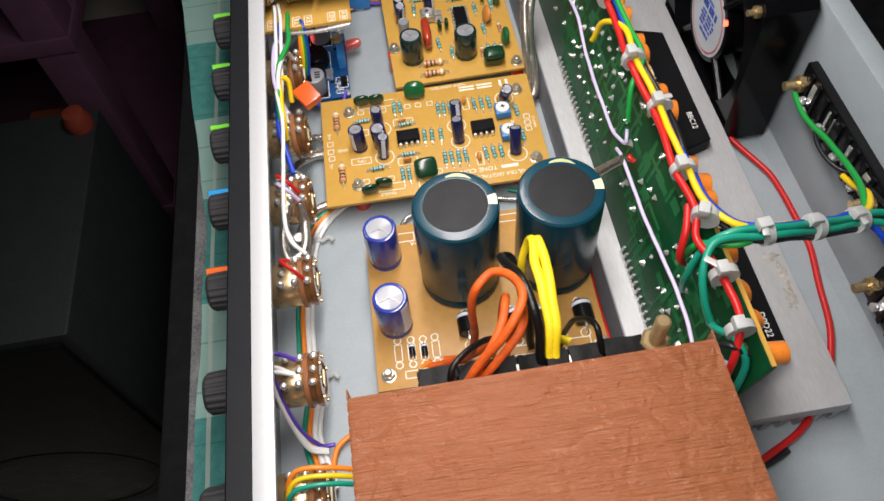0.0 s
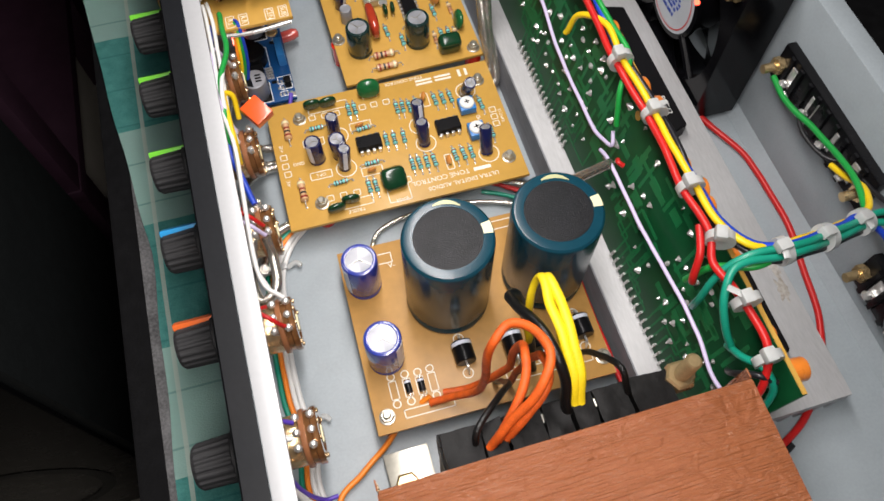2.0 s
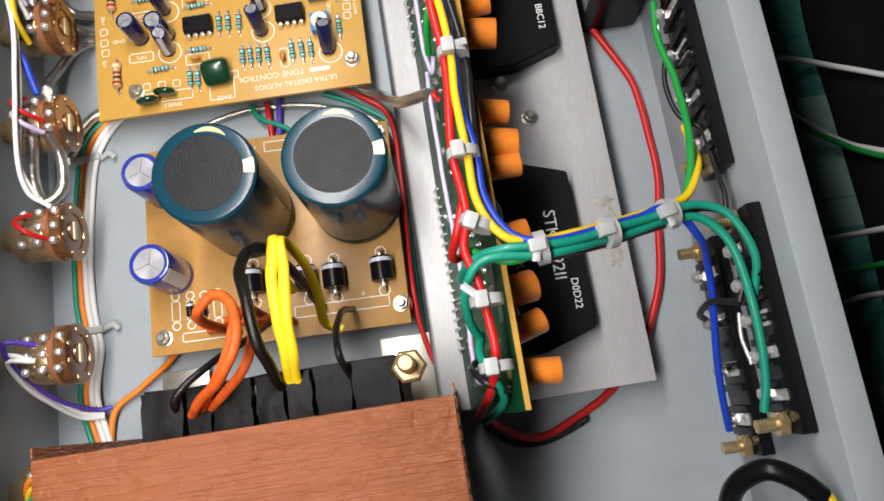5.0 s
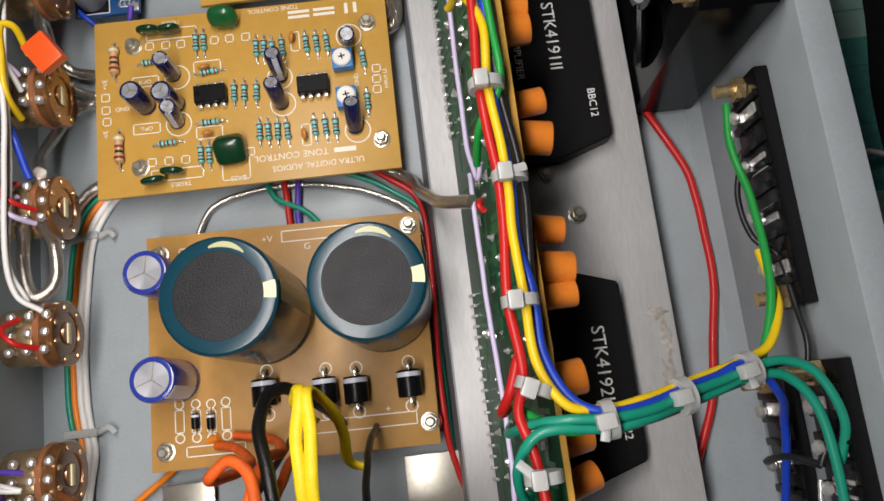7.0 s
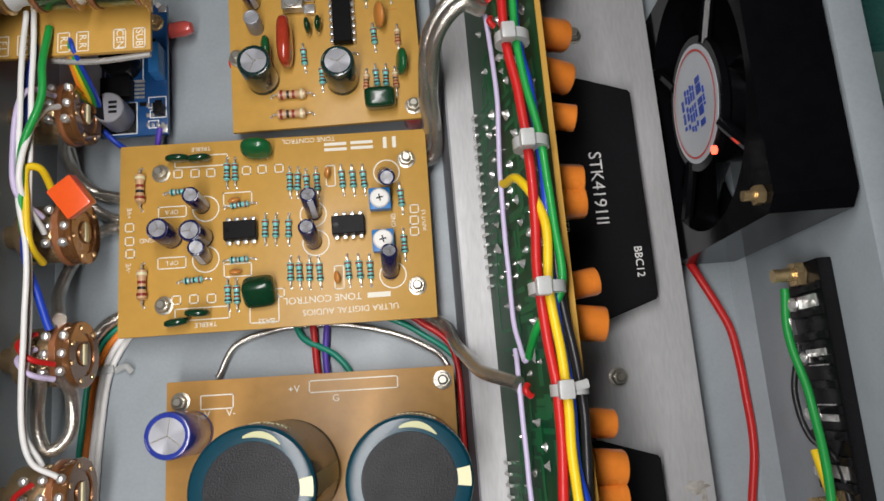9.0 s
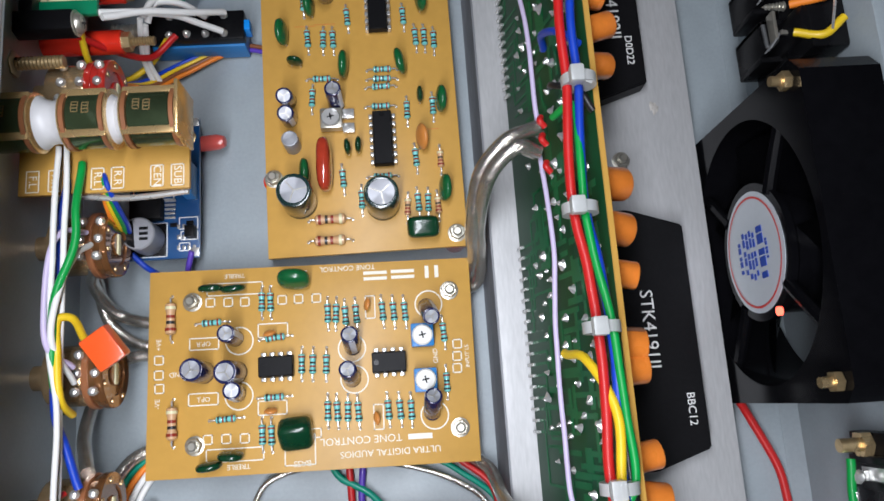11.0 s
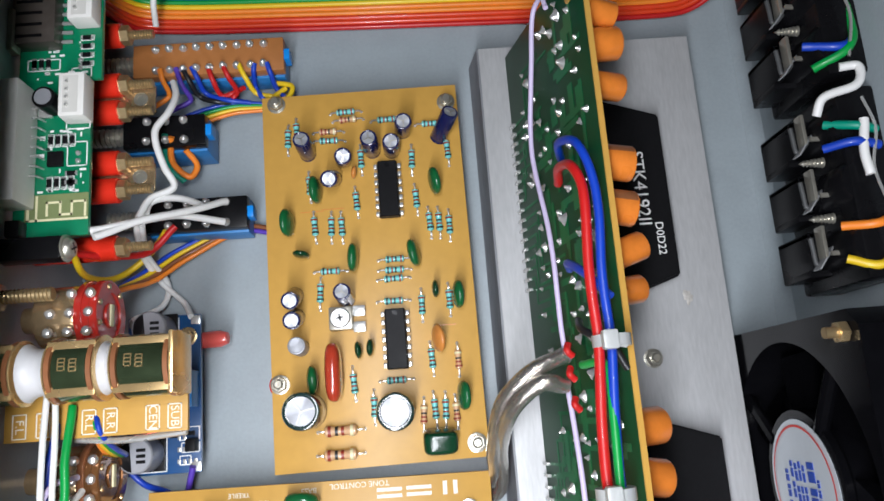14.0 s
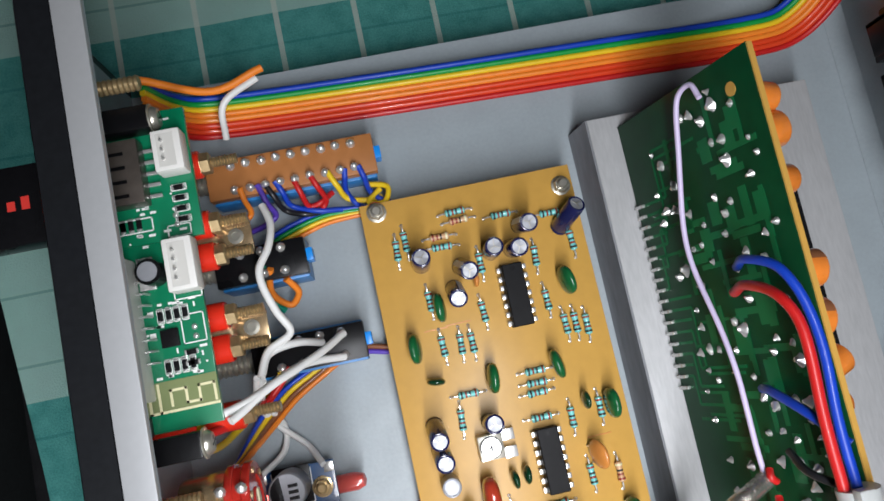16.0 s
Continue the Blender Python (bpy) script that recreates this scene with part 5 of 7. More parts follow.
def push_switch(a, b, z, top, tags, label):
    """A long push switch lying along x: blue base, laminate top, two rows of soldered tags."""
    t = thing("push_switch", label, "switch", pose(a[0], (a[1] + b[1]) / 2, 0), "push switches behind the front panel")
    n, h = b[0] - a[0], (b[1] - a[1]) / 2
    base = part("base", box((0, -h, 0.0015), (n, h, z - 0.004), 0.0004), TRIM_BLUE, t, "blue plastic base")
    for k in (0.006, n - 0.006):
        part("leg", box((k - 0.002, -h * 0.8, 0.0), (k + 0.002, h * 0.8, 0.0016)), STEEL, base)
    part("top", box((-0.0005, -h * 0.88, z - 0.004), (n + 0.0004, h * 0.88, z), 0.0004), top, t)
    part("plunger", box((n, -0.0018, z - 0.006), (n + 0.0022, 0.0018, z - 0.0005), 0.0003), mat("bright_blue_plunger", (0.02, 0.25, 0.75), 0.3), t, "bright blue plunger end")
    part("spring", turned([(0.0024 if k % 2 else 0.0030, -0.012 + 0.00075 * k) for k in range(16)], 14, pose(0, 0, z - 0.003, 0, 90, 0)), STEEL, t, "coil spring on the shaft")
    for k in range(tags):
        for s in (-1, 1):
            b2 = turned([(0.0012, 0), (0.0014, 0.0006), (0.0009, 0.0018), (0, 0.0026)], 9, pose(0.0070 + k * (n - 0.013) / max(tags - 1, 1), s * h * 0.55, z, rng.uniform(-14, 14), rng.uniform(-14, 14), 0))
            part("tag", b2, SOLDER, t)
    return t


BROWN_LAM = mat("orange_brown_laminate", (0.42, 0.17, 0.05), 0.4, 0, 0.15, 300, 0.00001)
push_switch((0.0225, 0.3345), (0.0700, 0.3475), 0.0140, BROWN_LAM, 9, "long push switch with a brown laminate top and many wires")
push_switch((0.0215, 0.3090), (0.0458, 0.3205), 0.0185, BLACK, 3, "short black push switch with a blue base")
push_switch((0.0265, 0.2830), (0.0572, 0.2945), 0.0140, BLACK, 4, "black push switch with a blue base")

# ---- fan ----
FX0, FX1, FY0, FY1, FZ0, FZ1 = 0.2036, 0.2240, 0.1560, 0.2395, 0.0004, 0.0770
FCY, FCZ = (FY0 + FY1) / 2, (FZ0 + FZ1) / 2
fan = thing("cooling_fan", "square black cooling fan standing against the rear wall", "fan", pose(FX0, FCY, FCZ))
Y, Z, D = (FY1 - FY0) / 2, (FZ1 - FZ0) / 2, FX1 - FX0


def fan_frame():
    """A square frame with a round bore through it."""
    bm, n = bmesh.new(), 64
    rows = []
    for x, bore in ((0, 1), (0, 0), (D, 0), (D, 1)):
        row = []
        for i in range(n):
            a = math.tau * (i + 0.5) / n
            c, s = math.cos(a), math.sin(a)
            if bore:
                row.append(bm.verts.new((x, c * 0.0372, s * 0.0355)))
            else:
                k = 1 / max(abs(c), abs(s))
                row.append(bm.verts.new((x, c * k * Y, s * k * Z)))
        rows.append(row)
    for p, q in zip(rows, rows[1:] + rows[:1]):
        for i in range(n):
            bm.faces.new((p[i], p[(i + 1) % n], q[(i + 1) % n], q[i]))
    return bm


FAN_BLACK = mat("glossy_black_fan_plastic", (0.004, 0.004, 0.005), 0.16, 0, 0.3, 300, 0.00001, spec=0.22)
part("frame", fan_frame(), FAN_BLACK, fan)
part("hub", turned([(0.0195, 0.0010), (0.0195, 0.0030), (0.0175, 0.0045), (0.0175, 0.0150)], 40, pose(0, 0, 0, 0, 90, 0)), FAN_BLACK, fan, "round motor hub")
for k in range(7):
    bm = bmesh.new()
    rows = []
    for r in (0.0172, 0.0240, 0.0300, 0.0345):
        row = []
        for j in range(5):
            a = math.radians(360 * k / 7) + (j / 4 - 0.5) * 0.85 + (r - 0.017) * 9
            row.append(bm.verts.new((0.0045 + 0.012 * j / 4, r * math.cos(a), r * math.sin(a))))
        rows.append(row)
    for p, q in zip(rows, rows[1:]):
        for j in range(4):
            bm.faces.new((p[j], p[j + 1], q[j + 1], q[j]))
    bmesh.ops.solidify(bm, geom=list(bm.faces), thickness=0.0009)
    part("blade", bm, FAN_BLACK, fan, "curved black blade")
for a in (38, 128, 218, 308):
    c, s = math.cos(radians(a)), math.sin(radians(a))
    part("strut", tube([(0.0018, c * 0.018, s * 0.018), (0.0018, c * 0.028, s * 0.027), (0.0018, c * 0.0385, s * 0.037)], 0.0018, 8, 4), FAN_BLACK, fan, "thin frame strut")
disc = part("hub_label", turned([(0.0172, 0.0), (0.0172, 0.00015), (0, 0.00015)], 48, pose(0.0009, 0, 0, 0, -90, 0)), mat("silver_label_paper", (0.62, 0.66, 0.70), 0.35, 0.2, 0.06, 500), fan, "round silver label with blue print")
BLUE_INK, RED_INK = mat("blue_ink", (0.02, 0.06, 0.36), 0.4), mat("red_ink", (0.60, 0.04, 0.03), 0.4)
bm = bmesh.new()
silk_ring(bm, 0, 0, 0.0158, 0.0006, 48)
bmesh.ops.transform(bm, matrix=pose(0.0006, 0, 0, 0, -90, 0), verts=bm.verts)
part("ring_print", bm, RED_INK, disc, "thin red ring")
bm = bmesh.new()
for u, v, w, h in ((-0.0048, 0.0, 0.0016, 0.0080), (-0.0009, 0, 0.0005, 0.0068), (0.0010, 0, 0.0005, 0.0078), (0.0030, 0, 0.0006, 0.0072), (0.0052, 0.001, 0.0006, 0.0066), (0.0082, 0.0, 0.0007, 0.0050), (-0.0078, 0.0, 0.0005, 0.0030)):
    for k in range(5):
        y = v - h + 2 * h * k / 5
        box((0.0005, y, -u - w), (0.0007, y + 2 * h / 5 * (0.55 + 0.3 * (k % 2)), -u + w), 0, None, bm)
part("label_print", bm, BLUE_INK, disc, "blue print as plain bars")
for y, z in ((-Y + 0.005, -Z + 0.005), (Y - 0.005, Z - 0.005), (-Y + 0.005, Z - 0.005), (Y - 0.005, -Z + 0.005)):
    bm = turned([(0.0025, -0.0022), (0.0025, -0.0004), (0.0022, 0)], 6, pose(0, y, z, 0, 90, 0))
    turned([(0.0013, -0.0050), (0.0013, D)], 12, pose(0, y, z, 0, 90, 0), bm)
    part("fixing_bolt", bm, BRASS, fan, "yellow plated bolt and nut")
# a red reflection on the fan, put in as a small glowing dot
part("red_reflection_dot", turned([(0.0012, 0), (0.0012, 0.001), (0, 0.0016)], 12, pose(-0.0002, -0.018, 0.012, 0, -90, 0)), mat("glowing_red_reflection", (0.6, 0.03, 0.02), 0.3, emit=((1.0, 0.08, 0.04), 6.0)), fan, "small glowing red dot put in for a reflection")

# ---- tag strips on the rear wall ----
def tag_strip(y0, y1, z, tags, label):
    t = thing("tag_strip", label, "tag strip", pose(0.2266, (y0 + y1) / 2, z), "tag strips on the rear wall")
    n = (y1 - y0) / 2
    part("strip", box((-0.0040, -n, -0.0085), (0.0000, n, 0.0085), 0.0006), BLACK, t, "black bakelite strip")
    for k in range(9):
        y = -n + 0.007 + k * (2 * n - 0.014) / 8
        part("rib", box((-0.0052, y - 0.0011, -0.0080), (-0.0039, y + 0.0011, 0.0080), 0.0003), BLACK, t)
    for k in range(tags):
        y = -n + 0.011 + k * (2 * n - 0.022) / (tags - 1)
        b = box((-0.0090, y - 0.0013, -0.0020), (-0.0040, y + 0.0013, -0.0012), 0.0002)
        box((-0.0046, y - 0.0022, -0.0042), (-0.0038, y + 0.0022, 0.0052), 0.0002, None, b)
        turned([(0.0017, 0), (0.0019, 0.0009), (0.0010, 0.0021), (0, 0.0024)], 9, pose(-0.0078, y, -0.0013), b)
        part("solder_tag", b, SOLDER, t, "tinned tag with a solder blob")
    for y in (-n + 0.003, n - 0.003):
        b = turned([(0.0034, -0.0068), (0.0034, -0.0042), (0.0028, -0.0038)], 6, pose(0, y, 0, 0, 90, 0))
        turned([(0.0018, -0.0120), (0.0018, 0.0020)], 12, pose(0, y, 0, 0, 90, 0), b)
        part("fixing_bolt", b, BRASS, t, "yellow plated bolt and nut")
    return t


tag_strip(0.0830, 0.1475, 0.0470, 4, "black tag strip with soldered tags high on the rear wall")
tag_strip(0.0010, 0.0670, 0.0260, 4, "black tag strip low on the rear wall with a blue wire")
tag_strip(0.0080, 0.0690, 0.0560, 5, "black tag strip near the top of the rear wall")


# ---- push terminals ----
CLAW_GREY = mat("dark_grey_plastic", (0.075, 0.078, 0.080), 0.45, 0, 0.3, 500, 0.00002)

def push_terminal(y, label):
    t = thing("push_terminal_block", label, "terminal block", pose(0.2266, y, 0.0480), "push terminals on the rear wall")
    part("body", box((-0.0105, -0.0245, -0.0150), (0.0, 0.0245, 0.0165), 0.0012), BLACK, t, "black plastic housing")
    for yy in (-0.0155, 0.0, 0.0155):
        part("drum", turned([(0.0060, -0.0120), (0.0062, -0.0112), (0.0062, 0.0150), (0.0056, 0.0160), (0.0030, 0.0162), (0.0028, 0.0154), (0, 0.0154)], 24, pose(-0.0066, yy, 0)), BLACK, t, "round black clip housing")
    part("bare_wire", tube([(-0.0060, -0.0210, 0.0188), (-0.0040, -0.0100, 0.0194), (-0.0056, 0.0020, 0.0190), (-0.0036, 0.0120, 0.0194), (-0.0050, 0.0205, 0.0186)], 0.0004, 6, 6), SOLDER, t, "bare tinned link wire")
    for k in range(3):
        yy = -0.0150 + k * 0.0150
        b = box((-0.0166, yy + 0.0034, -0.0130), (-0.0070, yy + 0.0052, 0.0040), 0.0005, pose(0, 0, 0, 0, 0, 0))
        box((-0.0166, yy - 0.0046, -0.0130), (-0.0146, yy + 0.0052, 0.0040), 0.0005, None, b)
        box((-0.0166, yy - 0.0062, -0.0130), (-0.0070, yy - 0.0044, 0.0010), 0.0005, None, b)
        claw = part("claw", b, BLACK, t, "square black clip guide")
        b = tube([(-0.0164, yy + 0.0034, 0.0043), (-0.0162, yy + 0.0004, 0.0043), (-0.0159, yy - 0.0032, 0.0043), (-0.0146, yy - 0.0030, 0.0044), (-0.0112, yy + 0.0010, 0.0046), (-0.0072, yy + 0.0056, 0.0048)], 0.0006, 12, 5)
        part("rib_edge", b, CLAW_GREY, claw, "grey rib edge")
        b = box((-0.0001, -0.0030, -0.0008), (0.0003, 0.0092, 0.0030), 0.0001, pose(-0.0150, yy - 0.0026, 0.0045, 0, 0, -38))
        part("guide_edge", b, ALU_DULL, t, "dull metal contact blade")
        b = box((-0.0148, yy - 0.0022, -0.0004), (-0.0030, yy - 0.0010, 0.0004), 0.0002, pose(0, 0, 0.0075, 0, 8, 0))
        box((-0.0150, yy - 0.0022, 0.0040), (-0.0140, yy + 0.0060, 0.0075), 0.0002, None, b)
        box((-0.0095, yy + 0.0012, 0.0130), (-0.0055, yy + 0.0020, 0.0140), 0.0002, None, b)
        part("spring_clip", b, STEEL, t, "bright steel spring clip")
        if k < 2:
            prof = []
            for j in range(8):
                prof += [(0.0017 - 0.00012 * j, 0.0010 * j), (0.0011 - 0.0001 * j, 0.0010 * j + 0.0005)]
            part("self_tapping_screw", turned(prof + [(0, 0.0085)], 12, pose(-0.0085, yy + 0.0080, 0.0060, 0, -90, 0)), STEEL, t, "pointed steel screw")
    return t


push_terminal(0.2715, "black push terminal block with spring clips on the rear wall")
push_terminal(0.3240, "black push terminal block with wires soldered to it")

# ---- table, cloth and the dim room ----
def cloth_material():
    """Teal checked cotton: broad bands of two tones, thin white lines, a fine weave."""
    m = mat("teal_checked_cotton", (0.13, 0.46, 0.42), 0.85, 0, 0.12, 1800, 0.00025, second=(0.070, 0.31, 0.28))
    nt = m.node_tree
    b = nt.nodes["Principled BSDF"]
    co = nt.nodes["Texture Coordinate"]
    sep = nt.nodes.new("ShaderNodeSeparateXYZ")
    nt.links.new(co.outputs["Object"], sep.inputs[0])

    def math_node(op, a, k):
        n = nt.nodes.new("ShaderNodeMath")
        n.operation = op
        nt.links.new(a, n.inputs[0])
        n.inputs[1].default_value = k
        return n.outputs[0]

    def mixed(fac, a, colour):
        n = nt.nodes.new("ShaderNodeMix")
        n.data_type = "RGBA"
        nt.links.new(fac, n.inputs[0])
        nt.links.new(a, n.inputs[6])
        n.inputs[7].default_value = (*colour, 1)
        return n.outputs[2]

    last = b.inputs["Base Color"].links[0].from_socket
    band = math_node("LESS_THAN", math_node("PINGPONG", math_node("ADD", sep.outputs[1], 0.0130), 0.055), 0.026)
    last = mixed(math_node("MULTIPLY", band, 0.80), last, (0.48, 0.70, 0.63))
    line_y = math_node("LESS_THAN", math_node("PINGPONG", math_node("ADD", sep.outputs[1], 0.0060), 0.011), 0.00045)
    last = mixed(math_node("MULTIPLY", line_y, 0.4), last, (0.02, 0.20, 0.19))
    line_x = math_node("LESS_THAN", math_node("PINGPONG", math_node("ADD", sep.outputs[0], 0.004), 0.0130), 0.0009)
    last = mixed(math_node("MULTIPLY", line_x, 0.75), last, (0.66, 0.74, 0.66))
    nt.links.new(last, b.inputs["Base Color"])
    return m


TABLE_Z = -0.0128
BLACK_STONE = mat("speckled_black_table_top", (0.012, 0.012, 0.013), 0.3, 0, 0.5, 1500, 0.00002)
table = thing("table", "dark speckled table top under the amplifier", "table", pose(0, 0, TABLE_Z))
part("top", box((-0.0500, -0.50, -0.0250), (0.75, 0.95, -0.0012), 0.002), BLACK_STONE, table)
for x in (0.0, 0.70):
    for y in (-0.44, 0.90):
        part("leg", box((x - 0.02, y - 0.02, -0.5450), (x + 0.02, y + 0.02, -0.0252), 0.002), BLACK_STONE, table)
bm = bmesh.new()
rows, nx, ny = [], 90, 130
for j in range(ny + 1):
    row = []
    for i in range(nx + 1):
        u, v = i / nx, j / ny
        y = -0.30 + 0.92 * v
        left = -0.034 - 0.110 * max(0, y - 0.17) - 0.02 * max(0, 0.12 - y) + 0.0035 * noise.noise((0, y * 22, 4))
        right = 0.296 + 0.10 * max(0, y - 0.16) + 0.003 * noise.noise((7, y * 18, 1))
        x = left + (right - left) * u
        z = 0.0004 + 0.0016 * abs(noise.noise((x * 13, y * 9, 2))) + 0.0010 * abs(noise.noise((x * 40, y * 24, 5)))
        row.append(bm.verts.new((x, y, z)))
    rows.append(row)
for p, q in zip(rows, rows[1:]):
    for i in range(nx):
        bm.faces.new((p[i], p[i + 1], q[i + 1], q[i]))
bmesh.ops.solidify(bm, geom=list(bm.faces), thickness=0.0006)
cloth = tagged(part("table_cloth", bm, cloth_material()), "teal checked cotton cloth with white lines spread on the table", "cloth")
cloth.location.z = TABLE_Z
FELT = mat("speckled_grey_felt", (0.19, 0.19, 0.195), 0.95, 0, 0.65, 900, 0.0006)
tagged(part("felt_strip", box((-0.0385, -0.34, -0.0010), (-0.0220, 0.215, 0.0003), 0.0004), FELT), "worn grey felt strip along the table edge", "felt").location.z = TABLE_Z
FLOOR_TILE = mat("dull_beige_floor", (0.62, 0.58, 0.50), 0.5, 0, 0.2, 12, 0.0002)
tagged(part("ground", box((-2.2, -1.6, -0.57), (2.2, 2.4, -0.558)), FLOOR_TILE), "dull beige room floor in the dark", "floor", kind="structure")
WALL_DARK = mat("dim_plum_wall", (0.045, 0.032, 0.045), 0.8, 0, 0.25, 6, 0.0005)
for name, a, b in (("wall_west", (-2.2, -1.6, -0.558), (-2.15, 2.4, 1.9)), ("wall_east", (2.15, -1.6, -0.558), (2.2, 2.4, 1.9)), ("wall_south", (-2.15, -1.6, -0.558), (2.15, -1.55, 1.9)), ("wall_north", (-2.15, 2.35, -0.558), (2.15, 2.4, 1.9))):
    tagged(part(name, box(a, b), WALL_DARK), "dim plum painted room wall", "wall", kind="structure")
tagged(part("ceiling", box((-2.15, -1.55, 1.85), (2.15, 2.35, 1.9)), WALL_DARK), "dim room ceiling", "ceiling", kind="structure")

VINYL = mat("black_vinyl_cabinet", (0.024, 0.028, 0.029), 0.5, 0, 0.3, 500, 0.0002)
spk = thing("loudspeaker", "large black vinyl covered loudspeaker cabinet on the floor", "loudspeaker", pose(-0.300, 0.300, -0.558))
part("cabinet", box((-0.125, -0.095, 0.0), (0.125, 0.110, 0.400), 0.003), VINYL, spk)
part("front_baffle", box((-0.118, -0.1000, 0.006), (0.118, -0.0952, 0.394), 0.002), BLACK, spk, "flat black front")
bm = bmesh.new()
silk_ring(bm, 0, 0, 0.085, 0.012, 48)
bmesh.ops.transform(bm, matrix=pose(0, -0.1005, 0.13, 90, 0, 0), verts=bm.verts)
part("driver_ring", bm, VINYL, spk, "round driver surround")
rack = thing("side_rack", "dark plum wooden rack in the shadow beside the table", "rack", pose(-0.46, 0.62, -0.558))
PLUM = mat("dark_plum_paint", (0.110, 0.050, 0.085), 0.5, 0, 0.3, 60, 0.0002)
for x in (-0.30, 0.24):
    for y in (-0.12, 0.18):
        part("post", box((x - 0.018, y - 0.018, 0), (x + 0.018, y + 0.018, 0.50), 0.002), PLUM, rack)
for z in (0.16, 0.40):
    part("shelf", box((-0.32, -0.14, z), (0.26, 0.20, z + 0.016), 0.002), PLUM, rack)
box_orange = mat("printed_orange_card", (0.50, 0.13, 0.05), 0.6, 0, 0.4, 40)
for x, y, z, w, d, h, m, lab in ((-0.10, 0.02, 0.4162, 0.16, 0.10, 0.05, mat("printed_brown_card", (0.40, 0.15, 0.08), 0.6, 0, 0.6, 60, second=(0.60, 0.45, 0.20)), "brown printed cardboard box on the rack"),
                                 (0.14, -0.05, 0.1762, 0.05, 0.05, 0.06, box_orange, "small orange cardboard box on the rack")):
    tagged(part("cardboard_box", box((x - w / 2, y - d / 2, z), (x + w / 2, y + d / 2, z + h), 0.001, pose(-0.46, 0.62, -0.558)), m), lab, "box")
# cap shape added in place of a small orange thing beyond the loudspeaker
tagged(part("orange_thing_stand_in", turned([(0.010, 0), (0.011, 0.008), (0.008, 0.016), (0, 0.018)], 24, pose(-0.187, 0.392, -0.158)), mat("dull_red_plastic", (0.22, 0.035, 0.015), 0.6, 0, 0.2, 200)), "dull red cap shape on the loudspeaker, stand-in for a small orange thing beyond it", "cap")
for x, y, z in ((-0.115, 0.235, -0.5575), (-0.135, 0.262, -0.5575)):
    tagged(part("glass_marble", turned([(0.004, 0.0), (0.010, 0.006), (0.012, 0.012), (0.008, 0.020), (0, 0.022)], 16, pose(x, y, z)), STEEL), "small shiny metal cap on the floor", "cap", "metal caps on the floor")

# memory stick in the front panel
stick = thing("memory_stick", "black memory stick plugged into the front panel", "memory stick", pose(0.0, 0.3330, 0.0500))
part("shell", box((-0.0420, -0.0095, -0.0035), (-0.0040, 0.0095, 0.0035), 0.0012), BLACK, stick)
part("plug", box((-0.0042, -0.0060, -0.0022), (0.0050, 0.0060, 0.0022), 0.0004), STEEL, stick, "steel plug")
bm = bmesh.new()
for k, w in enumerate((0.0022, 0.0018, 0.0018, 0.0022, 0.0008, 0.0018, 0.0018)):
    box((-0.0300 + 0.0032 * k, -0.0012, 0.00352), (-0.0300 + 0.0032 * k + w, 0.0018 if k in (0, 3, 6) else 0.0010, 0.00362), 0, None, bm)
part("mark", bm, RED_INK, stick, "red mark as plain bars")
# leaflet on the cloth
leaf = tagged(part("printed_leaflet", box((0.2100, 0.402, 0.0022), (0.262, 0.47, 0.0026), 0, pose(0, 0, 0, 0, 0, 0)), mat("pale_pink_paper", (0.66, 0.56, 0.64), 0.6, 0, 0.05, 300)), "pale printed paper leaflet on the cloth", "leaflet")
leaf.location.z = TABLE_Z
bm = bmesh.new()
for k in range(4):
    box((0.216, 0.408 + 0.006 * k, 0.00262), (0.235 + 0.004 * (k % 3), 0.4095 + 0.006 * k, 0.0027), 0, None, bm)
part("print", bm, BLACK, leaf, "small print as plain bars")

# ---- wiring ----
def mm(*pts):
    return [tuple(c / 1000 for c in p) for p in pts]


def tie(p, r, axis, tail=None, label="white nylon cable tie round the wires"):
    """A cable tie: a flat band round the wires, a square head and a cut tail."""
    t = thing("cable_tie", label, "cable tie", Matrix.Translation(p), "cable ties")
    q = Vector(axis).to_track_quat("Z", "Y").to_matrix().to_4x4()
    bm = turned([(r - 0.0002, -0.0013), (r + 0.0007, -0.0013), (r + 0.0007, 0.0013), (r - 0.0002, 0.0013)], 18, q)
    part("band", bm, NYLON, t)
    head = q @ pose(0, 0, 0, 0, 0, 90) @ pose(0, -r - 0.0012, 0)
    w = head.to_translation()
    up = Vector((-0.3, 0, 1)).normalized() * (r + 0.0012)
    part("head", box((-0.0017, -0.0019, -0.0021), (0.0017, 0.0012, 0.0021), 0.0006, Matrix.Translation(up) @ q), NYLON, t, "square tie head")
    if tail:
        part("tail", tube([up, up + Vector(tail) * 0.6, up + Vector(tail)], 0.0010, 6, 3, flat=0.4), NYLON, t, "cut-off tail")
    return t


# main loom along the top of the amplifier board
LOOM = ((150.6, 270.0, 74.5), (150.0, 252.0, 75.0), (150.5, 236.2, 74.0), (148.5, 220.0, 74.0), (147.5, 204.3, 74.0), (148.2, 190.0, 75.0), (148.9, 176.4, 76.0), (149.0, 158.0, 76.0), (148.9, 142.1, 76.5), (151.5, 119.5, 75.5),
        (151.0, 104.0, 77.0), (149.5, 90.0, 78.0), (149.8, 74.0, 79.0))


def strand(start, stop, dx, dz, material, label, head=(), end=(), r=0.00155, weave=0.0012, phase=0.0):
    pts = list(head)
    for k, (x, y, z) in enumerate(LOOM):
        if stop <= y <= start:
            pts.append((x + 0.68 * dx + weave * 1000 * math.sin(y * 0.045 + phase), y, z + dz + 0.5 * math.cos(y * 0.06 + phase)))
    return wire(mm(*pts, *end), r, material, label, group="loom wires")


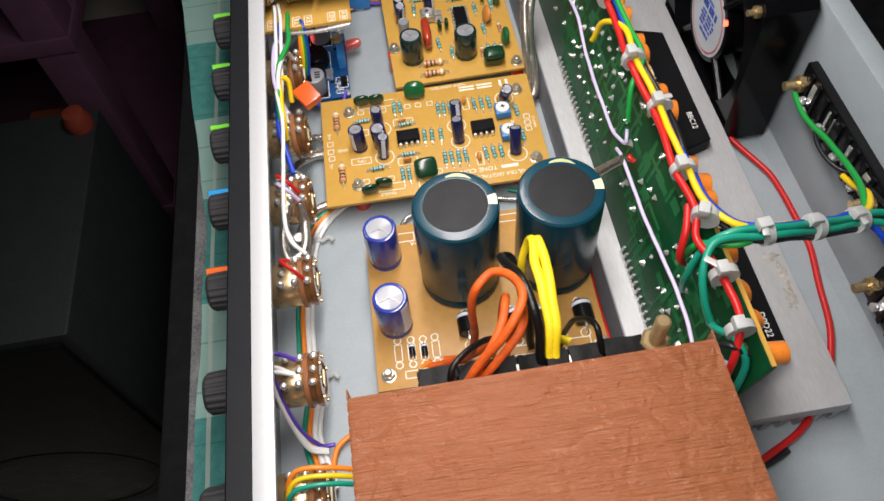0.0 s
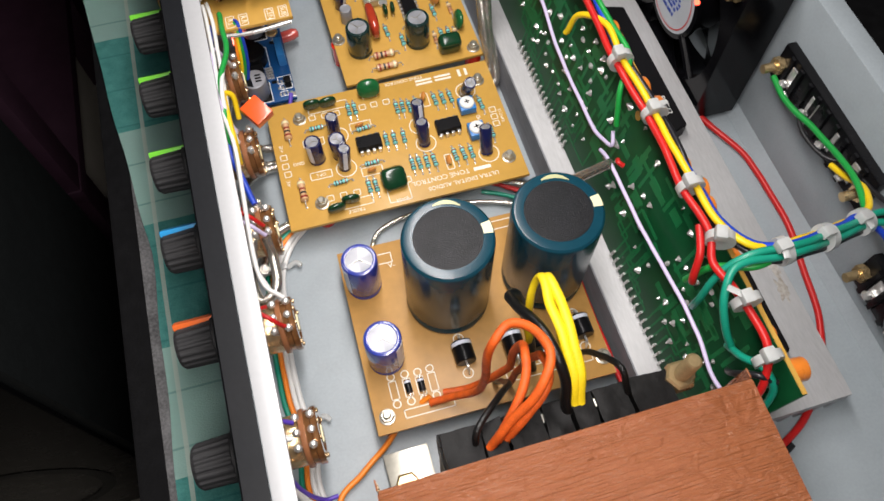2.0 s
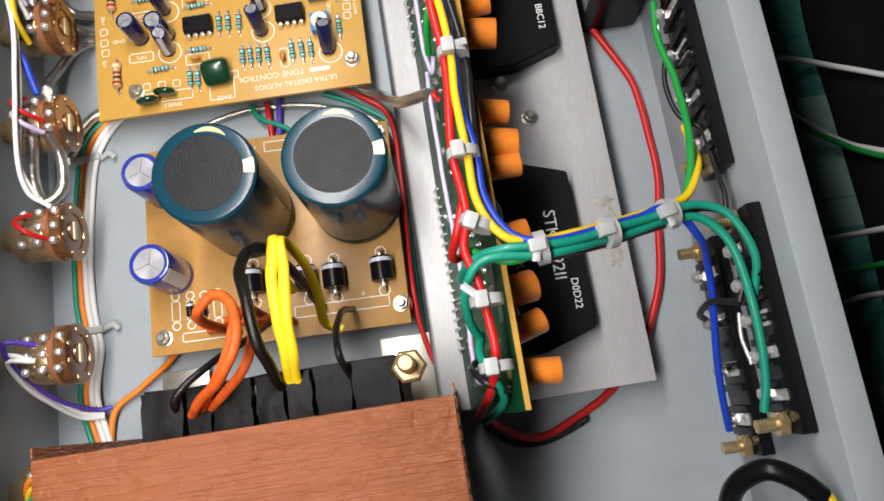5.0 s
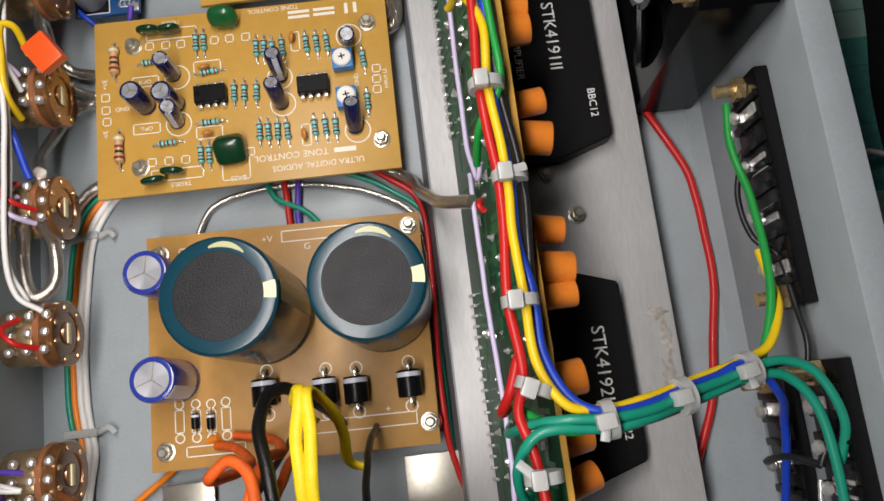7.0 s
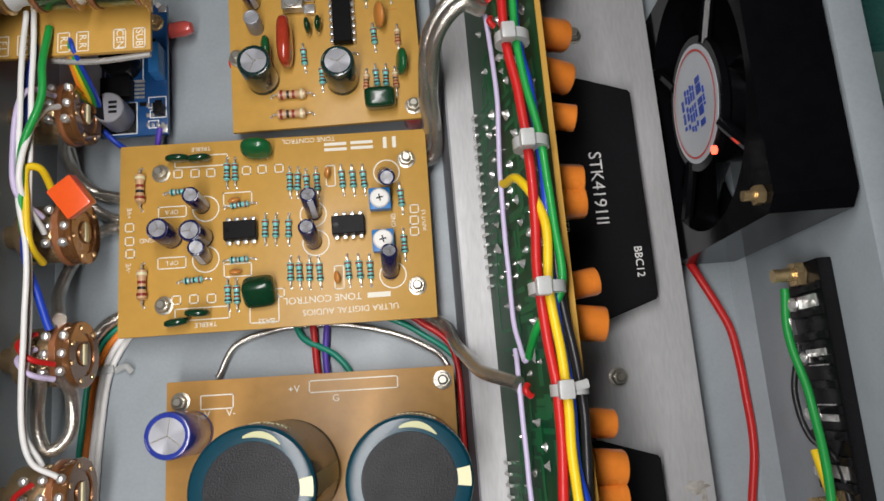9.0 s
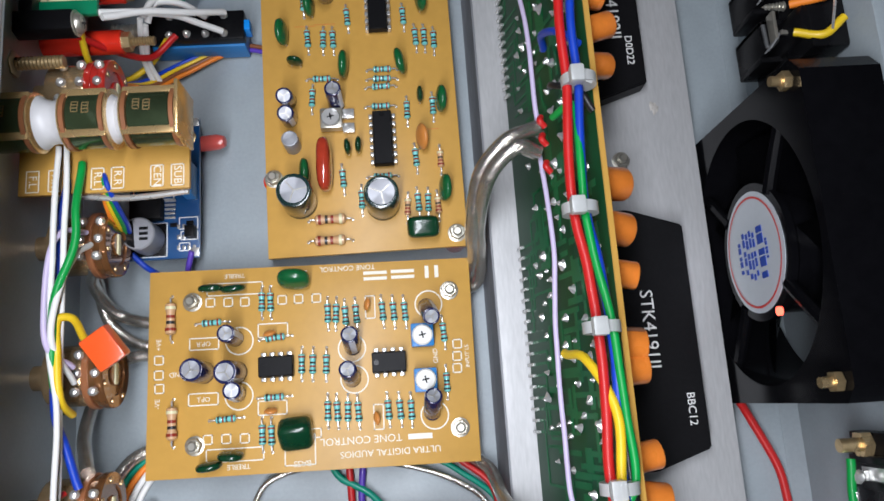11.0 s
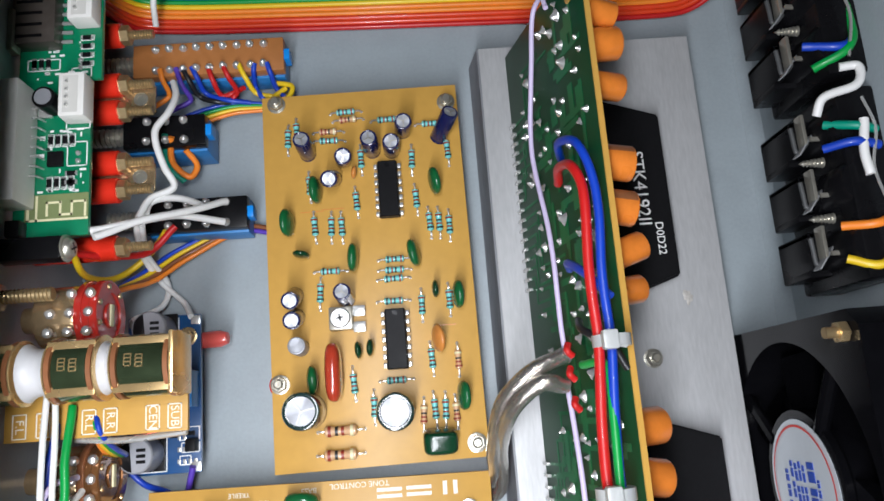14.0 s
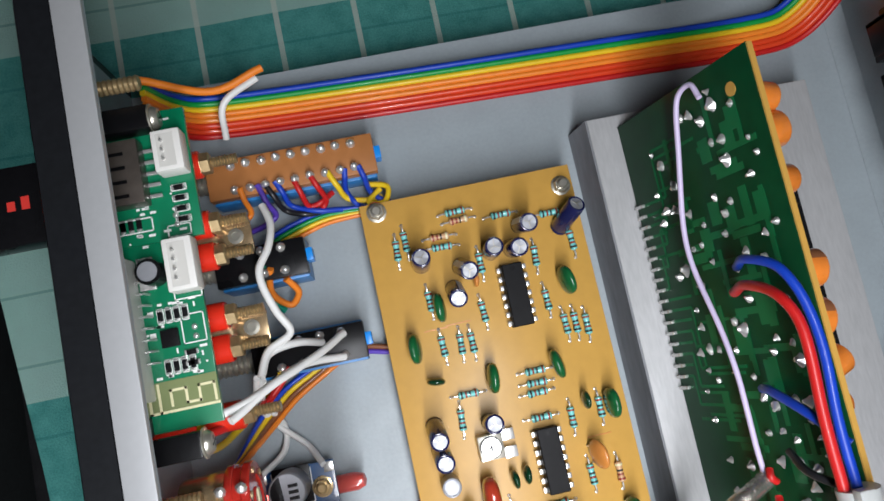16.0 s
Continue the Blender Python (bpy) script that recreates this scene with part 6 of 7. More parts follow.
CROSS = ((164.5, 62.4, 79.0), (174.0, 63.2, 76.5), (183.0, 65.0, 72.5), (192.0, 66.8, 69.0), (201.0, 68.8, 66.0))


def cross(dy, dz, head, end, material, label, r=0.00155):
    return wire(mm(*head, *[(x, y + dy, z + dz) for x, y, z in CROSS], *end), r, material, label, group="loom wires")


strand(275, 60, -2.6, 0.0, W_RED, "red wire running along the loom", ((147.7, 280.2, 49.0), (146.5, 281.5, 58.0), (146.8, 278.0, 70.0)), ((146.0, 66, 76), (147.8, 58.0, 76), (149.2, 48.0, 76.5), (149.5, 38.0, 75), (147.0, 30.0, 66), (144.0, 25.0, 40), (145.0, 24.0, 14)), 0.0017)
strand(275, 100, 1.6, 0.0, W_BLUE, "blue wire running along the loom", ((148.5, 286.0, 52.0), (146.6, 287.0, 61.0), (148.6, 283.0, 71.0)), ((153.0, 90, 76.5), (153.0, 78.0, 77.5), (157.5, 67.5, 79.0), *[(x, y + 1.4, z + 1.0) for x, y, z in CROSS], (209.0, 63.0, 62.0), (213.5, 56.0, 52.0), (215.0, 40.0, 42.0), (215.5, 24.0, 34.0), (217.5, 9.0, 26.5)))
strand(160, 100, 0.2, 1.4, W_YELLOW, "yellow wire in the loom", ((143.5, 172.0, 60.0), (146.0, 170, 70.0)), ((150.5, 92, 79.0), (151.0, 76, 80.0), (156.0, 66.5, 80.5), *[(x, y + 2.4, z - 0.6) for x, y, z in CROSS], (208.5, 74.0, 63.5), (215.0, 83.0, 58.0), (217.5, 92.0, 50.0), (218.0, 99.0, 46.5)), 0.0016)
strand(225, 135, 2.8, 0.6, W_GREEN, "green wire in the loom", ((146.0, 232.0, 62.0), (149.0, 231.0, 72.0)), ((146.5, 134.0, 72.0), (145.5, 128.0, 60.0)), 0.0014, 0.0014, 1.2)
strand(205, 100, 3.2, -1.2, W_BLACK, "black wire in the loom", ((148.0, 214.0, 66.0),), ((153.0, 92, 74.5), (152.0, 76, 76.0), (158.0, 63.5, 77.5), *[(x, y - 2.2, z - 1.0) for x, y, z in CROSS], (211.0, 69.5, 63.5), (219.0, 66.0, 62.0), (222.0, 54.0, 58.0), (218.5, 44.0, 55.0)), 0.0014, 0.0010, 2.0)
cross(-1.6, 0.8, ((147.2, 44.0, 60.0), (144.6, 49.0, 68.0), (144.8, 56.0, 76.0), (150.0, 61.5, 80.0)), ((210.0, 66.5, 65.0), (216.5, 58.0, 64.0), (219.0, 42.0, 62.0), (219.5, 24.0, 58.0), (218.0, 14.5, 55.0)), W_TEAL, "sea green wire crossing to the rear wall", 0.0017)
cross(0.2, 2.0, ((145.5, 62.0, 52.0), (144.2, 61.0, 62.0), (148.0, 63.0, 75.0), (155.0, 63.5, 80.5)), ((209.5, 70.0, 66.5), (217.0, 66.0, 66.5), (221.5, 55.0, 65.0), (221.0, 45.0, 60.0)), W_TEAL, "sea green wire crossing to the rear wall", 0.0016)
cross(-0.4, -1.6, ((146.0, 70.0, 55.0), (147.5, 66.0, 72.0), (156.0, 61.0, 77.0)), ((207.0, 72.0, 62.0), (214.0, 88.0, 58.0), (217.5, 112.0, 50.0), (216.5, 130.0, 46.0), (217.8, 141.0, 45.8)), W_GREEN, "green wire rising to the tag strip", 0.0016)
wire(mm((147.5, 46.0, 58.0), (146.0, 40.0, 66.0), (148.0, 34.0, 71.0), (150.5, 28.0, 64.0), (146.5, 23.5, 40.0), (146.0, 22.5, 16.0)), 0.0016, W_TEAL, "sea green wire down the end of the amplifier board")
wire(mm((147.0, 40.0, 52.0), (143.5, 37.0, 62.0), (146.0, 33.0, 70.0), (151.0, 30.0, 68.0)), 0.0014, W_BLACK, "black wire at the end of the amplifier board")
wire(mm((146.6, 68.0, 58.0), (143.0, 66.0, 66.0), (144.5, 70.0, 74.0), (147.5, 78.0, 76.0)), 0.0017, W_RED, "short red wire joining the loom")
wire(mm((148.0, 256.9, 50.0), (146.0, 257.0, 58.0), (148.0, 252.0, 69.0), (151.5, 246.0, 74.0)), 0.0015, W_BLUE, "short blue wire joining the loom")
wire(mm((147.5, 243.0, 56.0), (146.5, 240.0, 64.0), (151.0, 236.0, 70.0), (154.5, 230.0, 70.0)), 0.0013, W_BLACK, "short black wire at the amplifier board")
for p, axis, tail in (((150.5, 236.2, 74.0), (0, 1, 0), (0.004, -0.001, -0.002)), ((147.5, 204.3, 74.0), (0, 1, 0), None), ((148.9, 176.4, 76.3), (0, 1, 0), None), ((148.9, 142.1, 76.5), (0, 1, 0), None), ((151.5, 119.5, 75.5), (0, 1, 0), (0.005, 0.001, -0.001)),
                      ((149.5, 90.0, 78.0), (0, 1, 0), None), ((149.8, 71.0, 79.0), (0.5, 1, 0), None), ((164.5, 62.4, 79.5), (1, 0.1, 0), (-0.001, -0.004, 0)), ((183.0, 65.0, 73.0), (1, 0.15, -0.3), None), ((201.0, 68.8, 66.5), (1, 0.2, -0.3), (0.001, -0.004, -0.001)),
                      ((149.3, 52.0, 76.6), (0, 1, 0), (-0.004, 0.004, 0)), ((149.2, 36.0, 73.0), (0, 1, 0), None)):
    tie(Vector(p) / 1000, 0.0036, axis, tail)

# lilac wire on the solder side
wire(mm((148.2, 327.1, 56.3), (147.5, 331.3, 54.2), (145.8, 329.2, 49.1), (144.8, 315.1, 44.2), (143.6, 298.2, 39.6), (143.6, 287.7, 39.6), (144.4, 274.0, 43.2), (145.0, 259.8, 45.6), (145.0, 244.7, 45.5), (145.4, 234.6, 45.0)), 0.0010, W_LILAC, "thin lilac wire across the solder side")
wire(mm((145.2, 227.4, 44.6), (145.7, 200.7, 48.3), (144.9, 180.6, 44.6), (144.6, 156.8, 43.6), (144.6, 139.8, 44.0), (145.2, 132.1, 46.0), (145.9, 127.5, 48.8), (147.0, 130.8, 52.5)), 0.0010, W_LILAC, "thin lilac wire across the solder side")
wire(mm((144.5, 131.1, 41.6), (144.2, 122.6, 45.0), (144.3, 97.0, 45.4), (144.8, 70.0, 48.0), (144.9, 54.2, 48.7), (144.4, 40.6, 46.0), (145.0, 33.6, 49.2), (147.4, 33.0, 58.0), (148.0, 29.7, 60.5)), 0.0010, W_LILAC, "thin lilac wire across the solder side")
# screened cables
wire(mm((145.0, 235.5, 46.0), (135.9, 231.8, 47.0), (128.4, 224.0, 40.0), (126.6, 212.0, 25.0), (126.8, 203.0, 9.0), (118.0, 200.0, 4.0)), 0.0022, W_GREY, "clear-jacketed grey screened cable", waver=0.0005)
wire(mm((144.6, 227.9, 47.0), (138.0, 228.9, 49.0), (130.5, 222.4, 42.0), (128.5, 213.5, 26.0), (128.6, 200.0, 7.0), (120.0, 196.0, 4.0)), 0.0022, W_GREY, "clear-jacketed grey screened cable", waver=0.0005)
wire(mm((112.0, 152.0, 4.0), (126.8, 143.0, 6.0), (130.6, 133.6, 20.0), (136.3, 125.9, 35.0), (144.0, 122.0, 46.0)), 0.0020, W_GREY, "clear-jacketed grey screened cable", waver=0.0004)
for p in ((146.0, 238.0, 47.0), (146.2, 224.5, 48.0), (146.0, 121.5, 48.0), (145.6, 232.0, 49.0)):
    wire(mm(p, (p[0] - 0.6, p[1] - 1.5, p[2] + 1.2), (p[0] + 0.8, p[1] - 3, p[2] + 0.4)), 0.0013, W_RED, "short red core of a screened cable")
wire(mm((60, 178, 4), (24.6, 182.9, 5), (15.3, 180.2, 5), (10.6, 171.1, 8.0), (11.5, 160.2, 18.0), (18.7, 150.3, 32.0)), 0.0019, W_GREY, "clear-jacketed grey screened cable", waver=0.0004)
wire(mm((60, 186, 4), (24.6, 192.7, 5), (15.1, 196.4, 5), (11.5, 203.5, 14.0), (18.2, 206.8, 30.0)), 0.0019, W_GREY, "clear-jacketed grey screened cable", waver=0.0004)
wire(mm((50, 188, 3), (24.0, 186.0, 3), (13.0, 193.0, 4), (10.6, 207.0, 10.0), (15.2, 213.0, 27.0)), 0.0018, W_GREY, "clear-jacketed grey screened cable", waver=0.0004)
wire(mm((48, 160, 3), (24.3, 153.9, 4), (16.1, 147.4, 4), (12.5, 137.0, 6.0), (14.5, 132.5, 14.0)), 0.0019, W_GREY, "clear-jacketed grey screened cable", waver=0.0004)
wire(mm((15.0, 134.0, 35.0), (11.5, 124.1, 29.0), (12.5, 114.5, 25.0), (18.5, 118.6, 24.0), (20.1, 129.4, 27.0), (19.7, 135.0, 34.0)), 0.0019, W_GREY, "clear-jacketed grey screened cable looped between potentiometers", waver=0.0004)
wire(mm((54.1, 132.1, 2.4), (60.6, 142.2, 2.6), (78.7, 146.2, 2.6), (102.1, 144.3, 2.6), (119.8, 137.4, 2.6), (127.3, 129.6, 2.6), (130.2, 106.6, 2.6)), 0.0010, W_GREY, "thin clear cable looped on the case floor", waver=0.0004)
# ribbon round the front on the floor
for k, (m, lab) in enumerate(((W_TEAL, "sea green"), (W_ORANGE, "orange"), (W_WHITE, "white"), (W_WHITE, "white"))):
    d = k * 1.95
    wire(mm((44.0 + d, 162.0, 2.0), (32.0 + d, 156.5, 1.6), (23.0 + 0.9 * d, 151.0 - 0.3 * d, 1.6), (17.0 + 0.95 * d, 145.0 - 0.5 * d, 1.6), (13.8 + d, 137.0 - 0.3 * d, 1.6), (12.0 + d, 123.0, 1.6), (10.5 + d, 108.0, 1.6), (10.0 + d, 92.0, 1.6), (11.0 + d, 76.0, 1.6), (12.4 + d, 66.0, 1.8), (10.8 + d, 50.0, 3.0), (16.0 + d, 30.0, 4.0)),
         0.00140, m, lab + " wire of the flat loom on the case floor", group="floor loom wires", waver=0.0004)
for y, x in ((137.0, 16.8), (73.5, 14.6)):
    t = thing("cable_tie", "milky cable tie round the floor loom", "cable tie", pose(x / 1000, y / 1000, 0.0017), "cable ties")
    part("band", box((-0.0055, -0.0013, -0.0016), (0.0050, 0.0013, 0.0016), 0.0005, pose(0, 0, 0, 0, 0, 8 if y > 100 else 0)), NYLON, t)
    part("tail", tube([(0.005, 0, 0), (0.0085, 0.0010, 0.001), (0.0105, -0.0010, 0.001)], 0.0010, 6, 4, flat=0.5), NYLON, t, "cut-off tail")
wire(mm((16.5, 65.0, 39.0), (10.0, 66.0, 44.0), (8.5, 60.0, 38.0), (11.5, 50.0, 20.0), (17.0, 46.0, 6.0), (22.0, 46.0, 4.0)), 0.0011, W_VIOLET, "violet wire from a potentiometer")
for k in range(2):
    wire(mm((15.5, 60.5, 38.0), (8.6 - k * 0.3, 63.0 - 2 * k, 40.0), (9.0, 55.0 - 2 * k, 30.0), (13.5, 45.5 - 1.5 * k, 10.0), (19.5, 44.0 - k, 5.0)), 0.0011, W_WHITE, "white wire from a potentiometer")
for k, m in enumerate((W_ORANGE, W_YELLOW, W_TEAL)):
    wire(mm((40.0, 26.0 - 2 * k, 26.0), (26.0, 26.5 - 2.2 * k, 40.0 - k), (15.0, 26.5 - 2.4 * k, 41.0 - k), (11.5, 20.0 - k, 36.0), (14.0, 12.0 - k, 20.0)), 0.0012, m, "bright wire looped over the potentiometer")
# wires along the front wall
wire(mm((15.5, 236.0, 48.0), (16.2, 222.2, 51.0), (16.2, 204.2, 51.0), (15.4, 182.8, 49.0), (17.0, 166.2, 47.0), (16.4, 144.0, 46.0), (15.6, 124.0, 44.5), (16.8, 112.5, 41.5), (21.6, 108.0, 37.5)), 0.0011, W_WHITE, "long white wire along the front wall")
wire(mm((17.0, 238.0, 47.0), (18.2, 222.2, 49.0), (17.6, 200.2, 48.0), (16.6, 170.0, 45.0), (15.8, 150.0, 42.0), (15.0, 122.0, 42.0), (18.0, 111.0, 38.0)), 0.0011, W_WHITE, "long white wire along the front wall")
wire(mm((21.0, 232.0, 46.0), (21.4, 219.4, 50.0), (21.7, 209.4, 50.5), (17.3, 195.2, 51.0), (16.2, 183.4, 49.0), (15.6, 173.1, 46.0), (15.0, 166.7, 38.0)), 0.0015, W_GREEN, "green wire along the front wall")
wire(mm((19.4, 185.4, 38.0), (19.8, 190.0, 46.0), (17.0, 189.5, 48.5), (16.8, 180.1, 48.0), (17.3, 169.6, 46.0), (16.4, 165.8, 37.0)), 0.0015, W_YELLOW, "yellow wire looped along a potentiometer")
wire(mm((19.5, 214.4, 39.0), (17.0, 213.0, 47.0), (15.6, 207.1, 51.0), (14.9, 195.5, 51.0), (15.2, 182.8, 50.0), (17.5, 178.0, 40.0)), 0.0011, W_LILAC, "lilac wire along the front wall")
wire(mm((16.5, 228.0, 44.0), (15.2, 214.0, 46.0), (15.0, 197.2, 45.0), (14.6, 167.6, 43.0), (16.6, 157.1, 40.0), (18.6, 147.0, 37.0)), 0.0016, W_BLUE, "blue wire along the front wall")
wire(mm((20.7, 211.0, 39.0), (20.0, 207.0, 46.0), (18.4, 198.5, 50.5), (16.6, 184.6, 50.5), (17.0, 174.0, 38.0)), 0.0012, W_WHITE, "white wire between potentiometers")
for k, (m, n) in enumerate(((W_RED, 0), (W_LILAC, 1), (W_RED, 2))):
    y = (144.0, 140.0, 104.5)[k]
    wire(mm((15.0, y + 2, 37.0), (12.8, y - 1.0, 42.0), (16.5, y - 5.0, 43.0), (20.0, y - 6.5, 37.0)), 0.0011, m, "short wire across a potentiometer")
for k, m in enumerate((W_ORANGE, W_YELLOW, W_GREEN, W_BLUE)):
    wire(mm((21.5 + k, 233.0, 41.0), (24.5 + 0.9 * k, 225.5, 42.0 + k), (23.5 + 1.2 * k, 220.3, 33.0), (18.8 + 1.2 * k, 217.8, 13.0)), 0.0010, m, "thin ribbon wire down to the converter board")
wire(mm((22.0, 213.5, 12.5), (26.0, 209.5, 11.0), (31.0, 206.0, 5.0), (36.0, 200.0, 4.0)), 0.0013, W_BLUE, "blue wire under the tone board")
wire(mm((40.0, 213.5, 12.0), (38.5, 209.5, 10.0), (36.0, 204.0, 5.0)), 0.0013, W_VIOLET, "violet wire under the tone board")
# power supply leads
wire(mm((70.1, 36.4, 63.0), (75.0, 38.5, 71.0), (85.0, 43.5, 83.0), (89.5, 51.0, 86.0), (87.5, 60.0, 82.0), (83.0, 63.8, 79.0), (78.0, 60.5, 76.0), (76.4, 59.0, 66.0), (76.0, 60.0, 36.0), (67.0, 64.0, 19.0), (60.6, 65.2, 15.0)), 0.0019, SLEEVED_ORANGE, "orange cotton sleeved transformer lead", waver=0.0006)
wire(mm((72.5, 37.4, 63.0), (79.0, 43.0, 70.0), (84.5, 51.0, 74.0), (86.6, 58.0, 72.0), (86.2, 61.5, 62.0), (85.0, 63.0, 36.0), (76.0, 66.0, 18.0), (66.0, 67.5, 14.5)), 0.0019, SLEEVED_ORANGE, "orange cotton sleeved transformer lead", waver=0.0006)
wire(mm((74.5, 37.0, 62.0), (82.0, 40.5, 70.0), (88.5, 46.0, 76.0), (91.0, 54.0, 72.0), (90.0, 60.0, 50.0), (88.5, 64.0, 15.0)), 0.0018, SLEEVED_ORANGE, "orange cotton sleeved transformer lead", waver=0.0006)
wire(mm((66.0, 36.7, 62.0), (67.7, 40.8, 68.0), (74.2, 47.0, 66.0), (82.0, 54.0, 54.0), (84.0, 64.0, 22.0), (84.0, 68.0, 14.0)), 0.0014, SLEEVED_BLACK, "black varnished transformer lead", waver=0.0005)
wire(mm((94.0, 40.0, 63.0), (93.2, 48.0, 78.0), (91.5, 58.0, 80.0), (88.8, 69.0, 74.0), (88.6, 76.0, 66.0), (92.5, 78.0, 60.0), (97.0, 72.5, 36.0), (98.5, 67.0, 15.0)), 0.0022, SLEEVED_BLACK, "black cotton sleeved transformer lead", waver=0.0006)
for k in range(2):
    wire(mm((96.4 + 1.6 * k, 39.9, 63.0), (97.2 + 1.8 * k, 46.5, 70.5), (97.4 + 2.2 * k, 56.9, 75.0), (97.2 + 3.0 * k, 67.0, 76.0), (98.2 + 1.6 * k, 76.0, 74.0), *(((101.5, 74.5, 66.0), (104.2, 66.0, 50.0), (103.6, 58.0, 42.0), (108.0, 55.5, 40.0)) if k else ((97.0, 77.0, 70.0), (94.6, 74.0, 62.0), (95.0, 69.0, 40.0)))), 0.0021, SLEEVED_YELLOW, "flat yellow sleeved transformer lead", waver=0.0008, flat=0.6)
wire(mm((112.0, 40.0, 63.0), (110.5, 46.0, 70.0), (109.0, 58.0, 50.0), (108.5, 65.0, 15.0)), 0.0014, SLEEVED_BLACK, "black varnished transformer lead", waver=0.0005)
wire(mm((61.2, 67.4, 14.5), (52.0, 65.0, 10.0), (43.0, 58.5, 5.0), (31.2, 51.0, 3.0), (22.0, 44.0, 3.0), (20.0, 30.0, 3.0)), 0.0015, W_ORANGE, "red-orange wire from the power supply board", waver=0.0005)
wire(mm((85.0, 148.0, 3.0), (85.5, 134.8, 3.0), (86.2, 128.3, 3.5)), 0.0016, W_RED, "red wire under the boards")
wire(mm((90.0, 150.0, 3.0), (88.5, 136.8, 3.0), (89.0, 128.3, 3.5)), 0.0015, W_VIOLET, "violet wire under the boards")
wire(mm((79.0, 148.0, 3.0), (82.0, 142.0, 3.2), (91.1, 136.5, 3.5), (96.2, 130.2, 3.5), (98.0, 122.0, 4.0)), 0.0015, W_TEAL, "sea green wire under the boards")
wire(mm((108.0, 152.0, 4.0), (119.4, 144.7, 4.0), (128.6, 136.0, 4.5), (130.4, 119.0, 5.0), (129.3, 89.4, 6.0), (128.9, 70.0, 8.0), (129.6, 56.0, 6.0), (133.0, 40.0, 4.0)), 0.0014, W_RED, "red wire between the power supply board and the heatsink")
wire(mm((106.0, 148.0, 3.0), (118.0, 142.0, 2.5), (130.6, 130.0, 2.5), (130.3, 105.0, 2.5), (130.2, 80.0, 3.0), (130.3, 58.0, 3.0), (131.0, 46.0, 3.0)), 0.0013, W_TEAL, "sea green wire between the power supply board and the heatsink")
# floor and rear wires
wire(mm((206.0, 160.5, 6.0), (212.0, 151.0, 3.0), (219.5, 134.0, 2.4), (221.0, 115.0, 2.4), (220.8, 96.3, 2.4), (217.0, 76.6, 2.4), (213.4, 60.0, 2.4), (205.0, 41.5, 2.4), (191.0, 27.0, 2.6), (176.0, 18.5, 3.0), (162.0, 14.5, 4.0), (150.0, 20.0, 10.0), (145.5, 26.0, 16.0)), 0.0019, W_RED, "red wire lying across the case floor")
wire(mm((146.0, 21.0, 6.0), (154.0, 14.0, 3.2), (166.0, 13.0, 2.4), (180.0, 18.0, 2.4)), 0.0017, W_BLACK, "black wire lying on the case floor")
wire(mm((218.5, 126.0, 46.5), (215.5, 114.0, 46.0), (217.0, 103.0, 47.0), (222.0, 96.0, 49.0), (222.0, 84.0, 52.0), (221.0, 74.0, 56.0), (219.0, 64.0, 56.5)), 0.0012, W_BLACK, "thin black wire between the tag strips")
wire(mm((219.0, 44.0, 54.0), (214.0, 46.0, 46.0), (213.5, 44.0, 36.0), (218.0, 43.0, 26.0)), 0.0014, W_BLACK, "black wire linking two tag strips")
wire(mm((217.5, 133.0, 46.5), (217.0, 125.5, 45.5), (217.6, 117.5, 46.5)), 0.0006, SOLDER, "bare tinned link wire on the tag strip")
wire(mm((217.5, 41.0, 55.5), (216.8, 34.0, 54.8), (217.5, 27.0, 55.5)), 0.0006, SOLDER, "bare tinned link wire on the tag strip")
loop = thing("mains_cable", "thick black mains cable curling out of the rear wall", "cable", pose(0, 0, 0))
part("sheath", tube(mm((217.0, -60.0, 4.5), (214.0, -45.0, 16.0), (209.0, -25.0, 34.0), (205.5, -13.9, 45.6), (204.0, -6.3, 54.0), (205.3, -0.6, 62.5), (210.0, 1.9, 69.0), (216.0, -1.4, 71.0), (220.5, -6.0, 71.0)), 0.0027, 14, 10), BLACK, loop, "black rubber sheath")
for k, m in enumerate((W_RED, W_YELLOW)):
    part("core", tube(mm((219.5 + 1.6 * k, -5.0, 71.5), (221.0 + 1.8 * k, -9.5, 71.5), (221.0 + 1.5 * k, -13.0, 69.0), (220.0 + 1.5 * k, -17.0, 62.0)), 0.0014, 8, 6), m, loop, "coloured core")
# wires at the push terminals
for pts, m, lab in ((((212.0, 308.4, 62.0), (220.3, 306.3, 66.0), (225.0, 312.0, 62.0), (224.0, 330.0, 60.0)), W_BLUE, "blue"), (((213.5, 302.0, 62.0), (221.0, 305.4, 66.5), (224.5, 314.0, 64.0), (223.0, 336.0, 62.0)), W_GREEN, "green"),
                    (((218.5, 300.9, 65.0), (222.5, 300.2, 66.5), (221.0, 295.2, 67.0), (213.1, 293.0, 65.0), (211.5, 288.9, 63.0)), W_WHITE, "white"), (((213.5, 286.8, 62.0), (219.4, 284.5, 66.5), (224.0, 283.5, 66.0)), W_TEAL, "sea green"),
                    (((212.3, 280.5, 62.0), (218.0, 280.5, 66.5), (224.0, 279.5, 66.0)), W_BLUE, "blue"), (((213.2, 260.6, 62.0), (219.4, 260.0, 66.5), (224.5, 262.0, 66.0)), W_ORANGE, "orange"), (((213.0, 252.5, 62.0), (219.4, 250.0, 65.0), (224.5, 254.0, 66.5)), W_YELLOW, "yellow"),
                    (((220.5, 286.0, 67.5), (219.5, 278.0, 66.5), (220.0, 272.0, 66.5)), W_WHITE, "white")):
    wire(mm(*pts), 0.0016, m, lab + " wire at the push terminals", group="terminal wires")
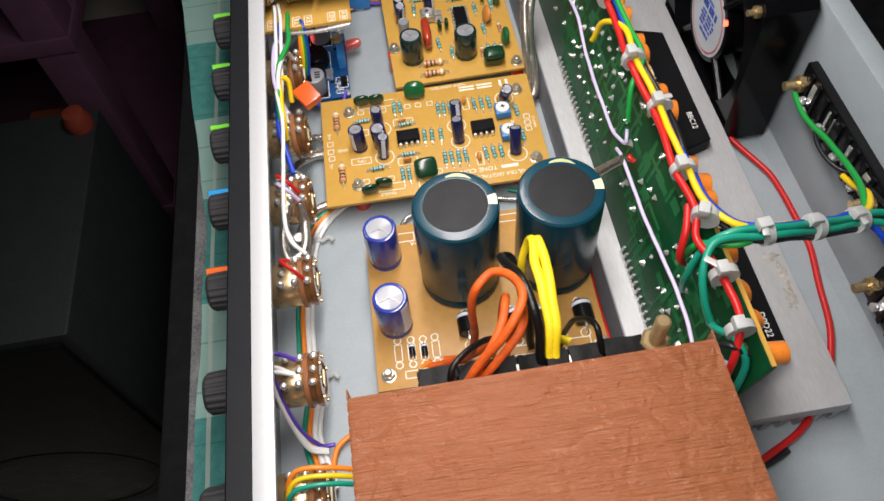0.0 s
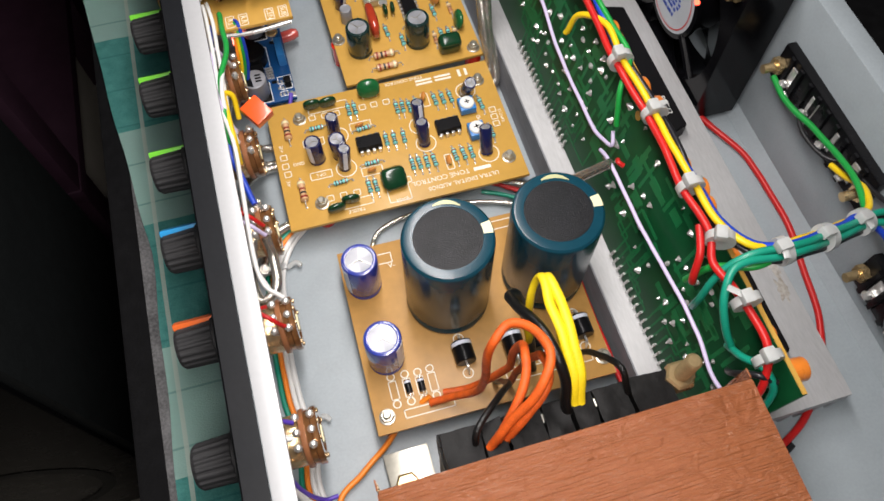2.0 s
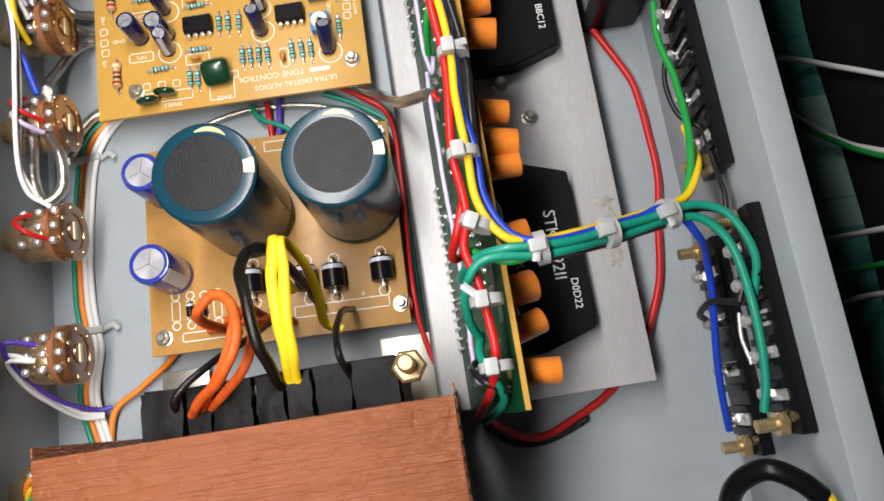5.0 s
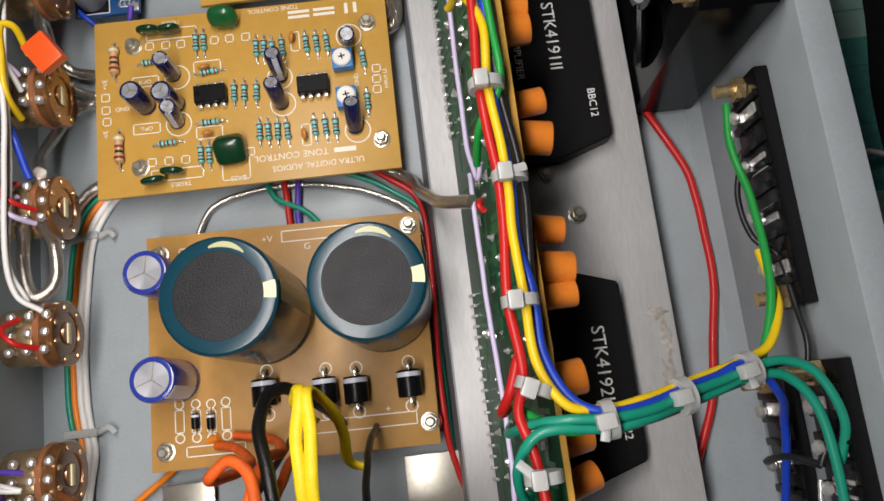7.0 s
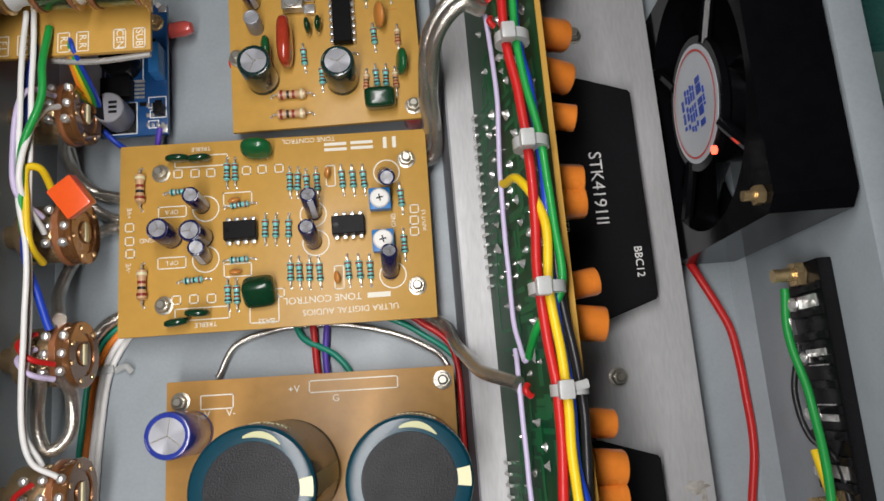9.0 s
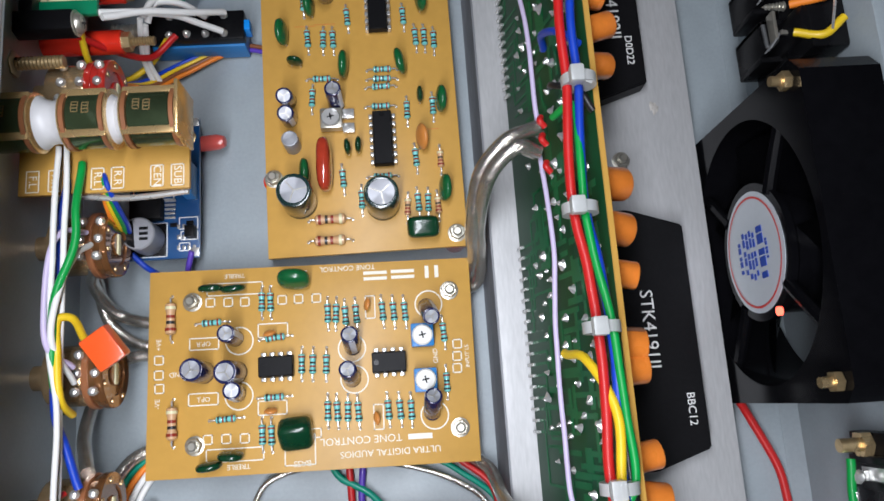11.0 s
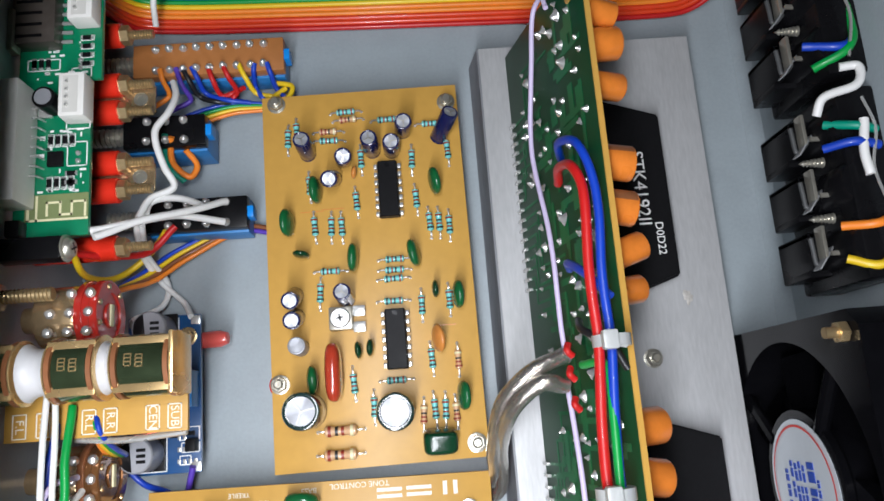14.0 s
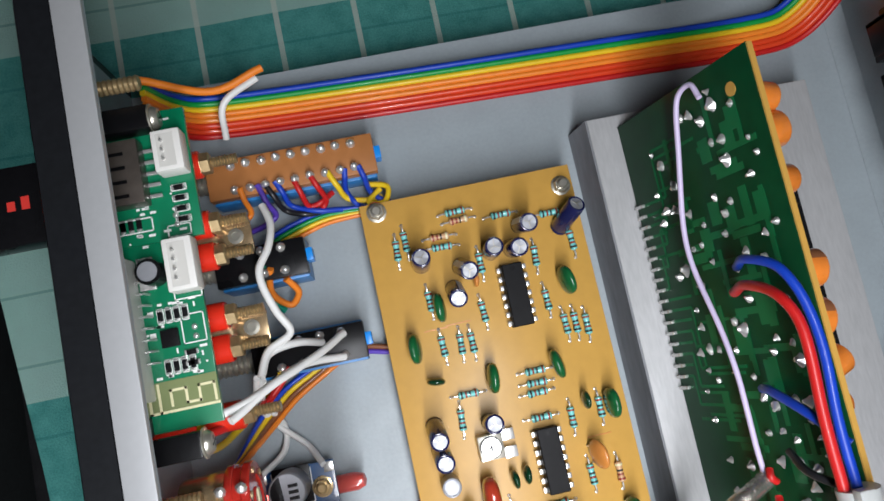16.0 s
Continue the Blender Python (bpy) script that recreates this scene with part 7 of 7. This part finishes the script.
# rainbow ribbon at the far end
W_SCARLET = mat("scarlet_wire", (0.70, 0.055, 0.012), 0.36, 0, 0.12, 300, 0, coat=0.2)
RAINBOW = (W_RED, W_SCARLET, W_SCARLET, W_ORANGE, W_ORANGE, W_YELLOW, W_GREEN, W_BLUE)
ribbon = thing("ribbon_cable", "flat rainbow ribbon cable along the end of the case", "ribbon cable", pose(0, 0, 0))
for k, m in enumerate(RAINBOW):
    d, z = k * 1.55, 2.2 + 0.45 * k
    part("conductor", tube(mm((12.0, 357.8 + d, z + 22), (17.0, 357.5 + d, z + 8), (26.0, 357.6 + d, z + 1), (74.9, 355.8 + d, z), (147.2, 353.8 + d, z), (198.0, 352.6 + d, z), (212.0 - 0.4 * d, 354.5 + d, z + 2), (221.0 - 0.6 * d, 361.0 + d, z + 10), (224.5 - 0.6 * d, 369.0 + d, z + 22)), 0.00096, 12, 8), m, ribbon, "ribbon conductor")
# wires round the push switches
wire(mm((37.0, 330.1, 20.0), (38.6, 324.0, 23.0), (37.4, 317.5, 26.0), (34.2, 310.6, 28.0), (36.7, 300.3, 27.0), (39.2, 294.0, 26.0), (33.0, 290.0, 28.0), (30.5, 284.0, 30.0)), 0.0015, W_WHITE, "white wire woven along the push switches")
wire(mm((24.7, 275.4, 45.0), (34.7, 281.9, 36.0), (45.7, 287.1, 25.0), (52.1, 291.3, 17.0)), 0.0015, W_WHITE, "white wire to the push switch")
wire(mm((23.0, 277.4, 44.0), (30.1, 279.6, 40.0), (39.2, 284.5, 29.0), (44.8, 285.4, 22.0), (51.2, 285.0, 16.5)), 0.0015, W_WHITE, "white wire to the push switch")
wire(mm((30.0, 285.0, 24.0), (33.0, 289.5, 27.0), (40.0, 291.0, 24.0), (46.0, 290.0, 17.0)), 0.0015, W_WHITE, "white wire to the push switch")
wire(mm((29.0, 284.0, 28.0), (25.5, 277.4, 14.0), (28.0, 269.8, 4.0), (35.0, 263.0, 4.0), (39.5, 257.4, 11.5)), 0.0013, W_WHITE, "white wire to the converter board")
wire(mm((30.0, 283.0, 26.0), (26.8, 277.0, 13.0), (29.5, 269.7, 3.0), (28.4, 262.6, 4.0), (22.1, 257.5, 11.5)), 0.0013, W_WHITE, "white wire to the converter board")
wire(mm((17.0, 275.3, 42.0), (14.9, 268.8, 28.0), (17.8, 270.7, 13.0), (26.1, 277.5, 10.0), (33.0, 283.6, 15.0)), 0.0014, W_YELLOW, "yellow wire behind the front panel")
wire(mm((15.0, 273.0, 40.0), (20.0, 273.6, 30.0), (28.0, 277.0, 16.0), (36.0, 285.0, 15.0)), 0.0015, W_RED, "red wire behind the front panel")
for k, m in enumerate((W_BLUE, W_YELLOW, W_BROWN, W_ORANGE)):
    wire(mm((17.0, 259.0, 34.0 + k), (20.5 + 0.8 * k, 265.0, 22.0), (24.0 + k, 272.5 - k, 9.0), (32.0 + k, 279.5 - 1.0 * k, 4.0), (41.0 + k, 284.0 - 0.8 * k, 3.0), (50.0 + k, 288.0 - 0.6 * k, 1.2)), 0.0011, m, "thin ribbon wire running under the push switch")
for y, m in ((286.6, W_BROWN), (285.0, W_VIOLET)):
    wire(mm((50.0, y + 1.5, 1.2), (58.0, y, 2.6), (64.0, y - 1.4, 3.0), (76.0, y - 2.4, 3.0)), 0.0011, m, "thin wire from the push switch to the decoder board")
for (x0, y0), (x1, y1), (x2, y2), m in (((31, 337.5), (32, 331, ), (26, 328), W_ORANGE), ((36, 337.5), (39, 329), (31, 326), W_VIOLET), ((41, 337.5), (44, 331), (58, 327.5), W_BLUE), ((46, 337.5), (49, 330), (56, 333), W_RED), ((51, 337.5), (54, 331), (52, 329), W_RED),
                                        ((56, 337.5), (60, 330), (70, 329), W_YELLOW), ((61, 337.5), (60, 332), (64, 327), W_BLUE), ((65, 337.5), (67, 331), (72, 327), W_BLUE), ((38, 337.5), (42, 330), (52, 328), W_BLACK)):
    wire(mm((x0, y0, 15.0), ((x0 + x1) / 2, y1 + 3, 14.0), (x1, y1, 9.0), ((x1 + x2) / 2, (y1 + y2) / 2 - 1.0, 9.0), (x2, y2, 7.0)), 0.0012, m, "thin wire soldered to the long push switch", group="switch wires")
wire(mm((70.0, 331.0, 9.0), (66.0, 327.5, 10.0), (70.5, 326.6, 11.0), (72.0, 331.0, 10.0), (66.0, 333.0, 9.0)), 0.0012, W_YELLOW, "yellow wire looped beside the long push switch")
for k, m in enumerate((W_BLUE, W_GREEN, W_YELLOW, W_ORANGE)):
    wire(mm((66.0, 327.0 - 0.6 * k, 6.0), (52.0, 327.5 - 1.2 * k, 7.0), (38.0, 323.5 - 1.5 * k, 9.0), (30.0, 316.0 - k, 14.0)), 0.0010, m, "thin ribbon wire between the switches")
wire(mm((36.0, 312.5, 19.0), (34.5, 306.5, 13.0), (38.5, 302.5, 9.0), (41.5, 305.5, 11.0), (39.0, 309.5, 15.0)), 0.0014, W_ORANGE, "orange wire looped at the short switch")
wire(mm((34.0, 313.5, 19.0), (32.5, 306.0, 12.0), (36.5, 301.5, 8.0)), 0.0014, W_TEAL, "sea green wire at the short switch")
wire(mm((13.0, 366.0, 34.0), (30.0, 363.5, 24.0), (44.0, 368.5, 22.0)), 0.0016, W_ORANGE, "orange wire above the ribbon cable")
wire(mm((30.0, 352.0, 16.0), (32.0, 360.0, 22.0), (42.0, 366.0, 21.5)), 0.0014, W_WHITE, "white wire above the ribbon cable")
# loose leads outside the rear wall
for pts, m in ((((228.5, 121.0, 34.0), (245.0, 126.0, 30.0), (271.3, 133.5, 6.0), (290.0, 134.8, -6.0), (330.0, 122.6, -10.5)), W_WHITE), (((228.5, 113.0, 34.0), (250.0, 114.0, 28.0), (275.0, 109.5, 4.0), (300.0, 99.6, -8.0), (340.0, 88.0, -10.5)), W_WHITE),
               (((228.5, 106.0, 30.0), (250.0, 108.0, 22.0), (275.0, 108.0, 2.0), (305.0, 96.0, -9.0), (340.0, 86.0, -10.5)), W_GREEN), (((228.5, 62.0, 34.0), (255.0, 62.0, 26.0), (290.0, 66.0, 0.0), (340.0, 70.0, -10.5)), W_WHITE),
               (((228.5, 56.0, 30.0), (255.0, 52.0, 20.0), (290.0, 54.0, -2.0), (340.0, 58.0, -10.5)), W_GREEN), (((228.5, 40.0, 30.0), (252.0, 38.0, 22.0), (285.0, 44.0, 0.0), (330.0, 40.0, -10.5)), W_WHITE)):
    wire(mm(*pts), 0.0016, m, "loose speaker lead outside the rear wall", group="loose leads")
